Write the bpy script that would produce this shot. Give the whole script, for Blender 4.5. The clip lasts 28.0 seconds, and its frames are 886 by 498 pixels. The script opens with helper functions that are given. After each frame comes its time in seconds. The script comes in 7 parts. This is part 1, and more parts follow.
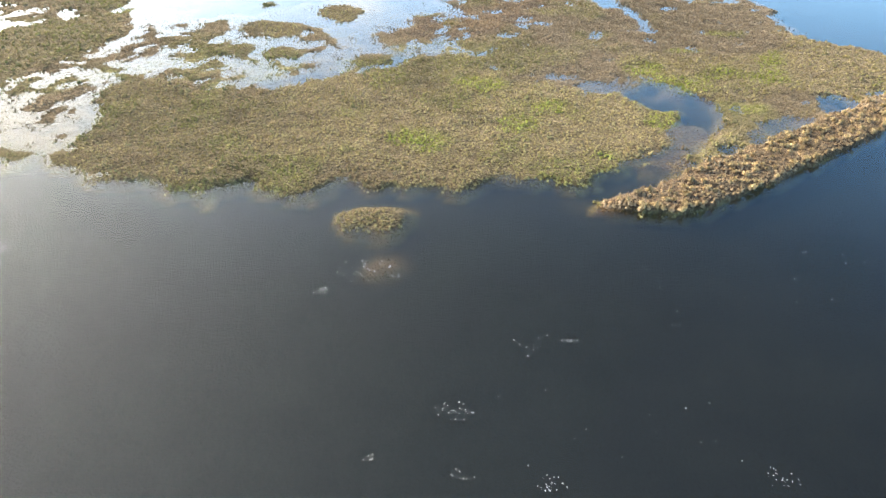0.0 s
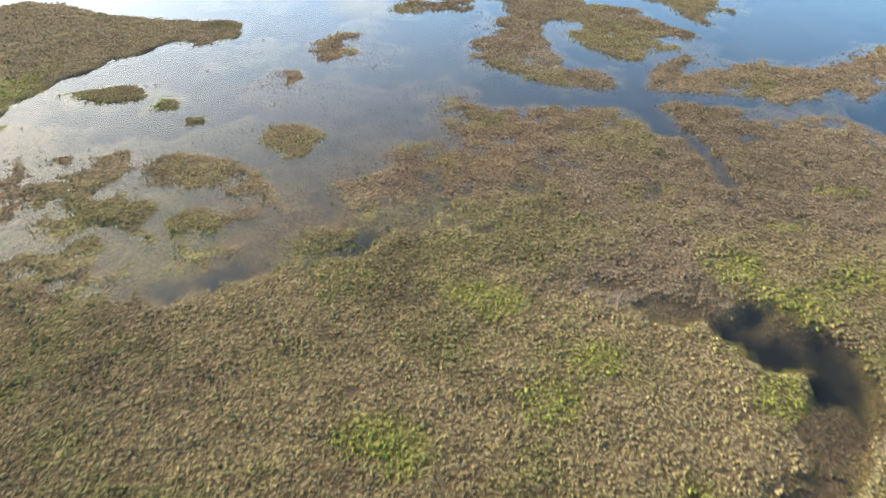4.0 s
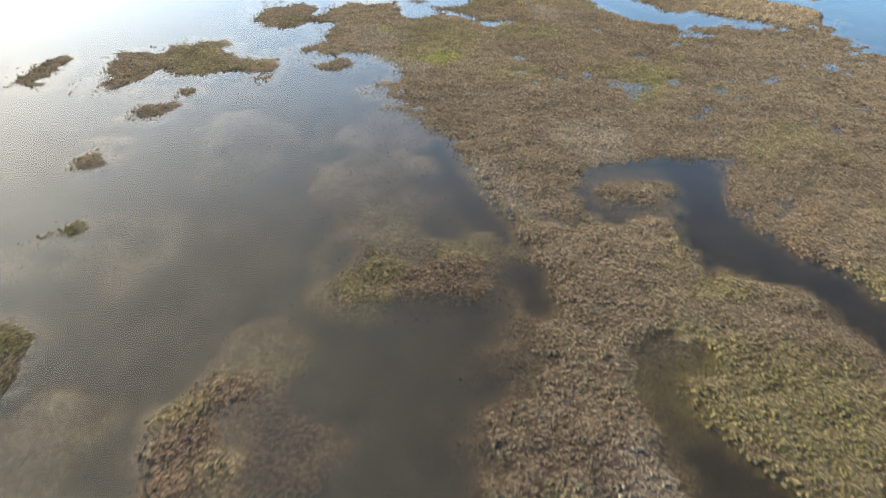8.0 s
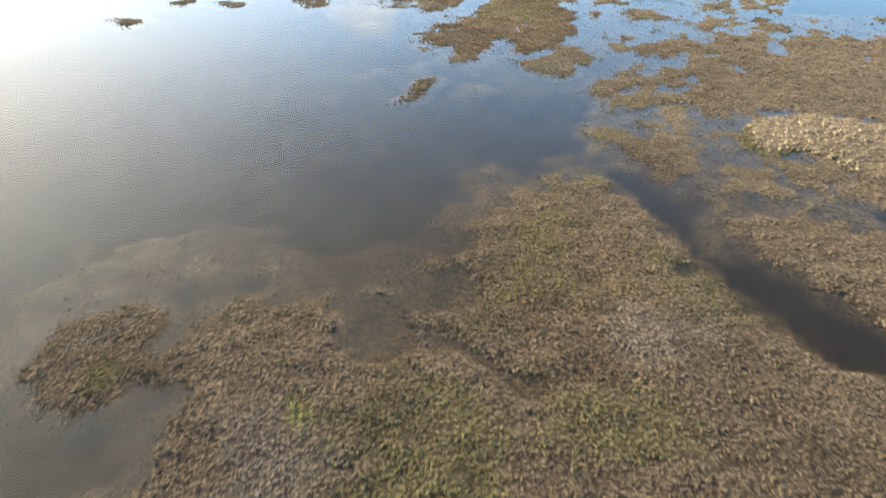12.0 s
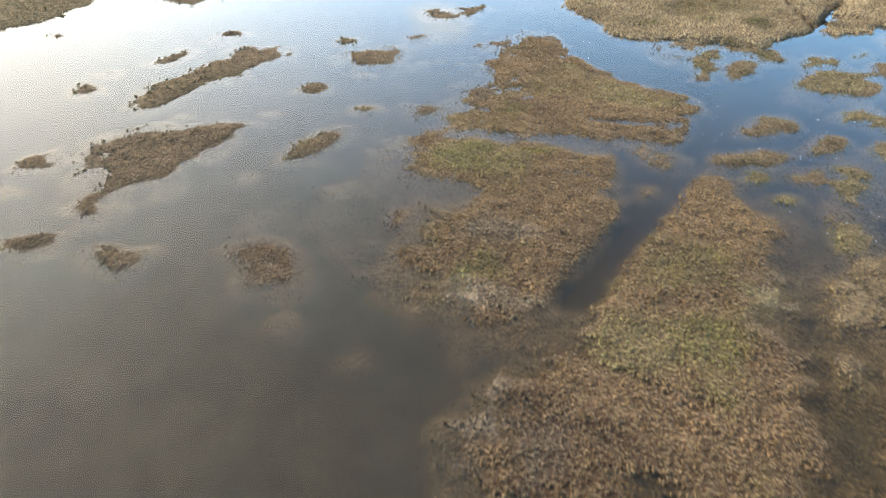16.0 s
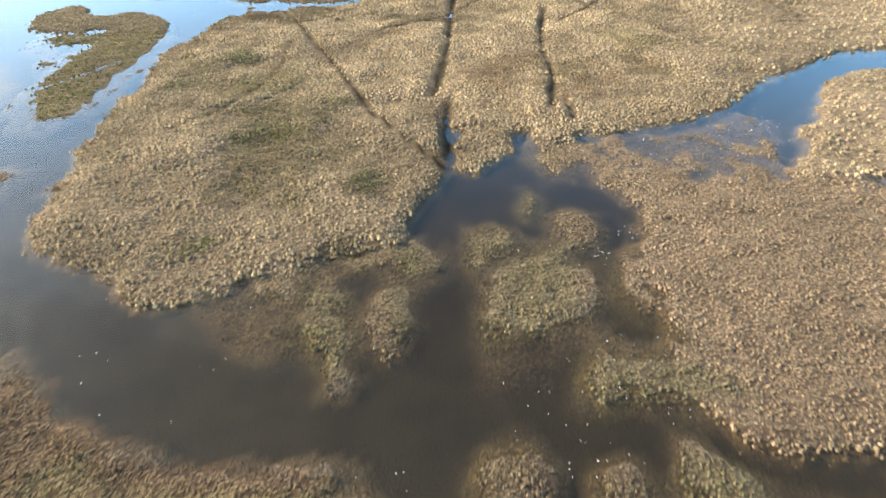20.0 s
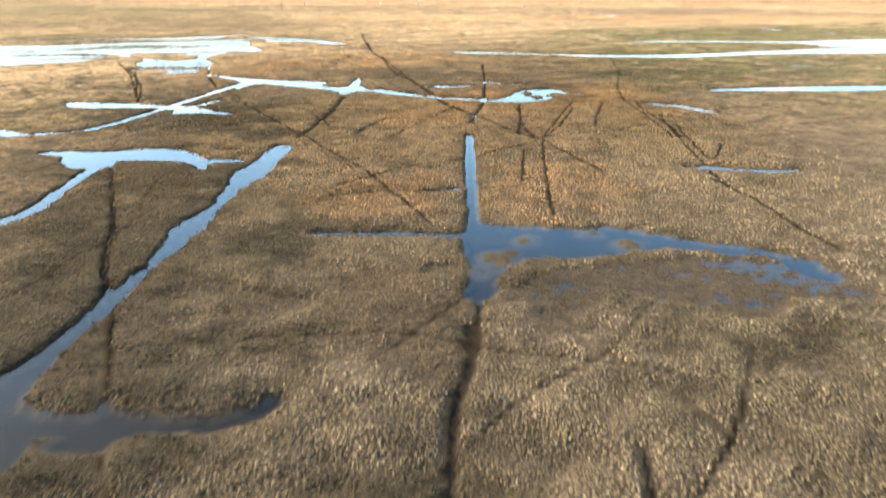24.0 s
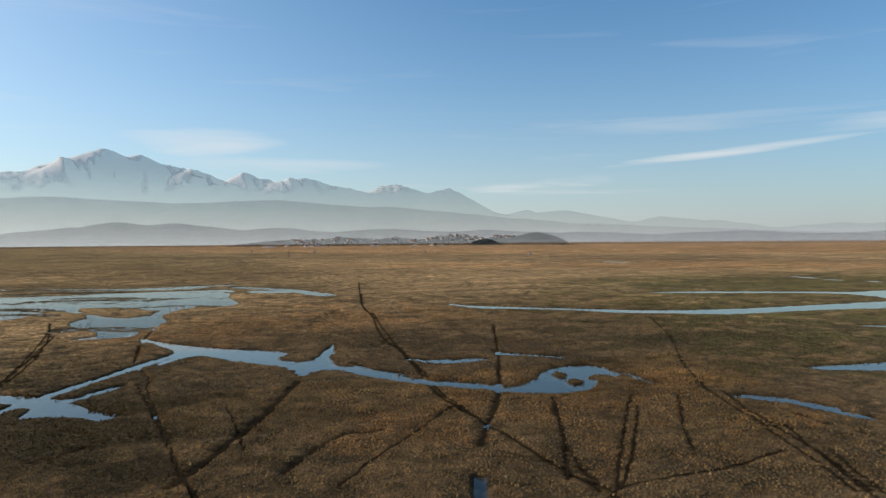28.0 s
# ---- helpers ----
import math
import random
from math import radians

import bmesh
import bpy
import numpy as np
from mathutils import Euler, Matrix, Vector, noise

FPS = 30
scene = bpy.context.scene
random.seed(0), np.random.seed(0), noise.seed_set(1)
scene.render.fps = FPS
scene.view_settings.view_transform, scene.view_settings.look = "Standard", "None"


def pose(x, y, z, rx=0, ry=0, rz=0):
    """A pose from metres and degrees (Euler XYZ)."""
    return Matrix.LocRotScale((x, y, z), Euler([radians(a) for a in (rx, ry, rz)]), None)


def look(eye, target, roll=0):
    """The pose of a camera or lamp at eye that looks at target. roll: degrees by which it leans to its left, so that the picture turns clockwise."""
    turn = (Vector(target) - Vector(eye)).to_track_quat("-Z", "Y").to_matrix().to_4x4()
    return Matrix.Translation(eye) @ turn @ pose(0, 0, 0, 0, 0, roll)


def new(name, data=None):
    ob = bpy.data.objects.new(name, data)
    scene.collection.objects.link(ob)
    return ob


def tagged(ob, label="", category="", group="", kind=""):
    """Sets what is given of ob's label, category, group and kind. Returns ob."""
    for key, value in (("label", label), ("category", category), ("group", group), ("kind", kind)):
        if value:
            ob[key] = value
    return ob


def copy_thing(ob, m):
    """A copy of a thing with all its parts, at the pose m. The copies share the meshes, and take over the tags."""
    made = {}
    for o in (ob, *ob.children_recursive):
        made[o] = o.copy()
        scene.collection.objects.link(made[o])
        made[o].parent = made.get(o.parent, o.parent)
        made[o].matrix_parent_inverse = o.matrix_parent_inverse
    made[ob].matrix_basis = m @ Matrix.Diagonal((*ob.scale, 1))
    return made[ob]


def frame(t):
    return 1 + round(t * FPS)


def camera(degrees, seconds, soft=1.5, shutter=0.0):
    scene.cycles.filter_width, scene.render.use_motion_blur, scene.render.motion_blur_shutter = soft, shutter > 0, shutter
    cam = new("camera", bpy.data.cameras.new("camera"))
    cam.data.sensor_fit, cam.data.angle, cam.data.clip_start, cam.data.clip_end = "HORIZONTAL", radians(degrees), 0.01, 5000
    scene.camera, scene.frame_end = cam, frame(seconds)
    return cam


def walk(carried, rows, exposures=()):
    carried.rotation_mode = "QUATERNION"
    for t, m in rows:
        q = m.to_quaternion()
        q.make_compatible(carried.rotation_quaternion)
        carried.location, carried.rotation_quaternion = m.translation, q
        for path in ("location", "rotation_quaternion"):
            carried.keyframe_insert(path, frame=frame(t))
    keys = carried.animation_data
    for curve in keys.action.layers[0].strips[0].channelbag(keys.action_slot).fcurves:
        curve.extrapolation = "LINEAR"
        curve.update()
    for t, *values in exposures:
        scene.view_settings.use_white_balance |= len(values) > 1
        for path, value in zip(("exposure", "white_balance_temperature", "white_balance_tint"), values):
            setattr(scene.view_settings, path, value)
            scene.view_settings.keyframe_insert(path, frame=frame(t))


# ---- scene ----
cam = camera(66.8, 28.0, shutter=0.4)
walk(cam, [
    (0, pose(0.00, 0.00, 29.77, 51.07, 0, 6.76) @ pose(0, 0, 0, 0, 0, -0.63)),
    (0.5, pose(-0.16, 1.61, 29.76, 51.09, 0, 6.71) @ pose(0, 0, 0, 0, 0, -0.58)),
    (1, pose(-0.32, 3.99, 29.77, 51.11, 0, 6.71) @ pose(0, 0, 0, 0, 0, -0.52)),
    (1.5, pose(-0.60, 7.12, 29.79, 51.12, 0, 6.65) @ pose(0, 0, 0, 0, 0, -0.50)),
    (2, pose(-0.95, 10.90, 29.84, 51.12, 0, 6.60) @ pose(0, 0, 0, 0, 0, -0.42)),
    (2.5, pose(-1.33, 15.20, 29.97, 51.10, 0, 6.55) @ pose(0, 0, 0, 0, 0, -0.31)),
    (3, pose(-1.71, 20.04, 30.10, 51.07, 0, 6.59) @ pose(0, 0, 0, 0, 0, -0.27)),
    (3.5, pose(-2.07, 25.37, 30.22, 51.00, 0, 6.73) @ pose(0, 0, 0, 0, 0, -0.18)),
    (5.5, pose(-4.06, 49.49, 29.98, 51.42, 0, 7.27) @ pose(0, 0, 0, 0, 0, 0.11)),
    (6, pose(-4.70, 55.87, 30.03, 51.49, 0, 7.40) @ pose(0, 0, 0, 0, 0, -0.01)),
    (6.5, pose(-5.43, 62.40, 29.95, 51.69, 0, 7.43) @ pose(0, 0, 0, 0, 0, 0.05)),
    (7, pose(-6.07, 69.12, 29.80, 51.88, 0, 7.56) @ pose(0, 0, 0, 0, 0, 0.08)),
    (7.5, pose(-6.74, 76.15, 29.66, 51.99, 0, 7.77) @ pose(0, 0, 0, 0, 0, 0.01)),
    (8, pose(-7.57, 83.38, 29.83, 51.85, 0, 7.86) @ pose(0, 0, 0, 0, 0, 0.11)),
    (8.5, pose(-8.54, 90.44, 30.00, 51.76, 0, 7.80) @ pose(0, 0, 0, 0, 0, 0.20)),
    (9, pose(-9.30, 97.21, 30.31, 51.57, 0, 7.88) @ pose(0, 0, 0, 0, 0, 0.16)),
    (9.5, pose(-10.16, 104.58, 30.36, 51.44, 0, 7.84) @ pose(0, 0, 0, 0, 0, 0.17)),
    (10, pose(-11.21, 111.57, 30.31, 51.54, 0, 7.62) @ pose(0, 0, 0, 0, 0, 0.29)),
    (10.5, pose(-12.39, 118.66, 30.09, 51.79, 0, 7.32) @ pose(0, 0, 0, 0, 0, 0.46)),
    (11, pose(-13.18, 125.83, 30.03, 52.08, 0, 7.44) @ pose(0, 0, 0, 0, 0, 0.33)),
    (11.5, pose(-13.87, 133.49, 30.03, 52.28, 0, 7.56) @ pose(0, 0, 0, 0, 0, -0.22)),
    (12, pose(-14.66, 140.92, 29.93, 52.46, 0, 7.60) @ pose(0, 0, 0, 0, 0, -0.27)),
    (12.5, pose(-15.41, 148.42, 29.74, 52.68, 0, 7.67) @ pose(0, 0, 0, 0, 0, -0.49)),
    (14.5, pose(-18.94, 178.10, 30.45, 52.79, 0, 10.65) @ pose(0, 0, 0, 0, 0, 0.47)),
    (15, pose(-20.51, 185.11, 30.41, 52.80, 0, 13.57) @ pose(0, 0, 0, 0, 0, 0.57)),
    (15.5, pose(-22.07, 192.27, 30.37, 52.90, 0, 13.64) @ pose(0, 0, 0, 0, 0, 0.61)),
    (16, pose(-23.86, 199.64, 30.42, 52.79, 0, 13.52) @ pose(0, 0, 0, 0, 0, 0.82)),
    (16.5, pose(-25.48, 206.98, 30.29, 52.88, 0, 13.33) @ pose(0, 0, 0, 0, 0, 0.77)),
    (17, pose(-26.54, 214.10, 30.32, 53.03, 0, 8.81) @ pose(0, 0, 0, 0, 0, 0.51)),
    (17.5, pose(-27.06, 220.99, 30.46, 53.01, 0, 0.86) @ pose(0, 0, 0, 0, 0, 0.63)),
    (18, pose(-26.43, 227.25, 30.37, 53.26, 0, -10.60) @ pose(0, 0, 0, 0, 0, 0.43)),
    (18.5, pose(-24.87, 232.97, 30.26, 53.46, 0, -20.73) @ pose(0, 0, 0, 0, 0, 0.08)),
    (19, pose(-22.55, 238.29, 30.12, 53.51, 0, -22.62) @ pose(0, 0, 0, 0, 0, 0.02)),
    (19.5, pose(-19.69, 243.81, 29.92, 53.64, 0, -22.29) @ pose(0, 0, 0, 0, 0, -0.32)),
    (20, pose(-16.96, 249.69, 29.74, 53.69, 0, -22.20) @ pose(0, 0, 0, 0, 0, -0.32)),
    (20.5, pose(-14.33, 255.72, 29.56, 53.83, 0, -22.29) @ pose(0, 0, 0, 0, 0, -0.33)),
    (22.5, pose(-3.01, 284.25, 29.74, 52.80, 0, -22.45) @ pose(0, 0, 0, 0, 0, -0.85)),
    (23, pose(0.07, 290.99, 29.95, 54.80, 0, -22.43) @ pose(0, 0, 0, 0, 0, -0.67)),
    (23.5, pose(3.09, 297.87, 29.97, 61.79, 0, -22.56) @ pose(0, 0, 0, 0, 0, -0.37)),
    (24, pose(6.18, 304.93, 29.94, 68.94, 0, -22.68) @ pose(0, 0, 0, 0, 0, -0.25)),
    (24.5, pose(9.41, 312.24, 29.92, 75.97, 0, -22.73) @ pose(0, 0, 0, 0, 0, -0.12)),
    (25, pose(12.82, 319.78, 29.91, 83.11, 0, -22.75) @ pose(0, 0, 0, 0, 0, -0.07)),
    (25.5, pose(16.29, 327.45, 29.77, 88.89, 0, -22.79) @ pose(0, 0, 0, 0, 0, -0.06)),
    (26, pose(19.73, 334.68, 29.61, 89.14, 0, -22.77) @ pose(0, 0, 0, 0, 0, -0.17)),
    (26.5, pose(23.08, 341.76, 29.67, 89.18, 0, -22.73) @ pose(0, 0, 0, 0, 0, -0.24)),
    (27, pose(26.30, 348.79, 29.68, 89.11, 0, -22.68) @ pose(0, 0, 0, 0, 0, -0.29)),
    (27.5, pose(29.91, 355.82, 29.78, 89.12, 0, -22.55) @ pose(0, 0, 0, 0, 0, -0.29)),
    (28, pose(33.17, 363.44, 29.88, 89.14, 0, -22.12) @ pose(0, 0, 0, 0, 0, -0.37)),
], exposures=((0.0, 3.32), (3.0, 3.08), (6.0, 2.87), (9.0, 2.85), (12.0, 2.8), (17.0, 2.9), (19.0, 3.0), (21.0, 2.95), (22.5, 2.8), (23.5, 2.6), (24.0, 2.3), (24.5, 1.5), (25.5, 0.3), (28.0, 0.25)))

# ---- light and sky ----
SUN_TURN, SUN_HEIGHT = 150.0, 21.0          # degrees: bearing from +x, height over the plain
world = bpy.data.worlds.new("wetland_sky")
scene.world = world
world.use_nodes = True
wn, wl = world.node_tree.nodes, world.node_tree.links
wn.clear()


def wnode(kind, **values):
    n = wn.new(kind)
    for key, value in values.items():
        setattr(n, key, value)
    return n


def wmath(op, a, b=None, clamp=False):
    n = wnode("ShaderNodeMath", operation=op, use_clamp=clamp)
    for k, v in enumerate((a, b)):
        if v is None:
            continue
        if isinstance(v, (int, float)):
            n.inputs[k].default_value = v
        else:
            wl.new(v, n.inputs[k])
    return n.outputs[0]


def wmix(fac, a, b):
    n = wnode("ShaderNodeMix", data_type="RGBA")
    for k, v in ((0, fac), (6, a), (7, b)):
        if isinstance(v, (int, float, tuple)):
            n.inputs[k].default_value = v
        else:
            wl.new(v, n.inputs[k])
    return n.outputs[2]


where = wnode("ShaderNodeTexCoord")
split = wnode("ShaderNodeSeparateXYZ")
wl.new(where.outputs["Generated"], split.inputs[0])
up = wmath("MAXIMUM", split.outputs[2], 0.0)
level = wnode("ShaderNodeCombineXYZ")      # below the horizon the sky goes on as at its rim
for k in (0, 1):
    wl.new(split.outputs[k], level.inputs[k])
wl.new(wmath("MAXIMUM", split.outputs[2], 0.02), level.inputs[2])
sky = wnode("ShaderNodeTexSky", sky_type="NISHITA", sun_disc=False, sun_elevation=radians(SUN_HEIGHT),
            sun_rotation=radians(90 - SUN_TURN), altitude=1000, air_density=1.15, dust_density=0.7, ozone_density=2.5)
wl.new(level.outputs[0], sky.inputs[0])
# valley haze that thins out with height, and the bright air round the sun
haze = wmath("POWER", wmath("SUBTRACT", 1.0, up, True), 7.5)
tinted = wnode("ShaderNodeMix", data_type="RGBA", blend_type="MULTIPLY")
tinted.inputs[0].default_value, tinted.inputs[7].default_value = 1.0, (0.68, 1.06, 1.25, 1)
wl.new(sky.outputs[0], tinted.inputs[6])
towards = wnode("ShaderNodeVectorMath", operation="DOT_PRODUCT")
towards.inputs[1].default_value = (math.cos(radians(SUN_TURN)) * math.cos(radians(SUN_HEIGHT)),
                                   math.sin(radians(SUN_TURN)) * math.cos(radians(SUN_HEIGHT)), math.sin(radians(SUN_HEIGHT)))
wl.new(where.outputs["Generated"], towards.inputs[0])
dim = wnode("ShaderNodeMapRange", interpolation_type="SMOOTHSTEP")     # the sky deepens towards the zenith
wl.new(up, dim.inputs[0])
for k, v in enumerate((0.33, 0.70, 1.0, 0.34)):
    dim.inputs[k + 1].default_value = v
deep = wnode("ShaderNodeVectorMath", operation="SCALE")
wl.new(tinted.outputs[2], deep.inputs[0])
wl.new(dim.outputs[0], deep.inputs["Scale"])
sunward = wmath("MULTIPLY", wmath("ADD", towards.outputs["Value"], 0.35, True), 0.9, True)
mist = wmix(sunward, (4.0, 4.05, 4.25, 1), (6.5, 6.6, 6.5, 1))
veil = wmix(wmath("MULTIPLY", haze, 0.92), deep.outputs[0], mist)
near_sun = wmath("MAXIMUM", towards.outputs["Value"], 0.0)
glare = wmath("ADD", wmath("MULTIPLY", wmath("POWER", near_sun, 7.0), 0.95), wmath("MULTIPLY", wmath("POWER", near_sun, 2.0), 0.25), True)
veil = wmix(glare, veil, (8.2, 8.5, 8.6, 1))
# thin streaks of high cloud, stretched along the horizon
stretch = wnode("ShaderNodeMapping")
stretch.inputs["Scale"].default_value = (1.6, 1.6, 24.0)
wl.new(where.outputs["Generated"], stretch.inputs[0])
streak = wnode("ShaderNodeTexNoise")
streak.inputs["Scale"].default_value, streak.inputs["Detail"].default_value = 1.7, 7.0
streak.inputs["Roughness"].default_value, streak.inputs["Distortion"].default_value = 0.55, 0.5
wl.new(stretch.outputs[0], streak.inputs["Vector"])
puffs = wmath("MULTIPLY", wmath("SUBTRACT", streak.outputs[0], 0.585, True), 4.0, True)
low = wmath("POWER", wmath("SUBTRACT", 1.0, up, True), 5.0)
cloudy = wmix(wmath("MULTIPLY", puffs, wmath("MULTIPLY", low, 0.75)), veil, (6.6, 6.7, 6.7, 1))
turn = wmath("MULTIPLY", wmath("SUBTRACT", radians(67.9), wmath("ARCTAN2", split.outputs[1], split.outputs[0])), 57.3)
height = wmath("MULTIPLY", wmath("ARCSINE", split.outputs[2]), 57.3)
for at, over, long_, thick, slope, dense in ((-19.4, 7.9, 6.5, 1.25, 0.02, 0.55), (-14.0, 6.2, 9.0, 0.8, 0.0, 0.35), (24.5, 6.8, 11.5, 0.42, 0.085, 0.8),
                                             (5.0, 4.2, 3.0, 0.3, 0.05, 0.3), (-36.0, 18.6, 3.0, 1.5, 0.1, 0.5), (38.0, 8.2, 12.0, 0.9, 0.06, 0.4)):
    # one cloud: long and thin, frayed along its rim
    aside = wmath("SUBTRACT", turn, at)
    above = wmath("SUBTRACT", wmath("SUBTRACT", height, over), wmath("MULTIPLY", aside, slope))
    far = wmath("ADD", wmath("POWER", wmath("ABSOLUTE", wmath("DIVIDE", aside, long_)), 2.0), wmath("POWER", wmath("ABSOLUTE", wmath("DIVIDE", above, thick)), 2.0))
    fray = wmath("ADD", wmath("SUBTRACT", 1.0, far), wmath("MULTIPLY", wmath("SUBTRACT", streak.outputs[0], 0.5), 3.2))
    cloudy = wmix(wmath("MULTIPLY", wmath("MULTIPLY", fray, 0.8, True), dense), cloudy, (6.8, 6.9, 6.9, 1))
back = wnode("ShaderNodeBackground")
back.inputs["Strength"].default_value = 0.10
wl.new(cloudy, back.inputs["Color"])
wl.new(back.outputs[0], wnode("ShaderNodeOutputWorld").inputs[0])

sun = new("sun", bpy.data.lights.new("sun", "SUN"))
sun.data.energy, sun.data.angle, sun.data.color = 2.9, radians(0.6), (1.0, 0.87, 0.71)
sun.matrix_world = look(100 * Vector((math.cos(radians(SUN_TURN)) * math.cos(radians(SUN_HEIGHT)),
                                      math.sin(radians(SUN_TURN)) * math.cos(radians(SUN_HEIGHT)), math.sin(radians(SUN_HEIGHT)))), (0, 0, 0))


# ---- materials ----
def material(name, rough=0.9):
    m = bpy.data.materials.new(name)
    m.use_nodes = True
    n, l = m.node_tree.nodes, m.node_tree.links
    b = n["Principled BSDF"]
    b.inputs["Roughness"].default_value = rough
    b.inputs["Specular IOR Level"].default_value = 0.0 if rough > 0.75 else 0.3
    return m, n, l, b


def noise_node(n, l, scale, detail=4.0, rough=0.55, vector=None):
    t = n.new("ShaderNodeTexNoise")
    t.inputs["Scale"].default_value, t.inputs["Detail"].default_value, t.inputs["Roughness"].default_value = scale, detail, rough
    if vector is not None:
        l.new(vector, t.inputs["Vector"])
    return t.outputs[0]


def ranged(n, l, value, a, b, lo, hi):
    r = n.new("ShaderNodeMapRange")
    l.new(value, r.inputs[0])
    for k, v in enumerate((a, b, lo, hi)):
        r.inputs[k + 1].default_value = v
    return r.outputs[0]


def times(n, l, a, b):
    m = n.new("ShaderNodeMix")
    m.data_type, m.blend_type = "RGBA", "MULTIPLY"
    m.inputs[0].default_value = 1.0
    for k, v in ((6, a), (7, b)):
        if isinstance(v, tuple):
            m.inputs[k].default_value = v
        else:
            l.new(v, m.inputs[k])
    return m.outputs[2]


def bump(n, l, b, height, strength, distance):
    u = n.new("ShaderNodeBump")
    u.inputs["Strength"].default_value, u.inputs["Distance"].default_value = strength, distance
    l.new(height, u.inputs["Height"])
    l.new(u.outputs[0], b.inputs["Normal"])


def cover_material(name, grains, rough=0.95, relief=0.0):
    """Soil and plants: the cover's own colour in tussocks, wet dark soil and painted shade between, broken by grain at
    several sizes.
    """
    m, n, l, b = material(name, rough)
    tone = n.new("ShaderNodeAttribute")
    tone.attribute_name = "tone"
    place = n.new("ShaderNodeNewGeometry").outputs["Position"]
    stray = n.new("ShaderNodeTexNoise")
    stray.inputs["Scale"].default_value, stray.inputs["Detail"].default_value = 2.2, 4.0
    l.new(place, stray.inputs["Vector"])
    bent = n.new("ShaderNodeVectorMath")
    bent.operation = "MULTIPLY_ADD"
    l.new(stray.outputs["Color"], bent.inputs[0])
    bent.inputs[1].default_value = (0.75, 0.75, 0.75)
    l.new(place, bent.inputs[2])
    cells = n.new("ShaderNodeTexVoronoi")
    cells.inputs["Scale"].default_value = 3.6
    l.new(bent.outputs[0], cells.inputs["Vector"])
    clump = ranged(n, l, cells.outputs["Distance"], 0.15, 0.62, 1.0, 0.0)
    grown = n.new("ShaderNodeMix")          # the attribute's alpha tells how densely plants stand
    l.new(tone.outputs["Alpha"], grown.inputs[0])
    grown.inputs[2].default_value = 0.62
    l.new(clump, grown.inputs[3])
    clump = grown.outputs[0]
    mud_shade = n.new("ShaderNodeMix")                # dull purplish mud and the shade between the tussocks, put into the colour
    mud_shade.data_type = "RGBA"
    l.new(clump, mud_shade.inputs[0])
    mud_shade.inputs[6].default_value, mud_shade.inputs[7].default_value = (0.40, 0.36, 0.42, 1), (1.36, 1.36, 1.30, 1)
    colour = times(n, l, tone.outputs["Color"], mud_shade.outputs[2])
    wide = n.new("ShaderNodeTexVoronoi")            # and larger hummocks, darker in the hollows between
    wide.inputs["Scale"].default_value = 0.85
    l.new(bent.outputs[0], wide.inputs["Vector"])
    hummock = n.new("ShaderNodeMix")
    l.new(tone.outputs["Alpha"], hummock.inputs[0])
    hummock.inputs[2].default_value = 0.6
    l.new(ranged(n, l, wide.outputs["Distance"], 0.1, 0.75, 1.0, 0.0), hummock.inputs[3])
    colour = times(n, l, colour, ranged(n, l, hummock.outputs[0], 0, 1, 0.76, 1.19))
    for scale, lo, hi in grains:
        colour = times(n, l, colour, ranged(n, l, noise_node(n, l, scale, vector=place), 0.3, 0.7, lo, hi))
    # the reed plain: coarse hummocks and thin dried-out cracks, broken here and there
    parts = n.new("ShaderNodeSeparateXYZ")
    l.new(place, parts.inputs[0])
    plain_ = ranged(n, l, parts.outputs[1], 340, 420, 0, 1)
    coarse = n.new("ShaderNodeMix")
    l.new(plain_, coarse.inputs[0])
    coarse.inputs[2].default_value = 1.0
    l.new(ranged(n, l, noise_node(n, l, 0.75, 5.0, 0.7, place), 0.36, 0.64, 0.28, 1.72), coarse.inputs[3])
    colour = times(n, l, colour, coarse.outputs[0])
    wander = n.new("ShaderNodeTexNoise")
    wander.inputs["Scale"].default_value, wander.inputs["Detail"].default_value = 0.06, 5.0
    l.new(place, wander.inputs["Vector"])
    strayed = n.new("ShaderNodeVectorMath")
    strayed.operation = "MULTIPLY_ADD"
    l.new(wander.outputs["Color"], strayed.inputs[0])
    strayed.inputs[1].default_value = (26.0, 26.0, 0.0)
    l.new(place, strayed.inputs[2])
    for size, wide_, seed in ((0.030, 0.055, 0.045), (0.075, 0.075, 0.11)):
        cracks = n.new("ShaderNodeTexVoronoi")
        cracks.feature = "DISTANCE_TO_EDGE"
        cracks.inputs["Scale"].default_value = size
        l.new(strayed.outputs[0], cracks.inputs["Vector"])
        line = n.new("ShaderNodeMath")
        line.operation = "MAXIMUM"
        l.new(ranged(n, l, cracks.outputs["Distance"], 0.3 * wide_, wide_, 0.0, 1.0), line.inputs[0])
        l.new(ranged(n, l, noise_node(n, l, seed, 3.0, 0.6, place), 0.44, 0.56, 0.0, 1.0), line.inputs[1])
        drawn = n.new("ShaderNodeMix")
        l.new(plain_, drawn.inputs[0])
        drawn.inputs[2].default_value = 1.0
        l.new(ranged(n, l, line.outputs[0], 0, 1, 0.30, 1.0), drawn.inputs[3])
        colour = times(n, l, colour, drawn.outputs[0])
    l.new(colour, b.inputs["Base Color"])
    fuzz = n.new("ShaderNodeMath")                  # dry stalks catch the light at a low angle
    fuzz.operation = "MULTIPLY"
    l.new(tone.outputs["Alpha"], fuzz.inputs[0])
    fuzz.inputs[1].default_value = 0.20
    l.new(fuzz.outputs[0], b.inputs["Sheen Weight"])
    b.inputs["Sheen Roughness"].default_value = 0.45
    b.inputs["Sheen Tint"].default_value = (1.0, 0.80, 0.52, 1)
    both = n.new("ShaderNodeMath")
    both.operation = "MULTIPLY_ADD"
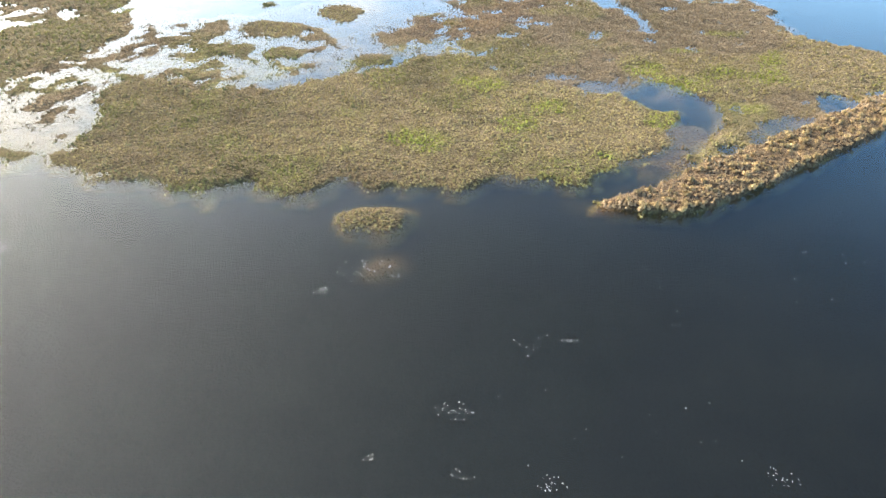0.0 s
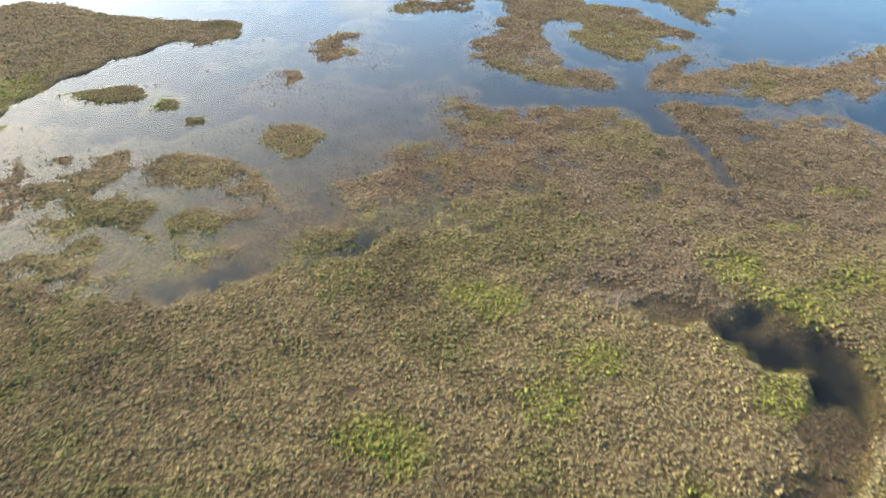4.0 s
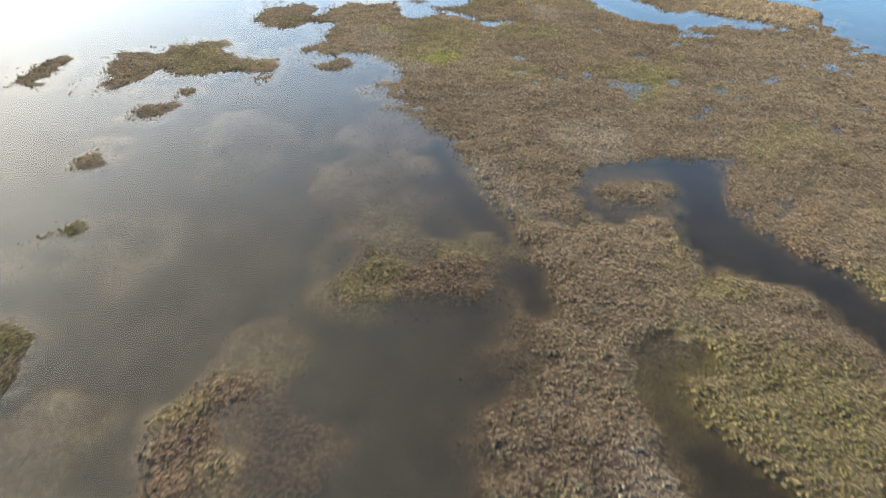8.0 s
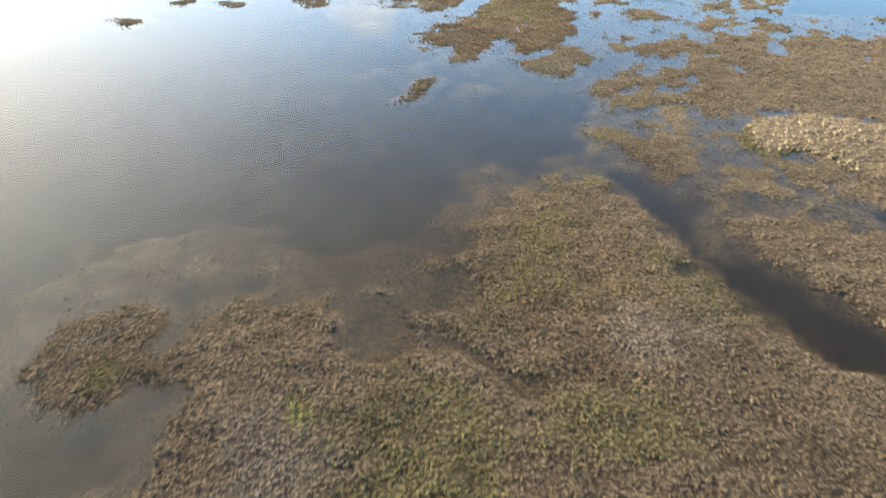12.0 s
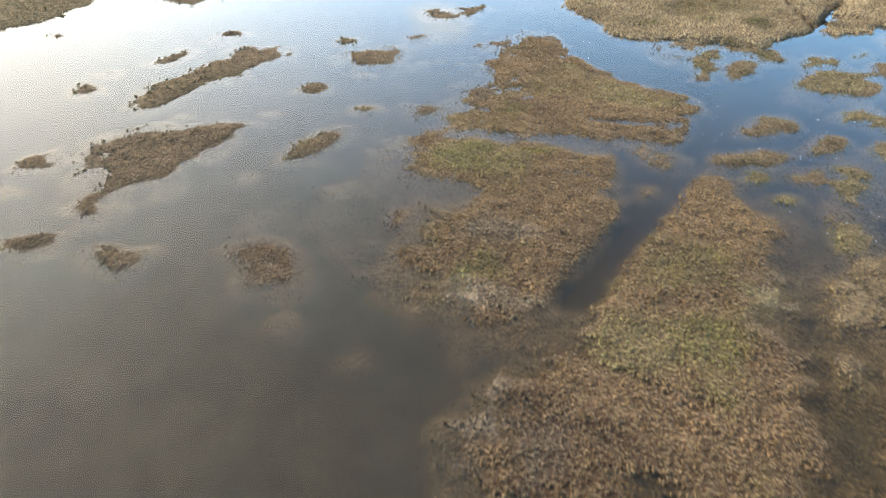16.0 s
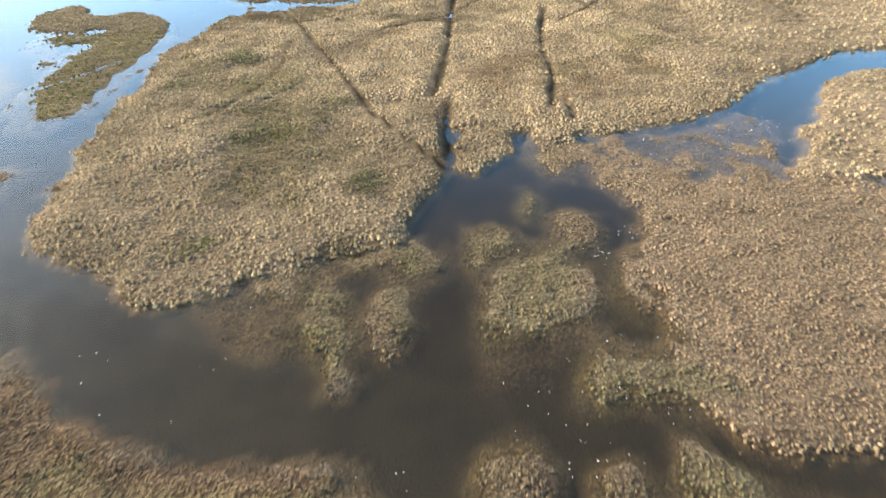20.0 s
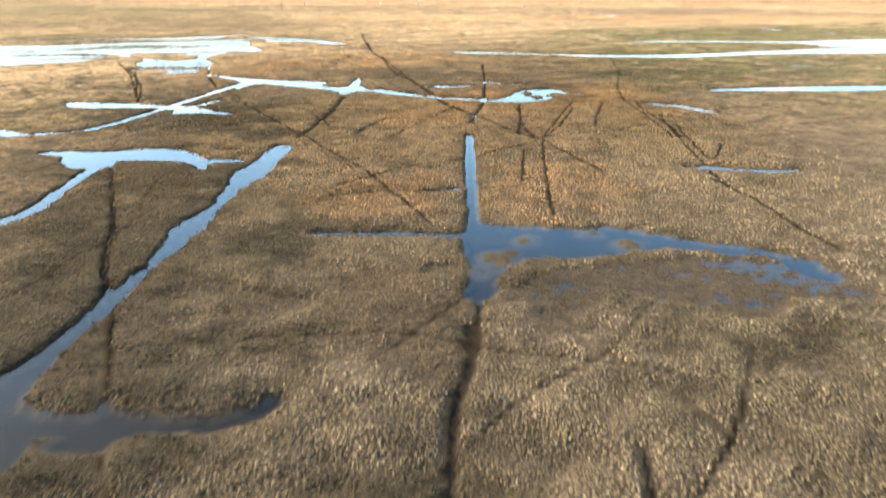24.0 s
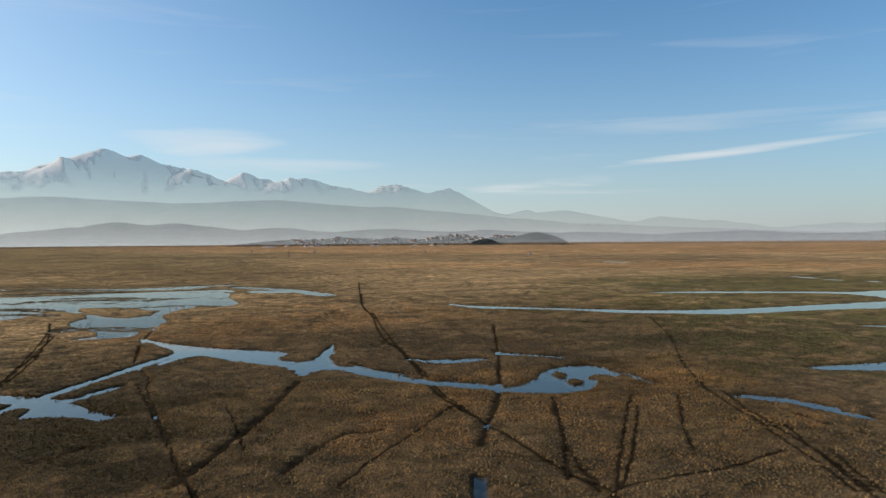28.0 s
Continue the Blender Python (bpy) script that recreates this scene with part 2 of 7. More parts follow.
    l.new(noise_node(n, l, 6.0, 4.0, 0.65, place), both.inputs[0])
    both.inputs[1].default_value = 0.5
    l.new(clump, both.inputs[2])
    heaped = n.new("ShaderNodeMath")
    heaped.operation = "MULTIPLY_ADD"
    l.new(hummock.outputs[0], heaped.inputs[0])
    heaped.inputs[1].default_value = 0.9
    l.new(both.outputs[0], heaped.inputs[2])
    bump(n, l, b, heaped.outputs[0], 1.0, relief)
    return m


def tuft_material(name):
    m, n, l, b = material(name, 0.8)
    tone = n.new("ShaderNodeAttribute")
    tone.attribute_name = "tone"
    lucky = n.new("ShaderNodeNewGeometry").outputs["Random Per Island"]
    colour = times(n, l, tone.outputs["Color"], ranged(n, l, lucky, 0, 1, 0.8, 1.2))
    l.new(colour, b.inputs["Base Color"])
    glow = n.new("ShaderNodeBsdfTranslucent")        # sunlight passes through the dry blades
    l.new(colour, glow.inputs["Color"])
    both = n.new("ShaderNodeMixShader")
    both.inputs[0].default_value = 0.32
    l.new(b.outputs[0], both.inputs[1])
    l.new(glow.outputs[0], both.inputs[2])
    l.new(both.outputs[0], n["Material Output"].inputs[0])
    return m


def water_material():
    m, n, l, b = material("pond_water")
    n.remove(b)
    place = n.new("ShaderNodeNewGeometry").outputs["Position"]
    gloss = n.new("ShaderNodeBsdfGlossy")
    gloss.inputs["Roughness"].default_value, gloss.inputs["Color"].default_value = 0.03, (1.0, 0.955, 0.88, 1)
    clear = n.new("ShaderNodeBsdfTransparent")
    clear.inputs["Color"].default_value = (0.82, 0.77, 0.64, 1)
    silt = n.new("ShaderNodeBsdfDiffuse")
    body = n.new("ShaderNodeMixShader")
    l.new(ranged(n, l, noise_node(n, l, 0.035, 4.0, 0.55, place), 0.3, 0.7, 0.06, 0.10), body.inputs[0])
    parts = n.new("ShaderNodeSeparateXYZ")
    l.new(place, parts.inputs[0])
    stirred = n.new("ShaderNodeMix")                # grey silt in the open lagoon, brown among the beds
    stirred.data_type = "RGBA"
    l.new(ranged(n, l, parts.outputs[1], 40, 110, 0, 1), stirred.inputs[0])
    stirred.inputs[6].default_value, stirred.inputs[7].default_value = (0.043, 0.049, 0.053, 1), (0.060, 0.054, 0.045, 1)
    l.new(stirred.outputs[2], silt.inputs["Color"])
    l.new(clear.outputs[0], body.inputs[1])
    l.new(silt.outputs[0], body.inputs[2])
    edge = n.new("ShaderNodeLayerWeight")           # two parts in a hundred straight down, all at a grazing look
    steep = n.new("ShaderNodeMath")
    steep.operation = "POWER"
    l.new(edge.outputs["Facing"], steep.inputs[0])
    steep.inputs[1].default_value = 5.0
    edge.inputs["Blend"].default_value = 0.5
    mixed = n.new("ShaderNodeMixShader")
    l.new(ranged(n, l, steep.outputs[0], 0, 1, 0.02, 1.0), mixed.inputs[0])
    l.new(body.outputs[0], mixed.inputs[1])
    l.new(gloss.outputs[0], mixed.inputs[2])
    l.new(mixed.outputs[0], n["Material Output"].inputs[0])
    return m


GROUND_MAT = cover_material("marsh_soil", ((0.35, 0.8, 1.2), (8.0, 0.7, 1.3)), 0.95, 0.17)
TUFT_MAT = tuft_material("marsh_blades")
WATER_MAT = water_material()


# ---- the plan of the wetland ----
def steps(stops):
    """Coordinates from stops of (place, step at that place), the step growing evenly between two stops."""
    out = [stops[0][0]]
    while out[-1] < stops[-1][0]:
        here = out[-1]
        for (a, s), (b, t) in zip(stops, stops[1:]):
            if a <= here < b:
                out.append(here + s + (t - s) * (here - a) / (b - a))
                break
    return np.array(out)


XS = steps(((-4700, 400), (-900, 40), (-260, 6), (-120, 1.3), (-62, 0.62), (45, 0.62), (110, 0.9), (230, 1.6), (480, 7), (1500, 60), (4700, 400)))
YS = steps(((-700, 200), (-60, 12), (18, 0.62), (432, 0.62), (480, 0.95), (760, 1.7), (900, 3.0), (1100, 8), (2000, 40), (4700, 150)))
GX, GY = np.meshgrid(XS, YS)


def lattice(ix, iy, seed):
    h = (ix.astype(np.int64) * 374761393 + iy.astype(np.int64) * 668265263 + seed * 1442695041) & 0xFFFFFFFF
    h = ((h ^ (h >> 13)) * 1274126177) & 0xFFFFFFFF
    return ((h ^ (h >> 16)) & 0xFFFF) / 65535.0


def grain(x, y, size, seed):
    """Smooth noise from -1 to 1 with features about size metres across."""
    u, v = x / size, y / size
    i, j = np.floor(u), np.floor(v)
    f, g = u - i, v - j
    f, g = f * f * (3 - 2 * f), g * g * (3 - 2 * g)
    a, b = lattice(i, j, seed), lattice(i + 1, j, seed)
    c, d = lattice(i, j + 1, seed), lattice(i + 1, j + 1, seed)
    return 2 * ((a * (1 - f) + b * f) * (1 - g) + (c * (1 - f) + d * f) * g) - 1


RAGGED = 0.55 * grain(GX, GY, 7.0, 1) + 0.5 * grain(GX, GY, 2.6, 2) + 0.55 * grain(GX, GY, 1.15, 3)
SPECKLE = 0.6 * grain(GX, GY, 1.5, 4) + 0.4 * grain(GX, GY, 0.8, 5) + 0.35 * grain(GX, GY, 6.0, 6)
MOTTLE = np.clip(0.95 * grain(GX, GY, 4.6, 51) + 0.6 * grain(GX, GY, 2.0, 52) + 0.35 * grain(GX, GY, 1.1, 53), -1, 1)
PATCHY = 0.6 * grain(GX, GY, 9.0, 7) + 0.5 * grain(GX, GY, 3.5, 8)

# kind: height, tussock height, grass cover, colour, soft edge, raggedness (None: left as it is)
KINDS = {
    "deep": (-0.70, 0.00, 0.0, (0.016, 0.017, 0.014), 0.6, 0.6),
    "bed": (-0.42, 0.06, 0.0, (0.031, 0.028, 0.022), 6.0, 4.0),
    "channel": (-0.36, 0.03, 0.0, (0.022, 0.019, 0.012), 0.6, 1.2),
    "lake": (-0.60, 0.00, 0.0, (0.020, 0.020, 0.016), 0.45, 0.7),
    "olive": (-0.14, 0.10, 0.2, (0.044, 0.037, 0.020), 0.9, 1.2),
    "ditch": (-0.36, 0.10, 0.10, (0.026, 0.021, 0.014), 0.40, 0.35),
    "track": (-0.18, 0.02, 0.0, (0.018, 0.014, 0.010), 0.32, 0.12),
    "fringe": (-0.10, 0.20, 0.55, (0.064, 0.053, 0.038), 1.4, 2.8),
    "weed": (-0.18, 0.14, 0.50, (0.050, 0.041, 0.029), 1.3, 2.8),
    "weedpool": (-0.24, 0.14, 0.60, (0.052, 0.044, 0.033), 1.1, 2.0),
    "rustw": (-0.09, 0.18, 0.75, (0.078, 0.057, 0.037), 1.2, 2.2),
    "wet": (-0.03, 0.20, 0.75, (0.124, 0.098, 0.058), 1.2, 1.6),
    "wetc": (-0.05, 0.24, 0.60, (0.125, 0.095, 0.062), 0.8, 1.0),
    "peat": (-0.04, 0.24, 0.65, (0.105, 0.081, 0.055), 1.6, 2.4),
    "pinkr": (0.11, 0.15, 0.95, (0.188, 0.142, 0.088), 1.5, 2.2),
    "islet": (0.06, 0.20, 0.85, (0.132, 0.116, 0.062), 1.1, 1.5),
    "mudflat": (0.03, 0.12, 0.60, (0.100, 0.080, 0.050), 0.8, 1.0),
    "marsh": (0.10, 0.15, 1.0, (0.154, 0.119, 0.073), 1.2, 2.5),
    "moor": (0.09, 0.16, 0.95, (0.124, 0.099, 0.064), 1.3, 2.6),
    "russet": (0.10, 0.16, 1.0, (0.168, 0.117, 0.064), 1.3, 2.6),
    "dry": (0.12, 0.14, 1.0, (0.176, 0.148, 0.070), 0.7, 1.7),
    "greenm": (0.12, 0.12, 1.0, (0.105, 0.098, 0.036), 0.5, 0.7),
    "rustm": (0.04, 0.17, 0.9, (0.108, 0.080, 0.054), 1.2, 1.8),
    "meadow": (0.15, 0.10, 1.0, (0.150, 0.125, 0.066), 0.6, 1.1),
    "reed": (0.22, 0.13, 1.0, (0.276, 0.219, 0.130), 0.6, 1.0),
    "spit": (0.45, 0.24, 1.0, (0.204, 0.146, 0.084), 0.5, 0.5),
    "green": (None, None, None, (0.128, 0.122, 0.044), 0, 0),
    "lime": (None, None, None, (0.150, 0.165, 0.034), 0, 0),
    "green2": (None, None, None, (0.070, 0.080, 0.026), 0, 0),
    "sage": (None, None, None, (0.120, 0.104, 0.048), 0, 0),
    "dusk": (None, None, None, (0.052, 0.045, 0.023), 0, 0),
    "sere": (None, None, None, (0.185, 0.160, 0.118), 0, 0),
    "rust": (None, None, None, (0.132, 0.092, 0.050), 0, 0),
    "mow": (None, None, None, (0.340, 0.225, 0.110), 0, 0),
    "burnt": (0.22, 0.08, 0.25, (0.040, 0.028, 0.025), 5.0, 8.0),
    "scorch": (None, None, None, (0.060, 0.042, 0.036), 0, 0),
}
LEVEL = np.full(GX.shape, -0.70)
CUT = np.zeros(GX.shape)
TUSSOCK = np.zeros(GX.shape)
GRASS = np.zeros(GX.shape)
TONE = np.empty(GX.shape + (3,))
TONE[:] = KINDS["deep"][3]
TONE *= (1 - np.clip((95 - GY) / 25, 0, 1)[..., None] * np.array((0.62, 0.55, 0.42)))      # black ooze on the lagoon's bed
PLAIN = np.clip((GY - 900 + 0.15 * np.abs(GX)) / 60, 0, 1)      # past the wetland the dry plain runs on to the hills
for layer, value in ((LEVEL, 0.22), (TUSSOCK, 0.14), (GRASS, 1.0)):
    layer += PLAIN * (value - layer)
TONE += PLAIN[..., None] * (np.array((0.235, 0.150, 0.078)) - TONE)


def window(x0, y0, x1, y1, m):
    return (slice(max(np.searchsorted(YS, y0 - m) - 1, 0), np.searchsorted(YS, y1 + m) + 1),
            slice(max(np.searchsorted(XS, x0 - m) - 1, 0), np.searchsorted(XS, x1 + m) + 1))


def paint(kind, win, inside, reach):
    """Lay one kind of cover where inside (metres within its edge) is positive."""
    level, tussock, grass, colour, soft, ragged = KINDS[kind]
    if level is None:
        # a change of plants only, patchy, within what grows there
        k = np.clip(0.40 + inside / max(1.5 * reach, 0.5) + 1.15 * PATCHY[win] + 0.5 * SPECKLE[win], 0, 1)
        k = (0.9 if kind == "lime" else 0.7) * k * k * (3 - 2 * k) * np.clip(GRASS[win] * 1.3, 0, 1)
        TONE[win] += k[..., None] * (np.array(colour) - TONE[win])
        return
    if kind in ("marsh", "moor", "russet", "rustm", "greenm", "islet"):
        paint("fringe", win, inside + min(2.6, 0.8 * reach), reach)
    k = np.clip(0.5 + (inside + min(ragged, 0.4 * reach) * RAGGED[win]) / (2 * soft), 0, 1)
    if kind in ("weed", "weedpool", "rustw", "fringe"):
        k = np.clip(k + 0.55 * MOTTLE[win] * (k > 0.02) * (k < 0.999), 0, 1)
    k = k * k * (3 - 2 * k)
    if kind in ("track", "ditch"):
        # cut into the turf
        k = k * (LEVEL[win] > 0.05)
        CUT[win] = np.maximum(CUT[win], -level * k)
        level = LEVEL[win]
    if kind in ("weed", "rustw", "wet", "fringe"):
        k = k * np.clip((level - LEVEL[win]) / 0.05 + 0.3, 0, 1)      # never sinks land that is there
    if kind in ("peat", "wet", "wetc", "fringe", "weed", "rustw", "weedpool"):
        # half-drowned growth: hummocks stand clear of the water, hollows lie under it
        level = level + (0.13 if kind == "peat" else 0.09) * MOTTLE[win]
        colour = np.array(colour) * (1 + 0.5 * MOTTLE[win])[..., None]
    LEVEL[win] += k * (level - LEVEL[win])
    TUSSOCK[win] += k * (tussock - TUSSOCK[win])
    GRASS[win] += k * (grass - GRASS[win])
    TONE[win] += k[..., None] * (np.array(colour) - TONE[win])


def rounded(points, closed, times_cut=1):
    p = np.array(points, float)
    for _ in range(times_cut):
        q = np.roll(p, -1, 0) if closed else p[1:]
        b = p if closed else p[:-1]
        cut = np.stack([0.78 * b + 0.22 * q, 0.22 * b + 0.78 * q], 1).reshape(-1, 2)
        p = cut if closed else np.concatenate([p[:1], cut, p[-1:]])
    return p


def to_line(x, y, p, closed):
    """Distance to a line of points, and whether a place lies within the closed line."""
    near, within = np.full(x.shape, 1e9), np.zeros(x.shape, bool)
    for a, b in zip(p, np.roll(p, -1, 0) if closed else p[1:]):
        d = b - a
        t = np.clip(((x - a[0]) * d[0] + (y - a[1]) * d[1]) / max(d @ d, 1e-9), 0, 1)
        near = np.minimum(near, (x - a[0] - t * d[0]) ** 2 + (y - a[1] - t * d[1]) ** 2)
        if closed and a[1] != b[1]:
            within ^= ((a[1] > y) != (b[1] > y)) & (x < a[0] + (y - a[1]) / (b[1] - a[1]) * d[0])
    return np.sqrt(near), within


def shore(kind, *points):
    """A sheet of one cover with a rounded shore."""
    p = rounded(points, True)
    win = window(*p.min(0), *p.max(0), 4)
    near, within = to_line(GX[win], GY[win], p, True)
    if kind == "lake":
        near = near + np.where(within, -1, 1) * 4.0 * np.clip((GY[win] - 520) / 100, 0, 1) * np.clip((GX[win] - 120) / 30, 0, 1)      # flooded only where it lies lowest
    paint(kind, win, np.where(within, near, -near), 0.25 * min(np.ptp(p[:, 0]), np.ptp(p[:, 1])))


def mound(kind, x, y, rx, ry, turn):
    """A long rounded patch."""
    win = window(x - rx, y - rx, x + rx, y + rx, 4 + (0.5 * ry if KINDS[kind][0] is None else 0))
    c, s = math.cos(radians(turn)), math.sin(radians(turn))
    u, v = (GX[win] - x) * c + (GY[win] - y) * s, (GY[win] - y) * c - (GX[win] - x) * s
    r = np.sqrt((u / rx) ** 2 + (v / ry) ** 2) + 1e-6
    paint(kind, win, (1 - r) * np.sqrt(u * u + v * v) / r, ry)


RUTS = []


def channel(kind, width, *points):
    """A band along a line: an open ditch, a creek or a trodden track."""
    p = rounded(points, False, 2)
    if kind in ("track", "ditch") and p[:, 1].mean() > 375:
        RUTS.append((0.45 * width, p))
    win = window(*p.min(0), *p.max(0), width + 3)
    near, _ = to_line(GX[win], GY[win], p, False)
    paint(kind, win, width / 2 * (1 + 0.25 * PATCHY[win]) - near, width / 2)



# section A
shore("bed", (-123.0, 163.3), (76.9, 190.7), (43.1, 110.4), (13.2, 78.6), (-9.3, 79.2), (-40.3, 77.2))
shore("bed", (-178.0, 237.6), (104.7, 267.3), (20.2, 171.3), (-58.7, 161.4))
shore("bed", (-187.6, 274.0), (93.9, 354.7), (9.3, 235.1), (-69.3, 215.3))
shore("dry", (-39.6, 45.0), (-32.1, 42.9), (-24.6, 42.2), (-23.3, 44.7), (-20.8, 45.3), (-16.5, 41.4), (-12.6, 43.8), (-5.4, 44.1), (0.8, 46.8), (7.1, 46.1), (11.1, 49.5), (17.0, 58.6), (11.5, 61.9), (5.0, 64.1), (-0.8, 66.9), (-6.0, 71.4), (-13.6, 68.2), (-20.6, 63.7), (-28.8, 59.6), (-39.2, 62.7), (-42.4, 57.1), (-37.5, 51.2))
shore("wet", (-95.4, 85.3), (-58.5, 86.1), (-42.0, 81.0), (-30.1, 66.4), (-28.6, 59.0), (-39.7, 59.9), (-41.1, 54.8), (-38.2, 46.6), (-45.8, 44.0), (-59.7, 45.4))
shore("wet", (-36.9, 57.2), (-29.2, 56.8), (-22.9, 63.4), (-16.5, 65.5), (-13.5, 69.8), (-17.0, 74.7), (-26.4, 79.9), (-32.5, 78.6), (-39.1, 77.3), (-45.2, 74.5), (-43.1, 66.4))
shore("wet", (-16.9, 67.0), (-5.8, 71.4), (-2.2, 73.6), (-4.2, 83.5), (-11.3, 83.8), (-16.4, 76.7))
shore("wet", (-80.6, 77.6), (-63.5, 75.2), (-55.0, 79.9), (-48.0, 82.6), (-38.9, 73.7), (-31.5, 63.4), (-38.6, 61.3), (-44.1, 56.9), (-50.9, 56.3), (-64.2, 57.6))
shore("wet", (-52.7, 53.7), (-47.1, 56.0), (-39.5, 54.9), (-39.8, 49.4), (-43.3, 48.0), (-49.7, 49.5))
shore("dry", (-72.2, 67.3), (-61.2, 71.7), (-56.1, 77.8), (-49.2, 80.4), (-45.0, 73.2), (-48.2, 66.3), (-49.8, 60.3), (-64.2, 57.6))
shore("meadow", (-51.7, 79.3), (-50.6, 83.2), (-50.4, 88.0), (-48.0, 94.4), (-44.0, 99.0), (-42.5, 101.9), (-35.9, 103.6), (-35.8, 108.6), (-48.0, 109.4), (-62.1, 113.5), (-69.1, 112.8), (-76.2, 99.2), (-72.2, 82.1))
shore("dry", (-3.8, 85.9), (6.5, 92.8), (8.6, 91.0), (12.4, 85.3), (17.2, 92.0), (22.6, 91.3), (28.7, 88.3), (29.5, 78.0), (33.6, 69.7), (27.0, 59.4), (22.3, 58.9), (19.7, 63.6), (14.5, 66.2), (10.8, 67.9), (4.4, 66.4), (0.6, 66.7), (-2.2, 73.6), (-4.5, 80.1))
shore("dry", (11.1, 70.2), (17.1, 78.7), (16.6, 90.3), (26.9, 89.1), (31.3, 80.0), (40.1, 75.9), (46.0, 71.9), (35.8, 64.4), (26.4, 62.3), (20.2, 60.6), (15.1, 65.0))
shore("wet", (17.1, 57.5), (21.8, 60.7), (26.4, 62.3), (32.1, 64.1), (24.5, 55.6), (18.3, 51.6), (12.6, 47.1))
shore("mudflat", (18.7, 62.9), (25.2, 66.7), (31.0, 64.2), (22.6, 56.9), (18.2, 55.5))
shore("spit", (5.9, 42.9), (8.5, 42.0), (14.0, 42.6), (18.8, 45.7), (25.3, 50.5), (33.2, 57.4), (52.6, 74.0), (58.7, 86.0), (35.8, 64.4), (24.7, 56.1), (18.9, 52.1), (13.5, 47.2), (8.8, 44.7))
channel("deep", 1.8, (-3.7, 74.3), (-0.7, 69.6), (1.9, 66.9), (8.4, 65.5))
channel("deep", 2.6, (8.4, 65.2), (14.0, 63.9), (17.8, 61.0), (17.4, 57.3), (14.0, 53.2))
channel("deep", 2.0, (14.0, 53.2), (10.7, 49.7), (7.5, 46.1), (5.0, 43.7))
mound("dry", -9.9, 39.7, 3.3, 2.1, 2)
mound("wet", -8.3, 34.7, 1.2, 0.8, 40)
mound("dry", -22.0, 81.8, 3.5, 2.5, -48)
mound("dry", -8.0, 81.4, 3.1, 2.2, -20)
mound("dry", -28.9, 76.2, 3.9, 2.5, -4)
mound("dry", -32.3, 69.9, 3.0, 1.5, -0)
mound("dry", -25.6, 69.6, 2.3, 1.6, -7)
mound("dry", -15.2, 68.0, 2.6, 1.5, 2)
mound("rustw", -21.6, 81.3, 3.3, 2.1, -56)
mound("rustw", -28.9, 76.2, 3.2, 3.0, 37)
mound("greenm", -42.5, 88.6, 3.0, 1.6, -4)
mound("greenm", -36.2, 87.4, 1.5, 1.1, -21)
mound("greenm", -32.2, 84.6, 1.0, 0.7, -17)
mound("rustw", -22.8, 104.7, 2.9, 2.5, -25)
mound("greenm", -8.1, 81.3, 2.2, 1.5, -12)
mound("marsh", -0.7, 101.3, 3.4, 2.7, 81)
mound("marsh", 5.2, 97.5, 2.8, 1.7, 12)
mound("marsh", 9.1, 109.1, 6.4, 4.5, -38)
mound("marsh", 20.9, 98.8, 9.6, 3.0, 8)
mound("green", 21.4, 98.4, 2.6, 1.7, 63)
mound("marsh", 30.4, 103.0, 2.4, 1.6, 46)
mound("marsh", 38.0, 105.6, 6.5, 3.7, 53)
mound("marsh", 32.0, 98.5, 2.1, 1.3, 51)
mound("dry", -25.6, 69.2, 2.4, 1.2, 2)
mound("dry", -32.9, 69.3, 2.4, 1.3, -2)
mound("green", -8.0, 51.7, 2.9, 2.4, 26)
mound("green", 0.6, 55.4, 2.0, 1.7, 25)
mound("green", -5.5, 64.0, 5.0, 2.7, 7)
mound("green", 14.2, 56.5, 1.7, 1.5, -80)
mound("green", 13.2, 61.7, 1.6, 0.9, -30)
mound("green", 17.2, 65.9, 3.4, 2.5, -38)
mound("green", -23.9, 55.8, 3.4, 1.6, 1)
mound("green", -30.5, 52.9, 3.4, 1.7, -3)
mound("green", 23.4, 69.4, 3.9, 3.2, 36)
mound("green", 5.8, 59.1, 4.1, 1.4, 8)
mound("green", -18.9, 45.4, 1.4, 0.8, -2)
mound("green", -56.6, 71.3, 8.5, 4.1, -5)
mound("lime", -24.4, 55.8, 2.6, 1.6, -8)
mound("lime", -8.4, 51.6, 2.8, 1.8, 24)
mound("lime", 1.1, 55.4, 2.3, 1.6, -12)
mound("lime", -5.4, 62.8, 3.1, 1.8, 7)
mound("lime", 13.1, 61.2, 2.8, 1.7, -35)
mound("lime", 19.1, 62.5, 2.3, 1.7, -4)
mound("lime", 7.1, 50.9, 1.8, 1.2, 19)
mound("lime", -19.0, 45.4, 1.7, 1.0, -4)
mound("lime", -15.0, 56.2, 1.8, 1.3, -2)
mound("lime", -3.1, 59.4, 2.3, 1.4, 8)
mound("lime", -29.0, 52.1, 1.7, 1.0, -10)
mound("lime", 22.0, 60.8, 1.9, 1.4, 4)
mound("lime", -40.5, 88.8, 3.1, 2.1, -14)
mound("lime", -54.4, 86.3, 6.1, 3.9, -83)

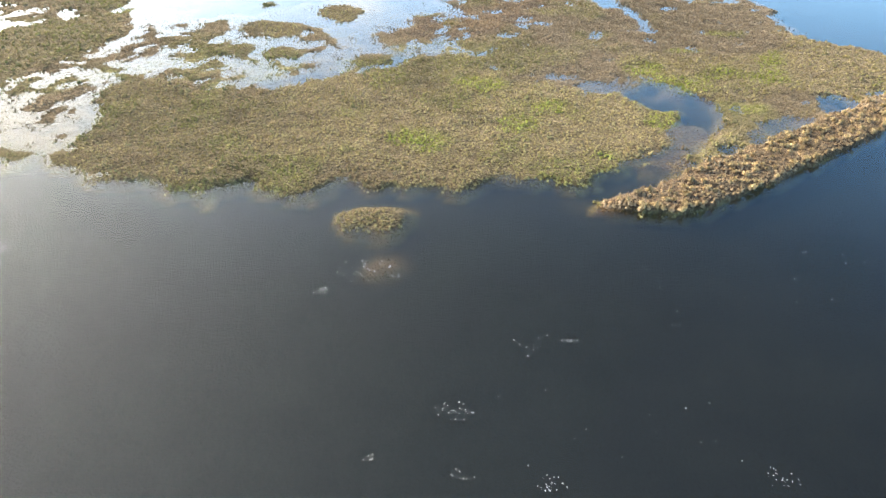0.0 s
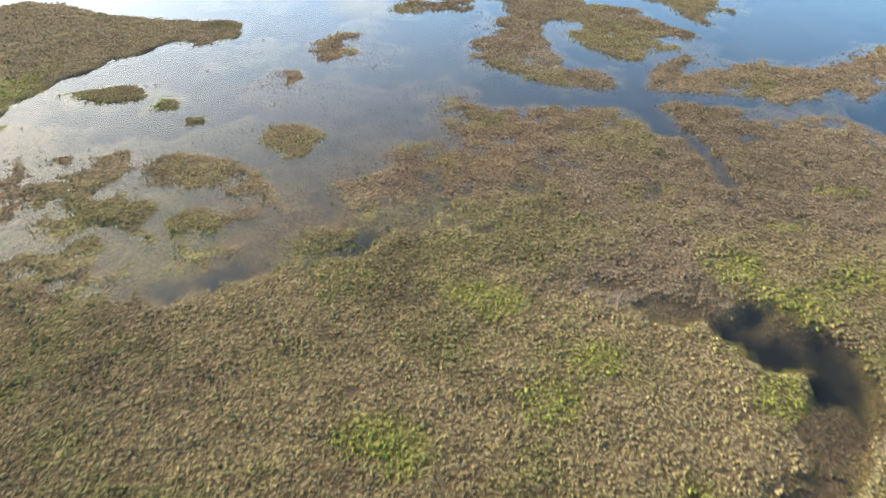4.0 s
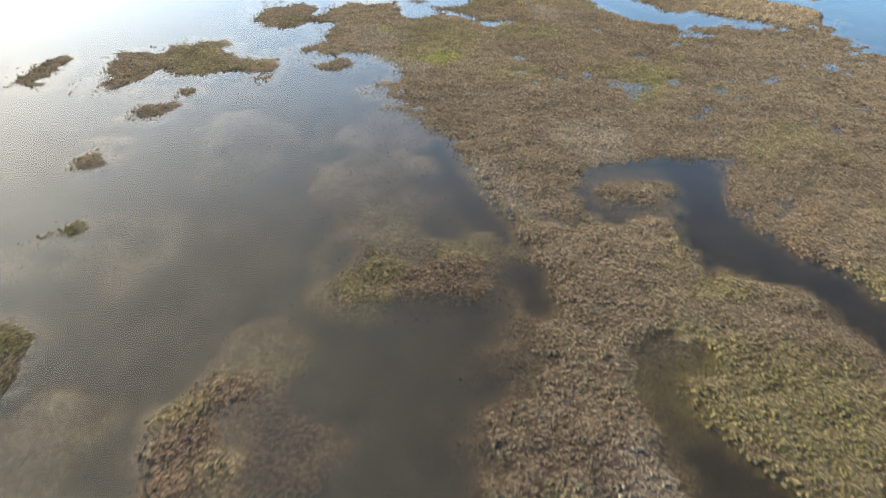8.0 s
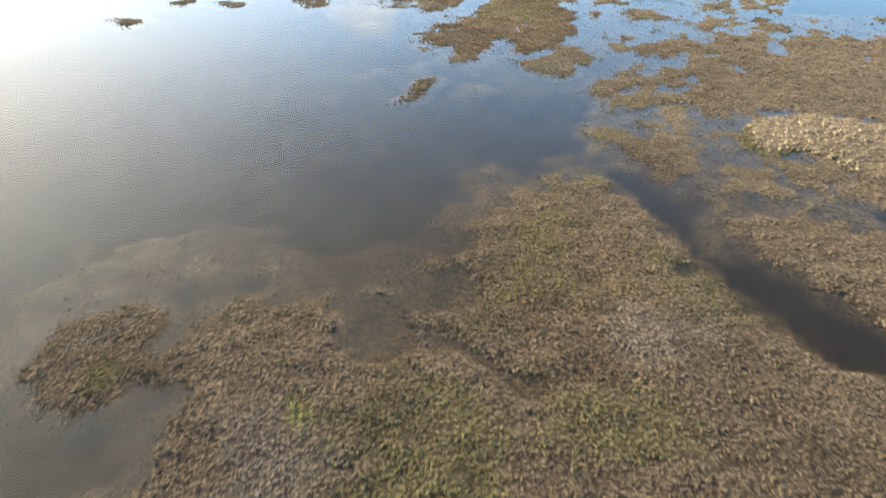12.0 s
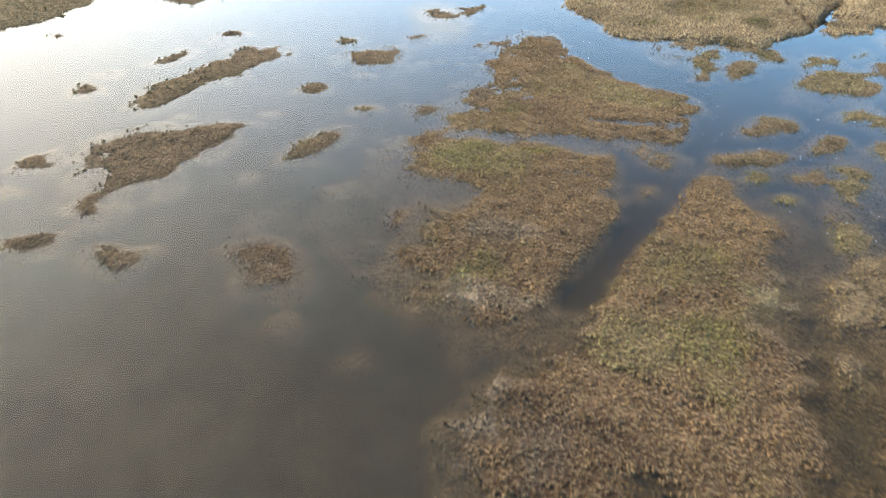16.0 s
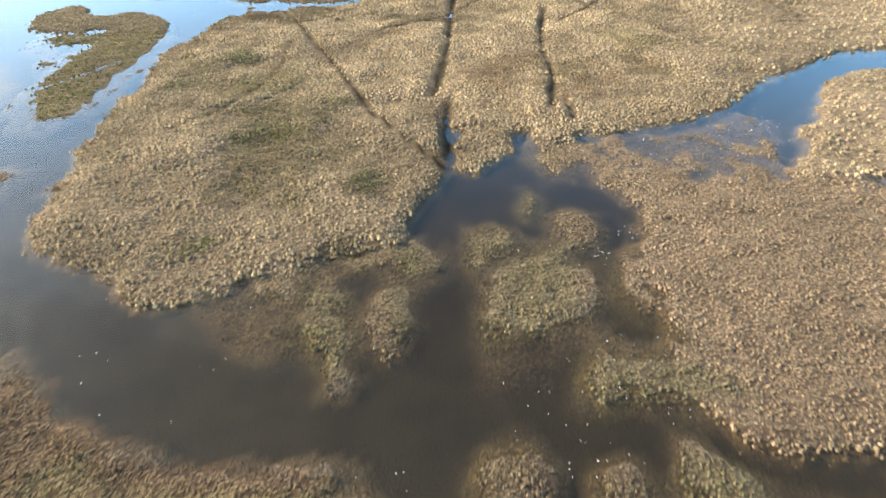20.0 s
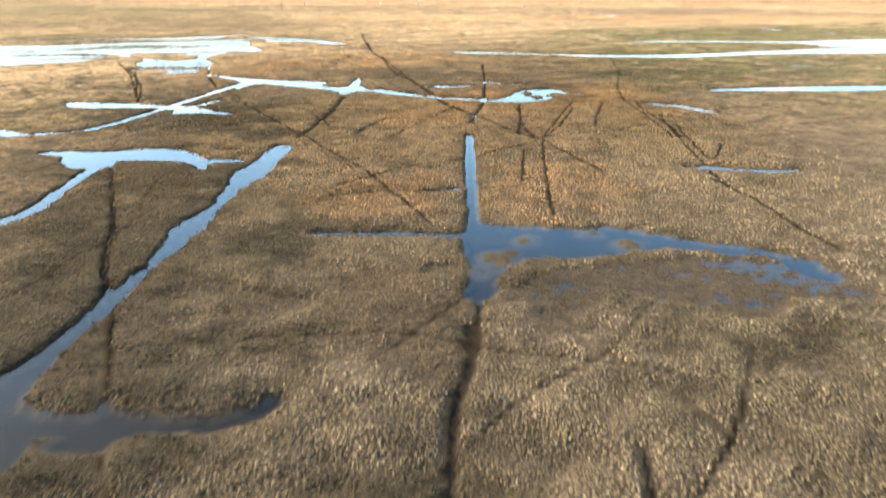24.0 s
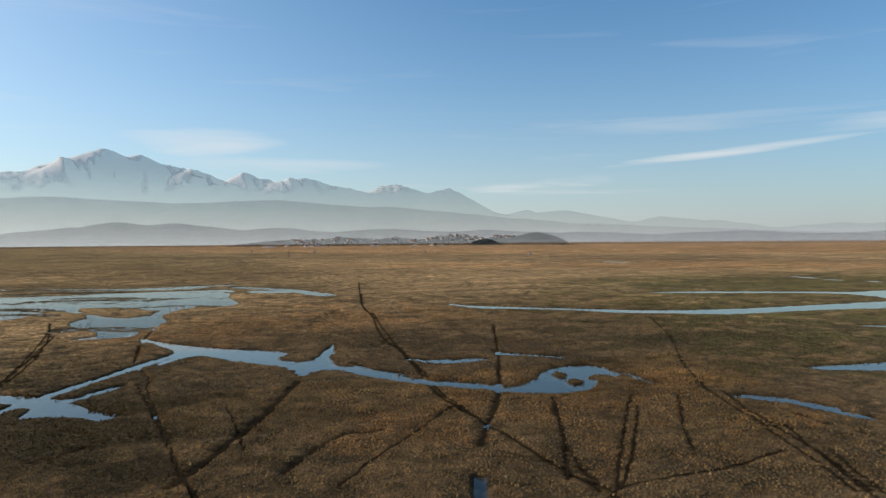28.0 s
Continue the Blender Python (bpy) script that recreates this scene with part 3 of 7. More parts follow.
# far islets of the lagoon
mound("marsh", -59.8, 146.8, 3.5, 2.1, 88)
mound("marsh", -50.8, 147.8, 4.1, 2.9, -75)
mound("marsh", -44.6, 151.3, 5.0, 3.1, -3)
mound("marsh", -44.2, 138.7, 2.2, 1.1, 49)
mound("marsh", -44.6, 129.8, 2.0, 0.8, 89)
mound("marsh", -39.4, 166.0, 4.1, 2.4, 69)
mound("greenm", -40.3, 119.7, 0.8, 0.5, -28)
mound("marsh", -44.7, 152.2, 3.7, 3.1, 30)
mound("rustm", -39.2, 166.0, 3.8, 2.4, 81)
mound("greenm", -42.0, 143.2, 0.9, 0.6, -40)
mound("marsh", -39.3, 169.0, 3.3, 1.8, 23)
mound("greenm", -38.1, 165.3, 1.2, 0.8, -29)
mound("marsh", -67.4, 223.3, 2.4, 1.4, -9)
mound("marsh", -77.3, 256.5, 1.3, 0.9, -27)
mound("marsh", -77.2, 260.8, 1.0, 0.9, 48)
mound("marsh", -76.9, 256.7, 1.0, 0.8, 37)
mound("marsh", -84.1, 288.3, 3.0, 2.4, 87)
mound("marsh", -90.9, 269.4, 1.2, 1.1, 88)
shore("meadow", (-126.8, 268.3), (-100.6, 267.6), (-96.4, 271.6), (-95.2, 276.0), (-94.7, 284.0), (-99.2, 290.5), (-110.4, 299.3), (-138.0, 305.8))

# reeds and drowned growth of the first shore
shore("dry", (-32.3, 48.5), (-28.0, 42.0), (-26.1, 42.0), (-24.2, 41.5), (-23.2, 43.2), (-23.2, 45.0), (-21.4, 45.4), (-18.7, 42.3), (-16.5, 40.9), (-15.7, 42.0), (-14.2, 42.8), (-11.2, 43.9), (-8.8, 44.1), (-7.0, 44.7), (-6.0, 43.7), (-3.4, 44.7), (-1.1, 46.5), (2.0, 46.8), (3.5, 45.9), (5.9, 46.0), (8.4, 48.7), (11.4, 51.6), (14.3, 55.7), (13.9, 60.1), (11.6, 62.3), (2.4, 62.6), (-5.9, 63.0), (-18.1, 60.3), (-25.5, 57.5), (-29.3, 53.0))
shore("weed", (-38.3, 57.4), (-57.2, 85.8), (-50.9, 89.5), (-38.9, 81.1), (-30.3, 84.6), (-19.6, 84.4), (-2.6, 87.6), (2.7, 71.9), (-11.1, 68.6), (-19.1, 63.8), (-27.8, 57.9))
mound("wet", -22.3, 82.6, 2.8, 2.5, 105)
mound("wet", -28.3, 76.1, 3.1, 2.0, 6)
mound("wet", -29.5, 70.0, 2.9, 1.5, 6)
mound("wet", -34.7, 64.4, 3.2, 1.9, 6)
mound("wet", -24.6, 68.9, 2.4, 1.3, 6)
mound("wet", -15.6, 74.1, 1.5, 1.4, 6)
mound("wet", -39.6, 63.1, 2.7, 2.6, 6)
mound("wet", -43.2, 69.6, 2.0, 1.7, 6)
mound("wet", -47.9, 75.3, 2.7, 1.7, 6)
mound("wet", -7.8, 81.8, 2.7, 1.6, 6)
mound("wet", -4.9, 72.0, 2.9, 1.3, 6)
mound("wet", -17.1, 66.3, 3.2, 1.6, 6)
mound("wet", -26.8, 63.7, 4.0, 1.6, 6)
mound("wet", -22.6, 103.2, 2.5, 1.9, 6)
mound("greenm", -42.6, 88.6, 2.8, 1.7, 6)
mound("greenm", -35.8, 87.0, 1.1, 1.0, 6)
mound("greenm", -32.0, 84.4, 0.9, 0.7, 6)
mound("wet", 0.8, 101.7, 3.5, 2.7, 90)
mound("wet", 5.9, 97.2, 2.5, 1.6, 6)
shore("wet", (3.7, 109.6), (9.5, 112.3), (15.2, 106.9), (11.5, 103.7), (6.3, 105.9))
shore("marsh", (10.9, 97.7), (16.4, 101.6), (24.6, 104.2), (32.4, 102.5), (29.9, 98.2), (21.3, 94.6), (15.6, 95.9), (11.9, 95.5))
mound("lime", 22.2, 98.9, 2.5, 2.3, 6)
mound("wet", 37.8, 105.6, 5.8, 4.0, 71)
shore("moor", (-2.6, 87.6), (3.2, 91.6), (8.0, 92.1), (9.7, 86.3), (15.0, 92.2), (20.6, 91.4), (26.8, 89.4), (28.5, 84.8), (31.1, 79.7), (25.6, 65.2), (20.4, 63.3), (15.0, 65.4), (10.1, 65.5), (7.5, 64.9), (2.5, 65.4), (-1.0, 68.1), (-2.7, 76.0))
shore("dry", (11.2, 70.3), (14.2, 72.3), (20.9, 72.2), (29.3, 74.8), (24.4, 61.8), (20.0, 63.2), (15.0, 65.4), (12.0, 67.2))
shore("green", (11.4, 68.7), (16.4, 71.7), (15.5, 67.6), (12.9, 67.3))
shore("green", (14.6, 65.3), (20.0, 68.8), (27.9, 71.3), (25.1, 63.8), (19.2, 63.1))
shore("lime", (-11.0, 51.4), (-8.9, 53.6), (-6.1, 51.9), (-6.5, 49.6), (-10.1, 50.5))
shore("lime", (-0.7, 56.1), (2.3, 57.0), (2.2, 54.4), (-0.3, 53.8))
shore("lime", (13.4, 56.1), (15.1, 57.4), (15.4, 55.8), (13.8, 54.9))
shore("lime", (11.2, 61.9), (13.9, 61.9), (13.2, 60.6), (11.3, 60.7))
shore("lime", (-7.5, 65.8), (-3.4, 63.3), (-2.4, 61.4), (-6.3, 63.0))
shore("green", (-9.7, 60.6), (-7.3, 60.8), (-2.6, 57.1), (-8.4, 57.6))
shore("green", (-26.1, 56.2), (-22.3, 57.9), (-21.4, 55.6), (-24.6, 54.6))
mound("lime", -18.9, 45.2, 0.7, 0.5, 6)
mound("green", -32.0, 51.6, 1.8, 1.2, 6)
mound("green", -14.0, 49.2, 0.9, 0.5, 6)
shore("lime", (11.5, 69.1), (15.7, 70.8), (15.5, 67.4), (13.1, 67.2))
shore("lime", (14.5, 65.0), (17.3, 68.2), (23.9, 70.4), (23.8, 67.8), (18.9, 63.4))
shore("lime", (25.8, 73.5), (29.3, 74.8), (25.6, 65.2), (23.8, 66.3))
shore("lime", (12.0, 56.5), (13.9, 60.4), (15.3, 59.6), (14.0, 55.7))
mound("lime", 18.2, 73.9, 1.9, 0.8, 6)
mound("lime", 23.9, 79.4, 2.0, 1.0, 6)
mound("lime", -7.7, 80.3, 1.2, 0.9, 6)
mound("lime", -6.9, 50.2, 1.4, 1.1, 6)
mound("lime", -3.4, 63.7, 2.5, 1.1, 6)
mound("green", 4.6, 58.4, 2.3, 1.2, 6)
mound("green", 1.2, 58.6, 1.5, 1.1, 6)
mound("green", -6.4, 60.3, 2.6, 2.4, 97)
mound("lime", 3.5, 58.8, 0.9, 0.6, 6)
mound("green", -15.4, 56.8, 1.6, 1.1, 6)
mound("lime", -32.5, 51.8, 1.1, 0.8, 6)
mound("lime", -25.5, 50.5, 0.7, 0.5, 6)
mound("green", -28.4, 53.6, 2.3, 1.6, 6)
mound("green", -24.3, 47.1, 0.7, 0.7, 6)
mound("green", -40.5, 63.0, 1.8, 1.6, 6)
mound("green", -36.4, 57.3, 1.1, 0.7, 6)
mound("lime", 8.0, 50.5, 0.7, 0.5, 6)
mound("green", 6.5, 48.9, 1.9, 1.2, 6)
channel("weed", 2.2, (16.1, 55.9), (13.4, 51.8), (11.2, 49.0))

# section B, drowned beds round the first gullies
shore("weed", (-28.5, 71.1), (-34.2, 79.3), (-30.3, 81.7), (-25.3, 84.3), (-21.0, 89.4), (-12.3, 89.3), (-9.0, 87.5), (-11.1, 83.2), (-14.3, 77.0), (-13.7, 73.0))
shore("weed", (-25.8, 86.4), (-26.1, 94.0), (-21.5, 96.0), (-15.7, 93.9), (-10.2, 90.8), (-12.1, 88.2), (-17.0, 86.4))
shore("weed", (-15.1, 91.4), (-15.6, 95.3), (-11.0, 96.6), (-6.5, 93.8), (-7.7, 89.9), (-11.5, 89.4))
shore("rustm", (-13.7, 73.0), (-14.3, 77.0), (-12.6, 80.4), (-11.1, 83.2), (-8.3, 85.0), (-8.2, 87.6), (-9.6, 89.6), (-4.7, 90.9), (-0.9, 91.4), (3.0, 92.5), (7.4, 93.0), (8.6, 90.3), (10.0, 86.9), (14.3, 83.4), (14.9, 80.1), (15.0, 78.0), (14.5, 76.7))
shore("moor", (1.1, 74.9), (2.3, 84.0), (6.2, 88.4), (10.0, 86.9), (14.3, 83.4), (14.9, 80.1), (15.0, 78.0), (14.5, 76.7))
shore("moor", (10.7, 93.5), (14.8, 94.9), (18.3, 94.1), (20.5, 93.2), (15.5, 79.4), (14.3, 83.4), (12.9, 87.8), (11.2, 90.6))
mound("rustw", -21.8, 81.4, 2.2, 1.7, 7)
mound("rustw", -29.3, 76.0, 2.8, 1.7, 7)
mound("wet", -15.4, 74.8, 2.0, 1.7, 108)
mound("greenm", -35.4, 86.3, 1.2, 0.6, 7)
mound("greenm", -32.2, 84.4, 0.9, 0.6, 7)
mound("greenm", -40.3, 89.0, 1.6, 0.6, 124)
mound("weed", -23.5, 76.2, 1.8, 1.2, 7)
mound("lime", -8.2, 80.5, 1.0, 0.9, 7)
mound("rust", -2.4, 87.3, 3.2, 2.1, 7)
mound("green", -11.0, 82.3, 2.0, 0.6, 7)
mound("green", 4.1, 85.2, 2.7, 1.4, 7)
mound("green", 8.4, 77.8, 3.2, 1.4, 7)
mound("rust", -5.8, 80.4, 3.8, 2.0, 7)
shore("moor", (-26.9, 164.5), (-22.3, 156.3), (-16.6, 146.0), (-13.9, 134.7), (-10.6, 130.3), (-8.6, 124.2), (-6.0, 119.2), (-6.4, 114.5), (-6.8, 110.3), (-6.3, 104.6), (-4.7, 102.8), (-4.2, 99.3), (-3.0, 97.8), (-1.2, 96.2), (1.1, 95.4), (5.8, 95.1), (7.9, 96.0), (8.0, 98.5), (10.2, 100.4), (11.7, 102.3), (16.7, 106.2), (41.0, 173.8))
shore("moor", (9.8, 96.6), (11.2, 100.6), (12.9, 103.4), (16.7, 106.2), (12.7, 95.0), (10.3, 94.7))
shore("channel", (-6.3, 91.8), (-6.0, 98.2), (-4.6, 98.8), (-3.0, 97.6), (-1.2, 96.0), (1.0, 95.2), (5.7, 94.9), (8.0, 95.9), (8.3, 98.2), (6.5, 100.3), (3.4, 100.3), (2.5, 103.8), (0.8, 108.3), (3.8, 108.2), (6.0, 104.3), (8.4, 103.2), (9.8, 101.2), (10.5, 100.5), (9.9, 97.0), (10.0, 94.7), (12.8, 95.2), (12.5, 94.3))
channel("olive", 2.6, (1.2, 110.2), (2.8, 105.9), (4.7, 102.2), (7.2, 100.4), (9.0, 98.7))
channel("olive", 1.8, (14.2, 105.4), (11.6, 103.2), (9.6, 100.3))
channel("olive", 2.0, (15.2, 109.7), (17.3, 107.8))
mound("olive", 2.8, 112.9, 1.8, 1.6, 8)
shore("rustw", (-25.4, 102.0), (-25.9, 105.3), (-24.5, 106.7), (-21.2, 107.7), (-16.6, 107.1), (-14.4, 101.5), (-14.5, 97.9), (-16.6, 96.2), (-19.4, 96.8), (-23.0, 98.9))
shore("rustm", (-25.2, 101.5), (-25.3, 104.8), (-23.7, 106.8), (-21.2, 106.5), (-23.4, 103.9), (-23.7, 101.7))
shore("weed", (-25.2, 106.6), (-24.2, 110.6), (-22.5, 113.4), (-19.8, 113.4), (-17.5, 110.9), (-16.5, 106.6), (-21.2, 107.7))
shore("rustw", (-29.7, 88.6), (-30.7, 91.8), (-31.0, 94.4), (-28.5, 96.0), (-25.0, 95.7), (-23.0, 92.9), (-23.7, 90.4), (-24.0, 89.4))
shore("weed", (-18.3, 90.1), (-17.5, 92.9), (-15.0, 94.7), (-12.1, 95.8), (-9.6, 97.7), (-7.9, 94.2), (-5.7, 91.8))
shore("weed", (-34.4, 94.4), (-39.6, 101.7), (-36.2, 102.7), (-31.5, 105.1), (-27.8, 101.7), (-27.4, 97.9), (-30.8, 97.0), (-32.5, 94.6))
mound("weed", -36.0, 116.8, 3.3, 2.4, 8)
mound("weed", -43.4, 115.8, 2.1, 2.1, 8)
mound("weed", -32.5, 129.7, 3.4, 3.3, 110)
shore("wet", (-38.5, 100.3), (-43.5, 107.3), (-41.3, 108.0), (-37.9, 106.8), (-36.1, 104.5), (-36.3, 102.2))
shore("marsh", (-39.6, 101.7), (-43.1, 106.7), (-40.9, 107.3), (-40.2, 109.9), (-36.3, 109.3), (-36.5, 106.6), (-37.5, 105.5), (-38.0, 103.1))
mound("greenm", -38.4, 108.4, 2.1, 1.3, 8)
mound("greenm", -40.2, 119.5, 0.8, 0.8, 118)
mound("greenm", -47.2, 118.5, 0.8, 0.7, 123)
mound("weed", -10.8, 107.3, 1.0, 0.9, 97)
mound("wet", -6.0, 101.9, 1.0, 0.4, 8)
shore("sere", (-4.3, 102.9), (0.6, 105.6), (3.7, 102.1), (1.7, 98.5), (-2.7, 98.7))
shore("green", (1.5, 112.1), (11.5, 115.5), (14.2, 107.4), (9.6, 102.9), (5.3, 106.2))
mound("green", 4.6, 96.3, 3.2, 1.5, 8)
mound("rust", 11.7, 129.0, 3.2, 3.0, 79)
mound("rust", -13.6, 118.2, 4.1, 3.0, 8)
shore("moor", (-33.6, 165.5), (-31.3, 171.6), (-26.7, 172.3), (-23.2, 167.8), (-19.3, 177.0), (-14.9, 181.5), (-8.6, 187.7), (-5.0, 183.0), (-1.8, 174.2), (4.3, 171.0), (12.2, 168.4), (26.8, 166.4), (9.9, 118.5), (-4.4, 116.5), (-4.2, 119.2), (-5.2, 122.0), (-7.1, 122.6), (-8.6, 124.5), (-9.8, 126.7), (-11.2, 128.5), (-12.8, 131.6), (-13.8, 134.6), (-15.3, 137.8), (-17.4, 139.8), (-19.6, 142.7), (-20.6, 148.1), (-22.4, 154.3), (-28.2, 157.1), (-31.9, 162.0))
shore("channel", (2.8, 135.0), (4.9, 136.3), (10.9, 137.1), (9.2, 134.7), (8.5, 131.3), (8.4, 128.8), (9.0, 127.4), (10.3, 125.4), (12.0, 124.5), (10.8, 121.0), (7.4, 121.5), (4.8, 121.5), (5.5, 124.8), (4.3, 126.8), (3.5, 128.1), (1.3, 126.3), (-0.7, 126.3), (-2.3, 127.7), (-2.5, 129.7), (-1.6, 133.2))
shore("moor", (-1.7, 130.9), (-0.9, 132.4), (1.8, 132.8), (2.7, 131.8), (4.7, 131.5), (3.8, 129.8), (1.6, 128.5), (-0.8, 128.7))
shore("olive", (-2.3, 133.1), (-0.3, 134.6), (3.6, 135.1), (4.7, 132.9), (1.8, 133.1), (-1.7, 131.5))
channel("channel", 2.6, (-15.2, 135.7), (-12.6, 129.9), (-9.8, 124.3), (-7.0, 119.9), (-5.8, 116.3))
mound("marsh", -6.3, 121.1, 0.6, 0.5, 8)
shore("weed", (-24.1, 127.7), (-24.5, 131.1), (-21.0, 133.5), (-17.1, 134.7), (-14.6, 129.1), (-13.9, 123.3), (-14.6, 120.7), (-19.8, 120.8), (-22.2, 123.0))
shore("rustm", (-19.3, 116.0), (-19.0, 118.2), (-18.4, 120.5), (-15.4, 121.8), (-12.1, 121.4), (-9.2, 120.5), (-8.6, 117.9), (-10.0, 115.7), (-17.7, 114.6))
shore("weed", (-21.0, 118.3), (-21.2, 121.0), (-19.8, 120.8), (-19.3, 117.0))
shore("weed", (-35.2, 128.4), (-38.1, 138.4), (-33.3, 140.7), (-27.3, 134.6), (-27.8, 127.2), (-29.9, 125.8), (-32.3, 126.0))
shore("weed", (-33.4, 112.3), (-39.9, 121.4), (-37.6, 123.7), (-33.1, 122.4), (-32.8, 118.9), (-33.4, 115.0))
shore("weed", (-23.6, 133.8), (-24.1, 142.1), (-19.6, 142.7), (-16.8, 137.6), (-18.4, 134.6))
mound("wet", -22.8, 146.3, 2.5, 1.9, 8)
mound("wet", -30.4, 158.8, 3.5, 2.1, 106)
mound("wet", -28.2, 152.1, 1.4, 1.3, 106)
shore("marsh", (-53.2, 145.4), (-54.3, 150.3), (-50.4, 152.7), (-48.6, 149.9), (-49.4, 146.0), (-50.2, 142.9))
shore("marsh", (-46.4, 146.4), (-48.8, 152.9), (-44.8, 155.7), (-42.5, 153.2), (-40.1, 152.3), (-42.3, 149.2), (-45.1, 147.1))
mound("marsh", -42.0, 143.3, 1.0, 0.9, 8)
mound("wet", -45.3, 137.3, 0.9, 0.8, 8)
mound("wet", -43.0, 138.5, 1.2, 1.0, 8)
mound("weed", -47.8, 144.2, 4.8, 3.0, 121)
mound("rustm", -35.9, 148.5, 2.6, 1.7, 112)
shore("marsh", (-42.3, 164.2), (-39.7, 166.2), (-36.7, 169.1), (-36.6, 162.8), (-38.8, 162.0))
shore("marsh", (-44.8, 128.4), (-45.7, 129.7), (-44.5, 131.2), (-44.0, 129.3))
mound("wet", -45.2, 132.9, 2.1, 0.8, 8)
shore("green", (-22.9, 156.6), (-23.9, 164.6), (-14.5, 169.1), (-5.7, 164.4), (-6.8, 154.3), (-15.3, 154.2))
shore("green", (5.1, 163.2), (12.0, 166.9), (8.0, 151.2), (4.0, 149.7))
mound("rust", -2.4, 158.4, 6.1, 3.3, 88)
shore("sere", (-3.9, 145.0), (1.1, 140.9), (2.1, 135.6), (-2.3, 133.1), (-5.8, 137.7))
shore("sere", (-12.8, 132.8), (-9.7, 133.9), (-5.8, 129.3), (-7.1, 125.2), (-10.1, 128.1))
shore("green", (2.9, 118.2), (6.2, 121.4), (9.2, 120.1), (7.5, 118.1))
channel("channel", 3.2, (9.8, 123.9), (14.3, 120.2), (16.6, 115.5), (19.2, 113.2))
shore("channel", (-6.6, 95.1), (-4.2, 97.5), (-0.8, 96.5), (1.6, 95.0), (7.2, 95.4), (8.3, 98.4), (7.3, 99.5), (4.5, 101.3), (2.1, 105.7), (4.0, 106.7), (6.6, 104.1), (9.5, 102.5), (12.4, 103.2), (9.9, 97.2), (10.5, 95.3), (21.2, 95.3), (20.5, 93.2), (11.1, 93.5), (11.6, 90.7), (13.0, 87.3), (10.7, 87.0), (9.3, 89.8), (7.3, 92.6), (-0.9, 91.5), (-5.9, 90.7))
channel("channel", 0.8, (12.5, 87.5), (13.7, 85.7), (14.6, 83.5), (15.0, 81.2), (15.4, 79.1))
shore("marsh", (0.4, 97.0), (2.2, 98.7), (5.3, 100.4), (7.5, 99.0), (7.8, 97.1), (6.6, 95.9), (3.2, 95.8))

# section C, the broad marsh tongue and the creek beyond
shore("wet", (-6.0, 194.1), (-0.1, 187.0), (3.3, 180.7), (7.0, 179.3), (16.4, 177.8), (31.4, 204.6), (35.7, 234.4), (28.4, 237.5), (13.3, 235.8), (3.6, 219.2), (-5.7, 213.9), (-8.3, 207.3), (-9.3, 197.1))
shore("reed", (5.2, 199.2), (10.1, 205.2), (19.2, 203.9), (28.8, 200.2), (37.2, 194.3), (31.4, 181.9), (23.5, 185.5), (17.7, 187.2), (13.5, 196.2))
shore("reed", (11.5, 182.5), (17.3, 186.1), (22.4, 182.3), (29.8, 178.4), (26.5, 171.3), (19.1, 173.2), (12.6, 174.7))
shore("reed", (21.3, 220.8), (38.1, 225.9), (52.0, 218.3), (43.7, 201.5), (31.8, 208.5), (25.0, 212.5))
channel("channel", 2.2, (13.2, 192.2), (17.3, 185.8), (22.8, 183.5), (30.3, 179.5))
channel("channel", 2.6, (19.8, 214.6), (25.0, 207.9), (30.2, 203.9), (38.8, 197.6))
mound("greenm", 10.1, 200.8, 5.0, 3.1, 29)
shore("marsh", (0.9, 185.6), (3.6, 186.8), (9.1, 185.1), (13.2, 184.0), (10.1, 177.1), (6.7, 178.6), (3.3, 180.7))
shore("marsh", (1.7, 208.5), (8.9, 216.9), (17.4, 227.1), (25.2, 228.8), (34.7, 225.8), (25.3, 205.9), (16.8, 205.9), (8.7, 205.8), (3.2, 203.3))
shore("marsh", (-5.6, 211.9), (3.0, 215.6), (8.1, 226.9), (14.7, 228.5), (14.5, 219.0), (5.4, 213.8), (-0.7, 210.0))
shore("wet", (-8.5, 240.9), (-1.3, 246.2), (14.5, 250.9), (23.4, 248.7), (11.8, 220.0), (5.1, 219.9), (-1.3, 219.2), (-5.4, 220.4), (-7.9, 229.4))
mound("marsh", 2.5, 222.4, 4.5, 2.6, 27)
shore("weed", (-48.8, 172.7), (-39.0, 180.8), (-27.7, 179.5), (-21.1, 179.4), (-17.3, 190.8), (-14.8, 183.8), (-18.5, 173.5), (-23.0, 172.2), (-29.4, 175.1), (-35.3, 171.4), (-39.5, 170.8), (-43.0, 165.2))
shore("weed", (-40.8, 153.1), (-46.6, 161.3), (-42.0, 157.9), (-38.4, 153.4))
shore("weed", (-34.5, 149.7), (-34.7, 153.9), (-31.7, 155.8), (-28.0, 154.7), (-27.0, 150.7))
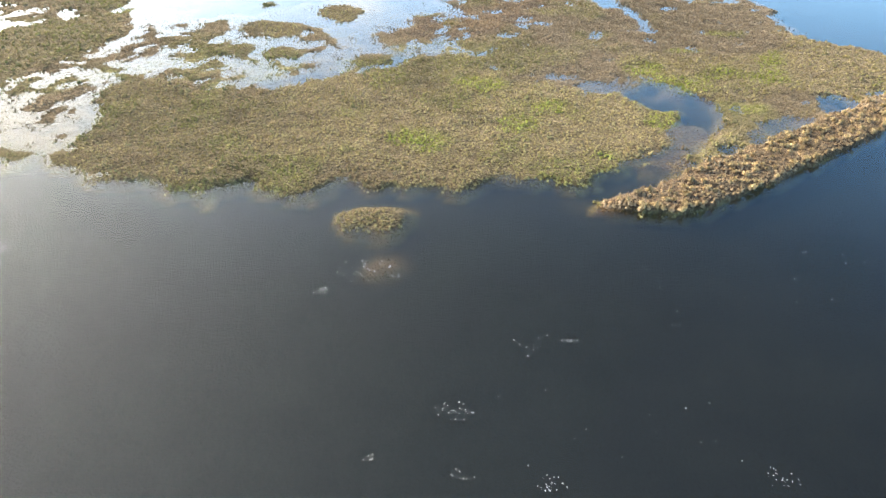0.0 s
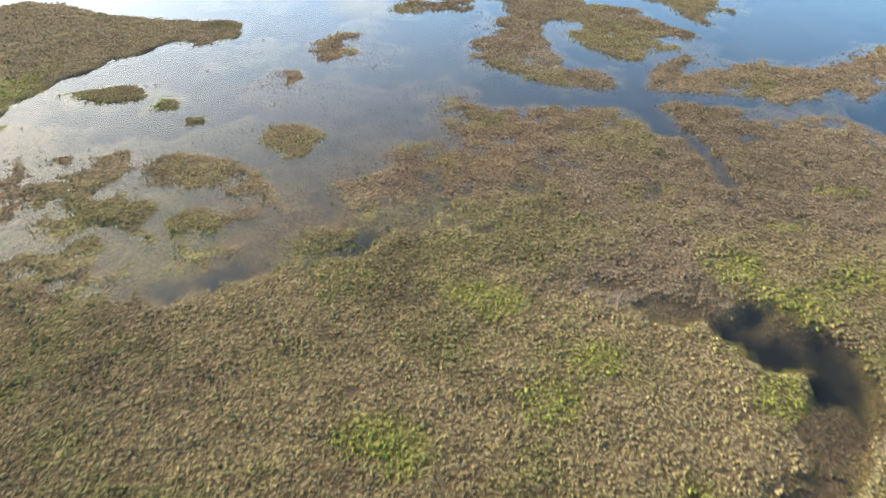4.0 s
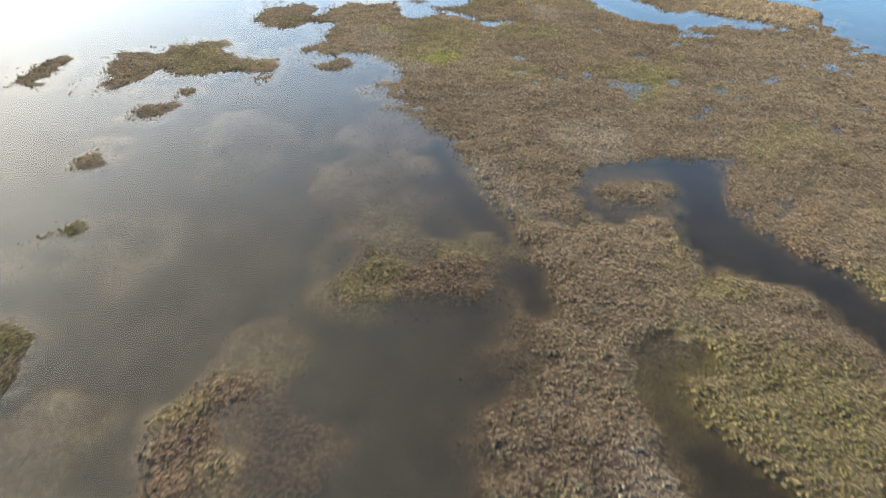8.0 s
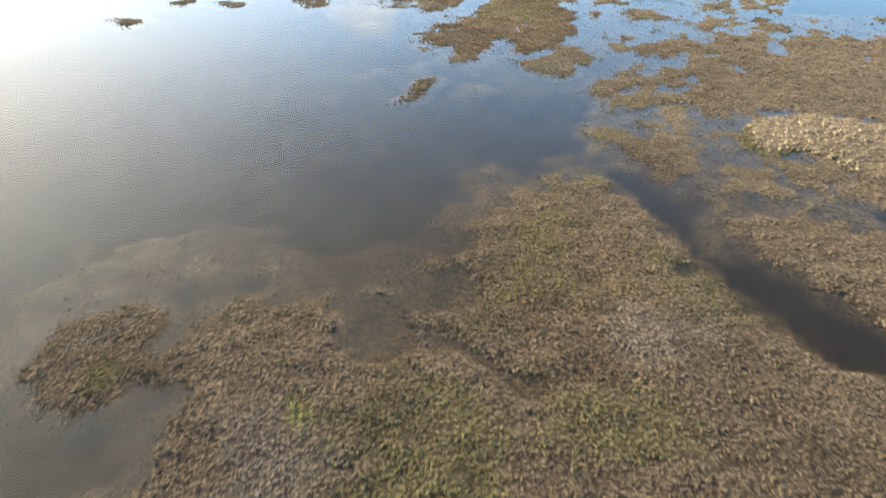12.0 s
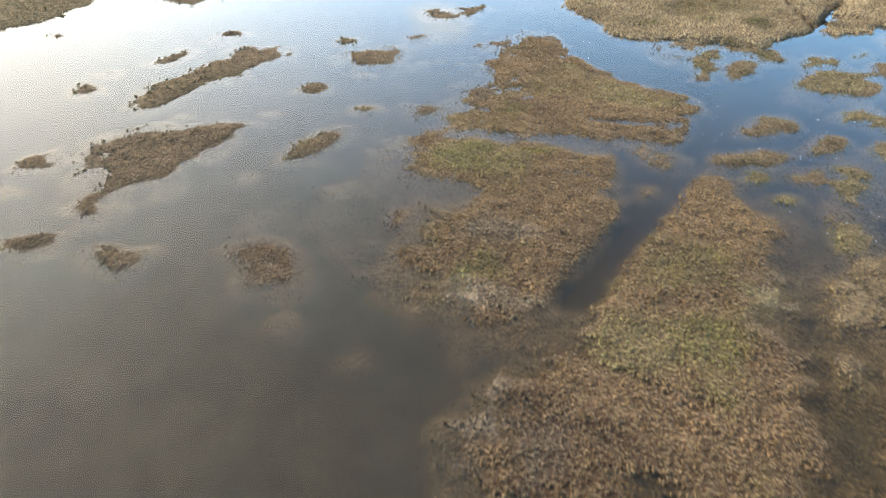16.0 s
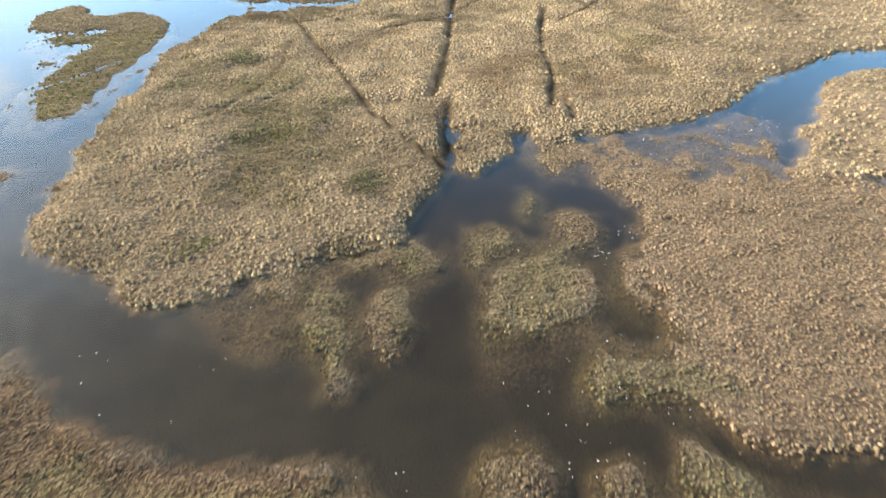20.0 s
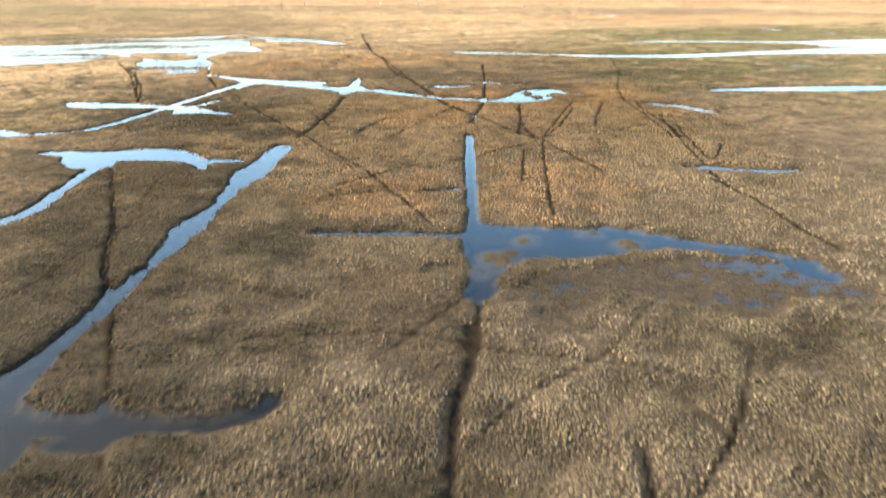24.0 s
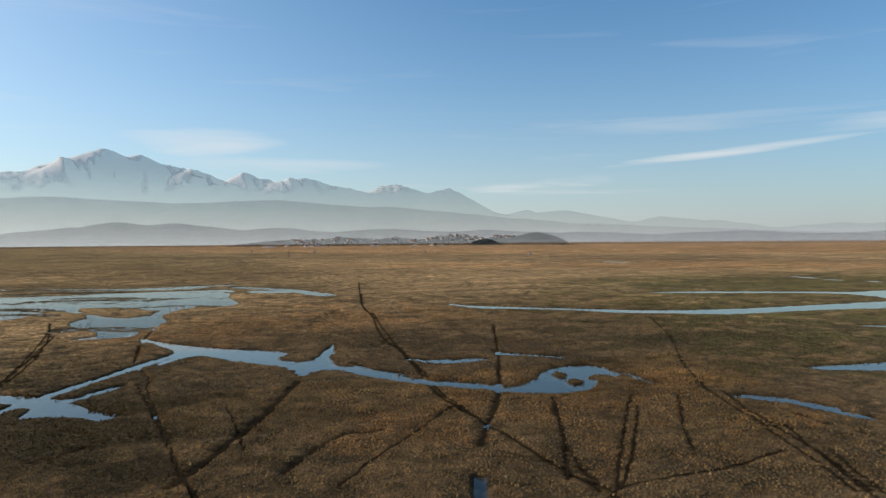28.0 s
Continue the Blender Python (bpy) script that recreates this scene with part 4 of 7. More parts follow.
shore("marsh", (-32.4, 156.5), (-32.2, 159.2), (-31.3, 163.2), (-34.2, 165.7), (-33.9, 170.2), (-31.3, 172.6), (-27.7, 173.8), (-26.1, 171.1), (-23.8, 170.1), (-23.9, 167.0), (-21.2, 169.2), (-18.0, 169.2), (-15.5, 168.0), (-14.9, 170.6), (-18.7, 174.9), (-16.9, 179.1), (-15.8, 183.7), (-15.1, 189.9), (-11.5, 191.3), (-6.8, 191.0), (-2.9, 184.4), (-0.8, 179.5), (2.5, 174.8), (5.3, 171.9), (8.6, 170.5), (10.9, 170.3), (5.3, 154.8), (-20.9, 151.5), (-23.1, 153.2), (-25.6, 155.0), (-26.7, 156.4), (-28.9, 155.4), (-31.4, 155.8))
shore("weedpool", (-27.0, 150.7), (-27.5, 153.3), (-28.9, 155.4), (-26.7, 156.4), (-25.0, 154.4), (-22.8, 152.9), (-20.9, 151.5))
shore("marsh", (-30.3, 150.2), (-30.8, 151.9), (-29.8, 153.0), (-28.2, 153.6), (-27.4, 152.3), (-27.6, 150.6))
shore("marsh", (-43.2, 164.2), (-42.4, 167.1), (-40.1, 169.4), (-37.2, 170.8), (-37.6, 167.7), (-37.7, 165.2), (-38.6, 163.1), (-40.3, 162.6))
mound("greenm", -38.1, 164.9, 1.2, 1.0, 116)
mound("weedpool", -23.3, 170.5, 2.4, 1.7, 102)
channel("weedpool", 1.1, (-21.6, 171.7), (-18.5, 170.4), (-15.6, 168.6), (-12.8, 167.8))
mound("weedpool", -19.1, 174.9, 2.2, 1.7, 97)
mound("marsh", -38.8, 150.2, 2.3, 1.5, 7)
shore("channel", (-7.7, 192.9), (-4.7, 191.2), (-0.9, 188.5), (1.1, 183.1), (4.1, 180.1), (6.6, 176.7), (9.0, 174.3), (11.8, 172.7), (10.9, 170.3), (7.9, 170.7), (4.9, 171.8), (2.5, 174.8), (-0.1, 178.0), (-2.9, 184.4), (-5.4, 189.0))
shore("wet", (-4.6, 195.3), (-0.7, 199.0), (4.4, 199.7), (8.1, 204.3), (21.0, 197.9), (12.3, 174.0), (9.7, 175.0), (6.8, 177.4), (4.7, 181.0), (0.9, 184.9), (-0.4, 187.1))
shore("marsh", (0.9, 185.8), (5.2, 187.5), (9.3, 186.8), (16.3, 185.0), (12.4, 174.4), (9.5, 175.6), (7.0, 178.2), (4.6, 182.7))
shore("marsh", (7.3, 195.0), (13.9, 194.7), (19.1, 192.6), (17.4, 187.9), (13.8, 189.3), (8.6, 191.8))
shore("weed", (-0.1, 190.7), (3.5, 194.6), (6.6, 191.6), (7.6, 187.6), (0.8, 186.7))
shore("reed", (7.1, 202.0), (10.7, 205.3), (15.3, 205.1), (22.7, 202.6), (21.3, 198.6), (16.5, 198.0), (11.1, 197.9), (6.9, 198.0))
shore("channel", (13.1, 188.8), (17.4, 187.9), (16.5, 185.5), (13.1, 187.3))
mound("rustm", -1.5, 192.0, 1.8, 1.7, 83)
mound("marsh", -2.6, 196.8, 2.4, 1.8, 7)
mound("wet", -6.3, 199.4, 2.4, 1.1, 7)
mound("wet", -6.1, 204.0, 2.2, 1.2, 7)
mound("wet", -17.2, 189.7, 2.9, 2.1, 95)
mound("wet", -36.4, 175.4, 1.2, 0.6, 111)
shore("green", (-22.8, 155.4), (-23.0, 166.5), (-18.6, 167.7), (-14.5, 164.3), (-14.5, 159.6), (-19.3, 154.7))
shore("green", (-13.7, 163.4), (-10.2, 168.1), (-3.0, 166.8), (-3.6, 162.8), (-10.3, 161.1))
shore("green", (5.5, 164.0), (9.5, 166.4), (7.2, 160.0), (5.3, 160.5))
mound("lime", -17.4, 155.7, 1.5, 0.9, 7)
mound("lime", -25.8, 163.7, 1.3, 0.7, 106)
mound("green", -7.6, 154.2, 1.4, 1.0, 7)
mound("rust", -20.7, 168.5, 2.7, 0.7, 7)
mound("rust", -11.4, 175.9, 5.2, 5.2, 90)
mound("rust", -2.9, 155.8, 1.7, 1.4, 7)
shore("sere", (-30.6, 163.3), (-26.5, 164.9), (-23.3, 158.5), (-26.3, 157.3), (-29.1, 159.6))
shore("sere", (-26.0, 156.5), (-22.1, 154.0), (-18.8, 152.4), (-20.9, 151.5), (-24.7, 154.4))
shore("sere", (-6.9, 173.6), (-1.7, 176.3), (0.1, 172.5), (-5.6, 169.9))
shore("sere", (-30.1, 151.0), (-28.0, 153.3), (-27.5, 152.0), (-28.7, 150.5))
shore("sere", (-42.9, 165.8), (-40.6, 168.6), (-37.9, 170.3), (-39.0, 166.3))
shore("weed", (-26.7, 222.2), (-25.9, 229.8), (-22.0, 236.2), (-9.7, 256.0), (-5.6, 246.8), (-4.9, 227.8), (-5.7, 218.5), (-9.1, 211.5), (-14.5, 212.6), (-18.0, 217.3), (-21.2, 214.5))
shore("weed", (-10.1, 207.7), (-8.2, 214.2), (-4.8, 219.7), (1.8, 229.5), (-3.2, 209.4))
shore("weed", (-8.5, 241.8), (-1.2, 252.8), (6.8, 250.1), (2.9, 234.1), (-4.9, 233.7))
shore("marsh", (-27.6, 204.7), (-26.9, 206.3), (-26.9, 208.6), (-24.4, 210.7), (-23.9, 209.8), (-24.6, 207.2), (-25.0, 205.0), (-26.2, 203.8))
shore("wet", (-22.3, 206.4), (-21.5, 209.2), (-19.4, 209.3), (-18.0, 207.8), (-19.0, 206.2), (-21.8, 205.4))
shore("russet", (-16.6, 251.4), (-13.2, 254.4), (-11.5, 252.1), (-10.2, 246.8), (-8.6, 243.8), (-11.2, 237.2), (-8.5, 231.2), (-8.6, 225.5), (-11.6, 220.6), (-13.8, 218.4), (-15.9, 218.4), (-16.7, 221.6), (-17.2, 224.6), (-19.0, 221.0), (-20.2, 217.8), (-22.0, 215.0), (-23.2, 216.0), (-24.9, 218.9), (-26.1, 221.0), (-25.3, 226.1), (-23.6, 229.6), (-21.8, 234.4), (-20.3, 239.7), (-18.6, 245.7))
shore("dry", (-16.0, 250.9), (-12.1, 251.9), (-11.0, 241.1), (-13.5, 233.0), (-17.8, 228.7), (-23.1, 229.3), (-20.2, 237.7))
shore("marsh", (-13.1, 216.6), (-11.6, 221.2), (-8.3, 222.0), (-6.4, 218.3), (-7.1, 215.3), (-9.6, 215.6), (-9.1, 214.0), (-10.3, 211.8), (-13.3, 211.7), (-15.2, 213.7), (-14.8, 216.1))
shore("wet", (-8.0, 228.4), (-6.6, 233.2), (-3.1, 234.5), (1.1, 232.9), (0.1, 230.1), (-3.6, 228.8), (-5.8, 229.6))
shore("wet", (-2.4, 244.4), (2.8, 246.8), (3.1, 240.0), (1.4, 236.1), (-2.0, 236.1), (-3.2, 239.2))
shore("marsh", (-4.9, 214.2), (-3.7, 215.8), (-1.3, 217.3), (-2.3, 212.9), (-4.5, 212.0))
shore("marsh", (-8.0, 211.1), (-6.7, 212.2), (-5.1, 211.4), (-4.5, 209.1), (-7.9, 208.3))
shore("wet", (-8.8, 224.3), (-5.1, 226.4), (-1.5, 226.1), (1.2, 227.5), (0.0, 222.5), (-4.6, 220.8), (-7.2, 222.3))
mound("wet", -2.3, 250.7, 4.6, 2.9, 82)
shore("russet", (-39.6, 249.5), (-38.6, 252.8), (-37.5, 259.0), (-34.4, 260.7), (-30.3, 255.9), (-23.5, 256.9), (-22.5, 252.6), (-25.6, 249.0), (-20.3, 250.4), (-20.7, 245.2), (-22.8, 239.0), (-24.9, 235.5), (-26.2, 231.5), (-29.3, 230.6), (-31.9, 235.6), (-35.1, 235.8), (-36.2, 237.7), (-34.8, 242.7), (-31.3, 244.9), (-33.7, 248.2))
shore("wet", (-37.3, 234.2), (-37.6, 240.7), (-34.5, 246.6), (-31.3, 244.9), (-33.7, 240.6), (-35.1, 235.8), (-31.2, 234.8), (-30.0, 231.4), (-33.7, 230.8))
mound("weed", -35.3, 226.4, 1.2, 0.9, 15)
mound("weed", -31.4, 211.2, 1.6, 1.3, 14)
mound("weed", -27.1, 213.0, 1.7, 1.0, 104)
mound("weed", -34.3, 202.6, 1.0, 0.8, 116)
mound("weed", -41.0, 227.6, 1.0, 0.7, 112)
shore("weed", (-49.7, 237.6), (-47.5, 239.3), (-42.7, 235.9), (-42.2, 231.9), (-45.5, 232.1))
mound("wet", -44.9, 233.8, 2.0, 1.6, 15)
shore("marsh", (-50.9, 247.2), (-49.3, 253.2), (-46.8, 255.6), (-46.9, 252.2), (-48.6, 247.9))
shore("olive", (-19.9, 214.8), (-16.6, 216.7), (-13.9, 211.1), (-9.2, 211.2), (-6.2, 215.6), (-6.0, 213.1), (-8.0, 211.1), (-8.4, 208.1), (-17.3, 205.9), (-18.2, 210.8))
mound("rust", -15.9, 240.9, 6.3, 3.6, 91)
mound("green", -13.5, 236.6, 7.5, 2.9, 89)
mound("green", -29.4, 238.4, 2.6, 2.1, 15)
mound("green", -34.2, 240.5, 1.6, 1.2, 104)
shore("sere", (-14.8, 216.1), (-11.7, 219.0), (-8.6, 218.7), (-7.4, 215.7), (-10.2, 212.9), (-13.3, 212.5))
shore("sere", (-26.3, 222.3), (-22.8, 226.7), (-20.7, 222.4), (-23.9, 218.0))
shore("green", (-16.3, 220.0), (-12.9, 225.8), (-8.9, 226.8), (-11.6, 220.6))

# section D, the great islet between creek and lagoon
mound("marsh", -71.5, 241.7, 1.6, 1.5, 15)
mound("marsh", -63.5, 231.4, 1.5, 1.0, 15)
mound("marsh", -56.3, 231.6, 1.6, 0.9, 15)
mound("marsh", -72.8, 233.9, 1.5, 1.1, 15)
mound("wet", -70.8, 237.0, 1.8, 0.8, 15)
mound("marsh", -76.9, 256.5, 1.0, 0.8, 15)
mound("marsh", -53.9, 263.2, 1.4, 1.0, 15)
mound("marsh", -49.8, 273.8, 3.3, 2.6, 15)
mound("marsh", -40.1, 261.0, 2.0, 1.3, 15)
shore("marsh", (-63.7, 235.7), (-64.1, 240.1), (-67.6, 245.1), (-65.2, 249.8), (-60.0, 250.7), (-58.7, 253.8), (-56.5, 253.0), (-58.4, 247.5), (-58.6, 243.0), (-60.8, 239.0), (-61.3, 235.7))
shore("marsh", (-69.2, 255.4), (-70.0, 260.9), (-67.5, 268.5), (-62.0, 275.1), (-61.8, 268.8), (-65.6, 260.0), (-68.2, 254.4))
shore("russet", (-35.0, 263.3), (-32.4, 268.6), (-32.8, 280.5), (-27.0, 286.1), (-24.4, 275.6), (-16.4, 273.4), (-13.6, 269.1), (-18.9, 264.9), (-24.6, 261.9), (-33.5, 259.5))
mound("marsh", -15.9, 262.2, 2.4, 2.1, 91)
mound("wet", -4.7, 257.3, 1.9, 1.3, 15)
mound("wet", -1.9, 263.8, 1.7, 1.7, 83)
mound("marsh", -5.8, 267.9, 1.9, 1.1, 15)
mound("wet", -9.2, 259.1, 2.6, 1.4, 15)
shore("reed", (5.6, 268.8), (7.8, 270.6), (11.6, 269.6), (10.8, 266.0), (6.7, 265.8))
mound("marsh", -67.3, 223.0, 1.6, 1.6, 15)
shore("weed", (-49.6, 236.7), (-49.8, 239.4), (-45.7, 244.2), (-41.2, 249.8), (-40.3, 259.0), (-39.9, 270.0), (-36.5, 279.6), (-34.1, 267.7), (-37.7, 260.3), (-39.6, 252.8), (-38.3, 245.5), (-36.3, 243.6), (-35.9, 239.4), (-36.7, 235.7), (-37.0, 232.8), (-43.5, 236.1))
shore("weed", (-8.7, 250.4), (-0.2, 258.1), (-7.3, 237.0), (-10.9, 236.4), (-9.1, 243.5))
shore("russet", (-31.8, 233.3), (-31.8, 235.8), (-35.6, 236.2), (-35.9, 238.2), (-33.6, 241.2), (-33.5, 244.1), (-31.3, 246.6), (-30.1, 248.6), (-34.4, 248.4), (-39.3, 250.1), (-38.9, 253.6), (-36.9, 256.3), (-38.0, 259.4), (-34.6, 264.6), (-31.5, 268.2), (-34.6, 271.0), (-36.3, 278.2), (-34.8, 285.2), (-27.8, 284.9), (-25.2, 280.2), (-22.3, 274.3), (-17.1, 272.3), (-13.8, 269.7), (-12.6, 266.4), (-13.9, 261.0), (-17.1, 259.2), (-21.1, 259.0), (-19.0, 256.3), (-20.1, 252.1), (-20.6, 248.4), (-21.8, 243.6), (-22.8, 239.1), (-24.2, 234.9), (-25.0, 234.1), (-30.6, 233.1))
shore("rustw", (-39.6, 241.1), (-38.4, 243.3), (-34.7, 242.9), (-33.6, 241.2), (-35.8, 239.0), (-38.0, 239.5))
channel("wetc", 1.6, (-37.0, 257.0), (-29.9, 257.5), (-23.7, 258.9), (-18.9, 259.3))
mound("weedpool", -34.0, 246.5, 2.3, 1.3, 10)
channel("wetc", 1.2, (-18.9, 259.3), (-18.3, 254.3), (-19.5, 248.6))
shore("dry", (-32.2, 269.1), (-29.8, 278.0), (-26.3, 277.3), (-22.3, 273.1), (-17.1, 271.7), (-13.8, 269.1), (-18.9, 267.3), (-24.9, 268.3))
shore("dry", (-38.2, 251.0), (-37.1, 255.4), (-32.8, 256.2), (-28.8, 255.4), (-28.8, 251.2), (-33.0, 249.9))
shore("russet", (-15.7, 252.8), (-13.5, 254.8), (-11.5, 254.8), (-10.5, 250.1), (-8.1, 248.4), (-9.1, 243.5), (-11.0, 240.7), (-10.5, 238.2), (-10.9, 236.4), (-22.2, 234.5), (-21.0, 236.8), (-20.6, 239.9), (-19.1, 243.6), (-17.5, 246.8), (-16.8, 249.6))
shore("rustm", (-48.6, 235.2), (-47.4, 236.5), (-44.4, 236.7), (-42.4, 234.0), (-42.6, 231.6), (-45.1, 231.8))
shore("wet", (-50.9, 247.5), (-50.9, 250.2), (-49.6, 253.3), (-47.6, 256.4), (-46.0, 253.9), (-47.3, 251.1), (-49.7, 247.7))
mound("wet", -52.4, 244.5, 0.8, 0.8, 10)
mound("wet", -46.5, 260.0, 1.4, 0.9, 10)
shore("wet", (-41.9, 259.6), (-41.0, 261.5), (-38.3, 262.9), (-37.8, 260.7), (-40.3, 259.0))
mound("wet", -42.7, 244.7, 1.5, 1.1, 10)
shore("marsh", (-65.8, 249.1), (-61.4, 250.2), (-59.5, 254.0), (-56.7, 252.9), (-57.9, 247.6), (-58.8, 243.7), (-59.6, 240.8))
shore("marsh", (-69.1, 254.9), (-70.2, 259.4), (-68.8, 265.0), (-65.7, 269.8), (-61.9, 274.4), (-62.1, 268.5), (-63.5, 263.7), (-66.7, 259.0), (-68.5, 255.4))
shore("marsh", (-74.9, 264.5), (-74.3, 267.0), (-72.5, 269.9), (-71.6, 267.5), (-73.0, 264.3))
shore("marsh", (-52.0, 270.9), (-51.7, 274.9), (-47.6, 277.6), (-48.2, 273.5), (-50.5, 269.9))
shore("marsh", (-55.0, 262.0), (-54.2, 263.7), (-52.6, 263.9), (-53.3, 261.8))
mound("marsh", -55.0, 277.5, 1.2, 1.2, 10)
mound("marsh", -46.9, 281.2, 1.4, 1.1, 10)
shore("marsh", (-48.3, 289.6), (-44.7, 292.1), (-40.7, 297.4), (-42.3, 290.7), (-44.8, 289.3))
mound("marsh", -84.3, 288.3, 3.4, 2.8, 122)
mound("marsh", -84.9, 299.3, 1.8, 1.5, 120)
mound("marsh", -49.7, 268.5, 0.8, 0.6, 10)
mound("marsh", -70.5, 276.2, 1.1, 0.8, 10)
mound("wet", -64.1, 253.6, 0.7, 0.5, 10)
mound("wet", -55.9, 256.5, 1.0, 0.5, 10)
mound("weed", -71.0, 273.5, 1.8, 0.9, 10)
shore("marsh", (-45.1, 308.6), (-44.2, 312.7), (-40.3, 314.8), (-36.9, 307.6), (-35.6, 303.1), (-38.7, 303.7), (-40.3, 309.5))
shore("marsh", (-40.3, 309.5), (-37.5, 312.6), (-32.6, 313.5), (-34.3, 305.7), (-36.2, 301.9))
shore("marsh", (-9.7, 265.1), (-7.2, 268.3), (-3.8, 268.9), (-3.9, 266.5), (-6.8, 263.9))
shore("wet", (-13.4, 258.0), (-11.4, 260.2), (-7.0, 261.0), (-4.7, 258.7), (-8.6, 255.6), (-10.5, 256.0))
shore("greenm", (-6.9, 256.3), (-5.2, 258.3), (-3.1, 258.7), (-3.6, 256.8), (-6.0, 255.1))
mound("marsh", -17.0, 256.3, 1.0, 1.0, 10)
mound("marsh", -18.6, 251.2, 0.8, 0.6, 86)
mound("wet", -2.0, 263.8, 2.4, 1.7, 74)
mound("wet", -7.5, 252.4, 2.1, 1.7, 10)
mound("wet", -4.2, 249.0, 3.5, 1.5, 72)
mound("green", -34.5, 240.6, 1.1, 0.8, 103)
mound("green", -27.4, 240.9, 0.6, 0.4, 9)
mound("green", -29.0, 238.1, 2.0, 1.3, 98)
mound("lime", -28.3, 255.4, 0.9, 0.7, 10)
mound("green", -33.6, 253.1, 1.4, 1.3, 100)
mound("rust", -28.3, 273.2, 3.5, 3.3, 94)
mound("rust", -12.8, 249.7, 3.5, 2.3, 80)
shore("sere", (-33.8, 242.1), (-30.6, 244.6), (-25.2, 243.5), (-26.8, 241.4), (-32.5, 239.6))
shore("sere", (-31.4, 234.1), (-31.2, 235.8), (-27.5, 235.4), (-25.1, 234.8), (-26.2, 233.9), (-30.6, 233.1))
shore("green", (-19.5, 242.2), (-13.2, 245.5), (-10.4, 243.3), (-13.0, 236.8), (-19.9, 236.0))

# section E, flooded meadow and reed plain
shore("reed", (-6.2, 446), (-231.1, 775), (-912, 1619), (-65172, 59125), (2743, 276.2), (444, 455), (108.6, 397.9))
shore("reed", (-21.2, 366.1), (-7.5, 360.2), (23.2, 426), (30.6, 456), (-51.1, 492), (-66.9, 431))
shore("reed", (28.3, 443), (13.9, 411), (5.6, 392.7), (-1.1, 378.1), (-7.3, 358.9), (-5.6, 353.9), (-9.4, 345.9), (46.8, 322.1), (85.6, 335.4), (222.1, 402), (116.7, 511), (60.5, 521))
shore("reed", (-31.2, 306.8), (-27.7, 311.7), (-24.9, 319.4), (-18.2, 338.9), (-12.5, 345.8), (0.6, 349.8), (13.3, 354.3), (22.0, 376.1), (72.2, 373.5), (115.6, 335.2), (70.6, 302.8), (54.6, 306.9), (45.1, 303.3), (35.6, 298.7), (25.5, 298.6), (20.7, 302.5), (15.1, 299.1), (8.6, 298.3), (3.3, 296.8), (-0.5, 293.1), (-3.8, 285.3))
shore("reed", (-30.3, 299.7), (-29.6, 305.8), (-25.8, 311.0), (-27.8, 312.5), (-23.6, 323.2), (-19.4, 335.3), (14.4, 326.5), (9.3, 312.2), (4.6, 303.0), (0.6, 295.4), (-3.4, 290.4), (-8.3, 290.4), (-10.2, 292.2), (-14.0, 291.2), (-18.0, 288.4), (-21.8, 288.8), (-24.1, 292.5), (-27.3, 294.7))
shore("pinkr", (9.4, 280.5), (12.4, 283.6), (18.8, 287.5), (23.7, 288.5), (30.2, 287.6), (38.7, 288.7), (48.6, 293.4), (19.9, 262.8), (15.8, 262.3), (8.9, 263.4), (6.4, 264.1), (6.0, 269.1), (6.1, 271.8))
shore("channel", (-11.9, 277.5), (-6.2, 291.2), (-0.8, 294.2), (5.2, 304.8), (14.9, 304.3), (18.5, 299.4), (16.2, 291.3), (12.4, 283.6), (9.4, 280.5), (6.1, 271.8), (6.0, 269.1), (6.4, 264.1), (10.0, 261.6), (15.9, 258.6), (14.4, 257.0), (3.9, 259.8), (2.7, 262.1), (-0.6, 259.7), (-3.2, 254.7), (-6.2, 251.7), (-10.8, 255.8), (-14.5, 255.8), (-18.2, 248.0), (-20.2, 248.5), (-18.9, 253.0), (-15.6, 257.0), (-13.6, 260.8), (-11.9, 268.2), (-13.6, 271.7), (-23.8, 276.1), (-30.7, 287.7), (-29.5, 294.6), (-24.3, 290.7), (-19.8, 283.7))
shore("weed", (0.3, 262.1), (4.7, 259.6), (15.4, 258.0), (1.0, 242.8), (-6.4, 244.8), (-7.1, 249.4), (-3.0, 255.7))
shore("marsh", (-9.6, 264.7), (-7.2, 268.4), (-4.5, 269.3), (-3.6, 267.5), (-5.5, 265.0), (-8.3, 263.7))
shore("marsh", (-3.1, 263.7), (-1.6, 266.2), (0.9, 266.3), (0.4, 264.2), (-1.8, 261.6), (-3.2, 262.3))
shore("marsh", (-13.0, 257.9), (-11.9, 259.7), (-8.6, 260.9), (-6.5, 260.0), (-7.4, 257.4), (-9.7, 257.5), (-12.2, 257.1))
shore("islet", (-10.5, 255.2), (-9.3, 257.4), (-7.4, 256.6), (-8.0, 254.5), (-9.6, 254.4))
shore("marsh", (-6.3, 257.1), (-4.0, 259.1), (-2.7, 258.4), (-3.4, 255.8), (-5.6, 255.4))
shore("russet", (-15.3, 253.3), (-12.5, 255.2), (-11.3, 254.0), (-9.8, 250.9), (-7.4, 249.1), (-7.6, 246.9), (-9.1, 245.5), (-17.3, 247.7))
mound("marsh", -16.9, 256.2, 1.0, 0.9, 73)
mound("marsh", -18.2, 251.2, 0.9, 0.5, 73)
mound("islet", -6.9, 252.8, 1.3, 1.1, 61)
mound("islet", 3.9, 263.2, 2.0, 1.5, -15)
shore("islet", (-2.2, 257.7), (0.9, 259.9), (1.1, 256.8), (-1.7, 253.3), (-3.2, 254.7))
shore("islet", (3.5, 259.2), (8.2, 259.3), (14.4, 257.0), (9.1, 251.4), (4.4, 251.7), (1.5, 254.5))
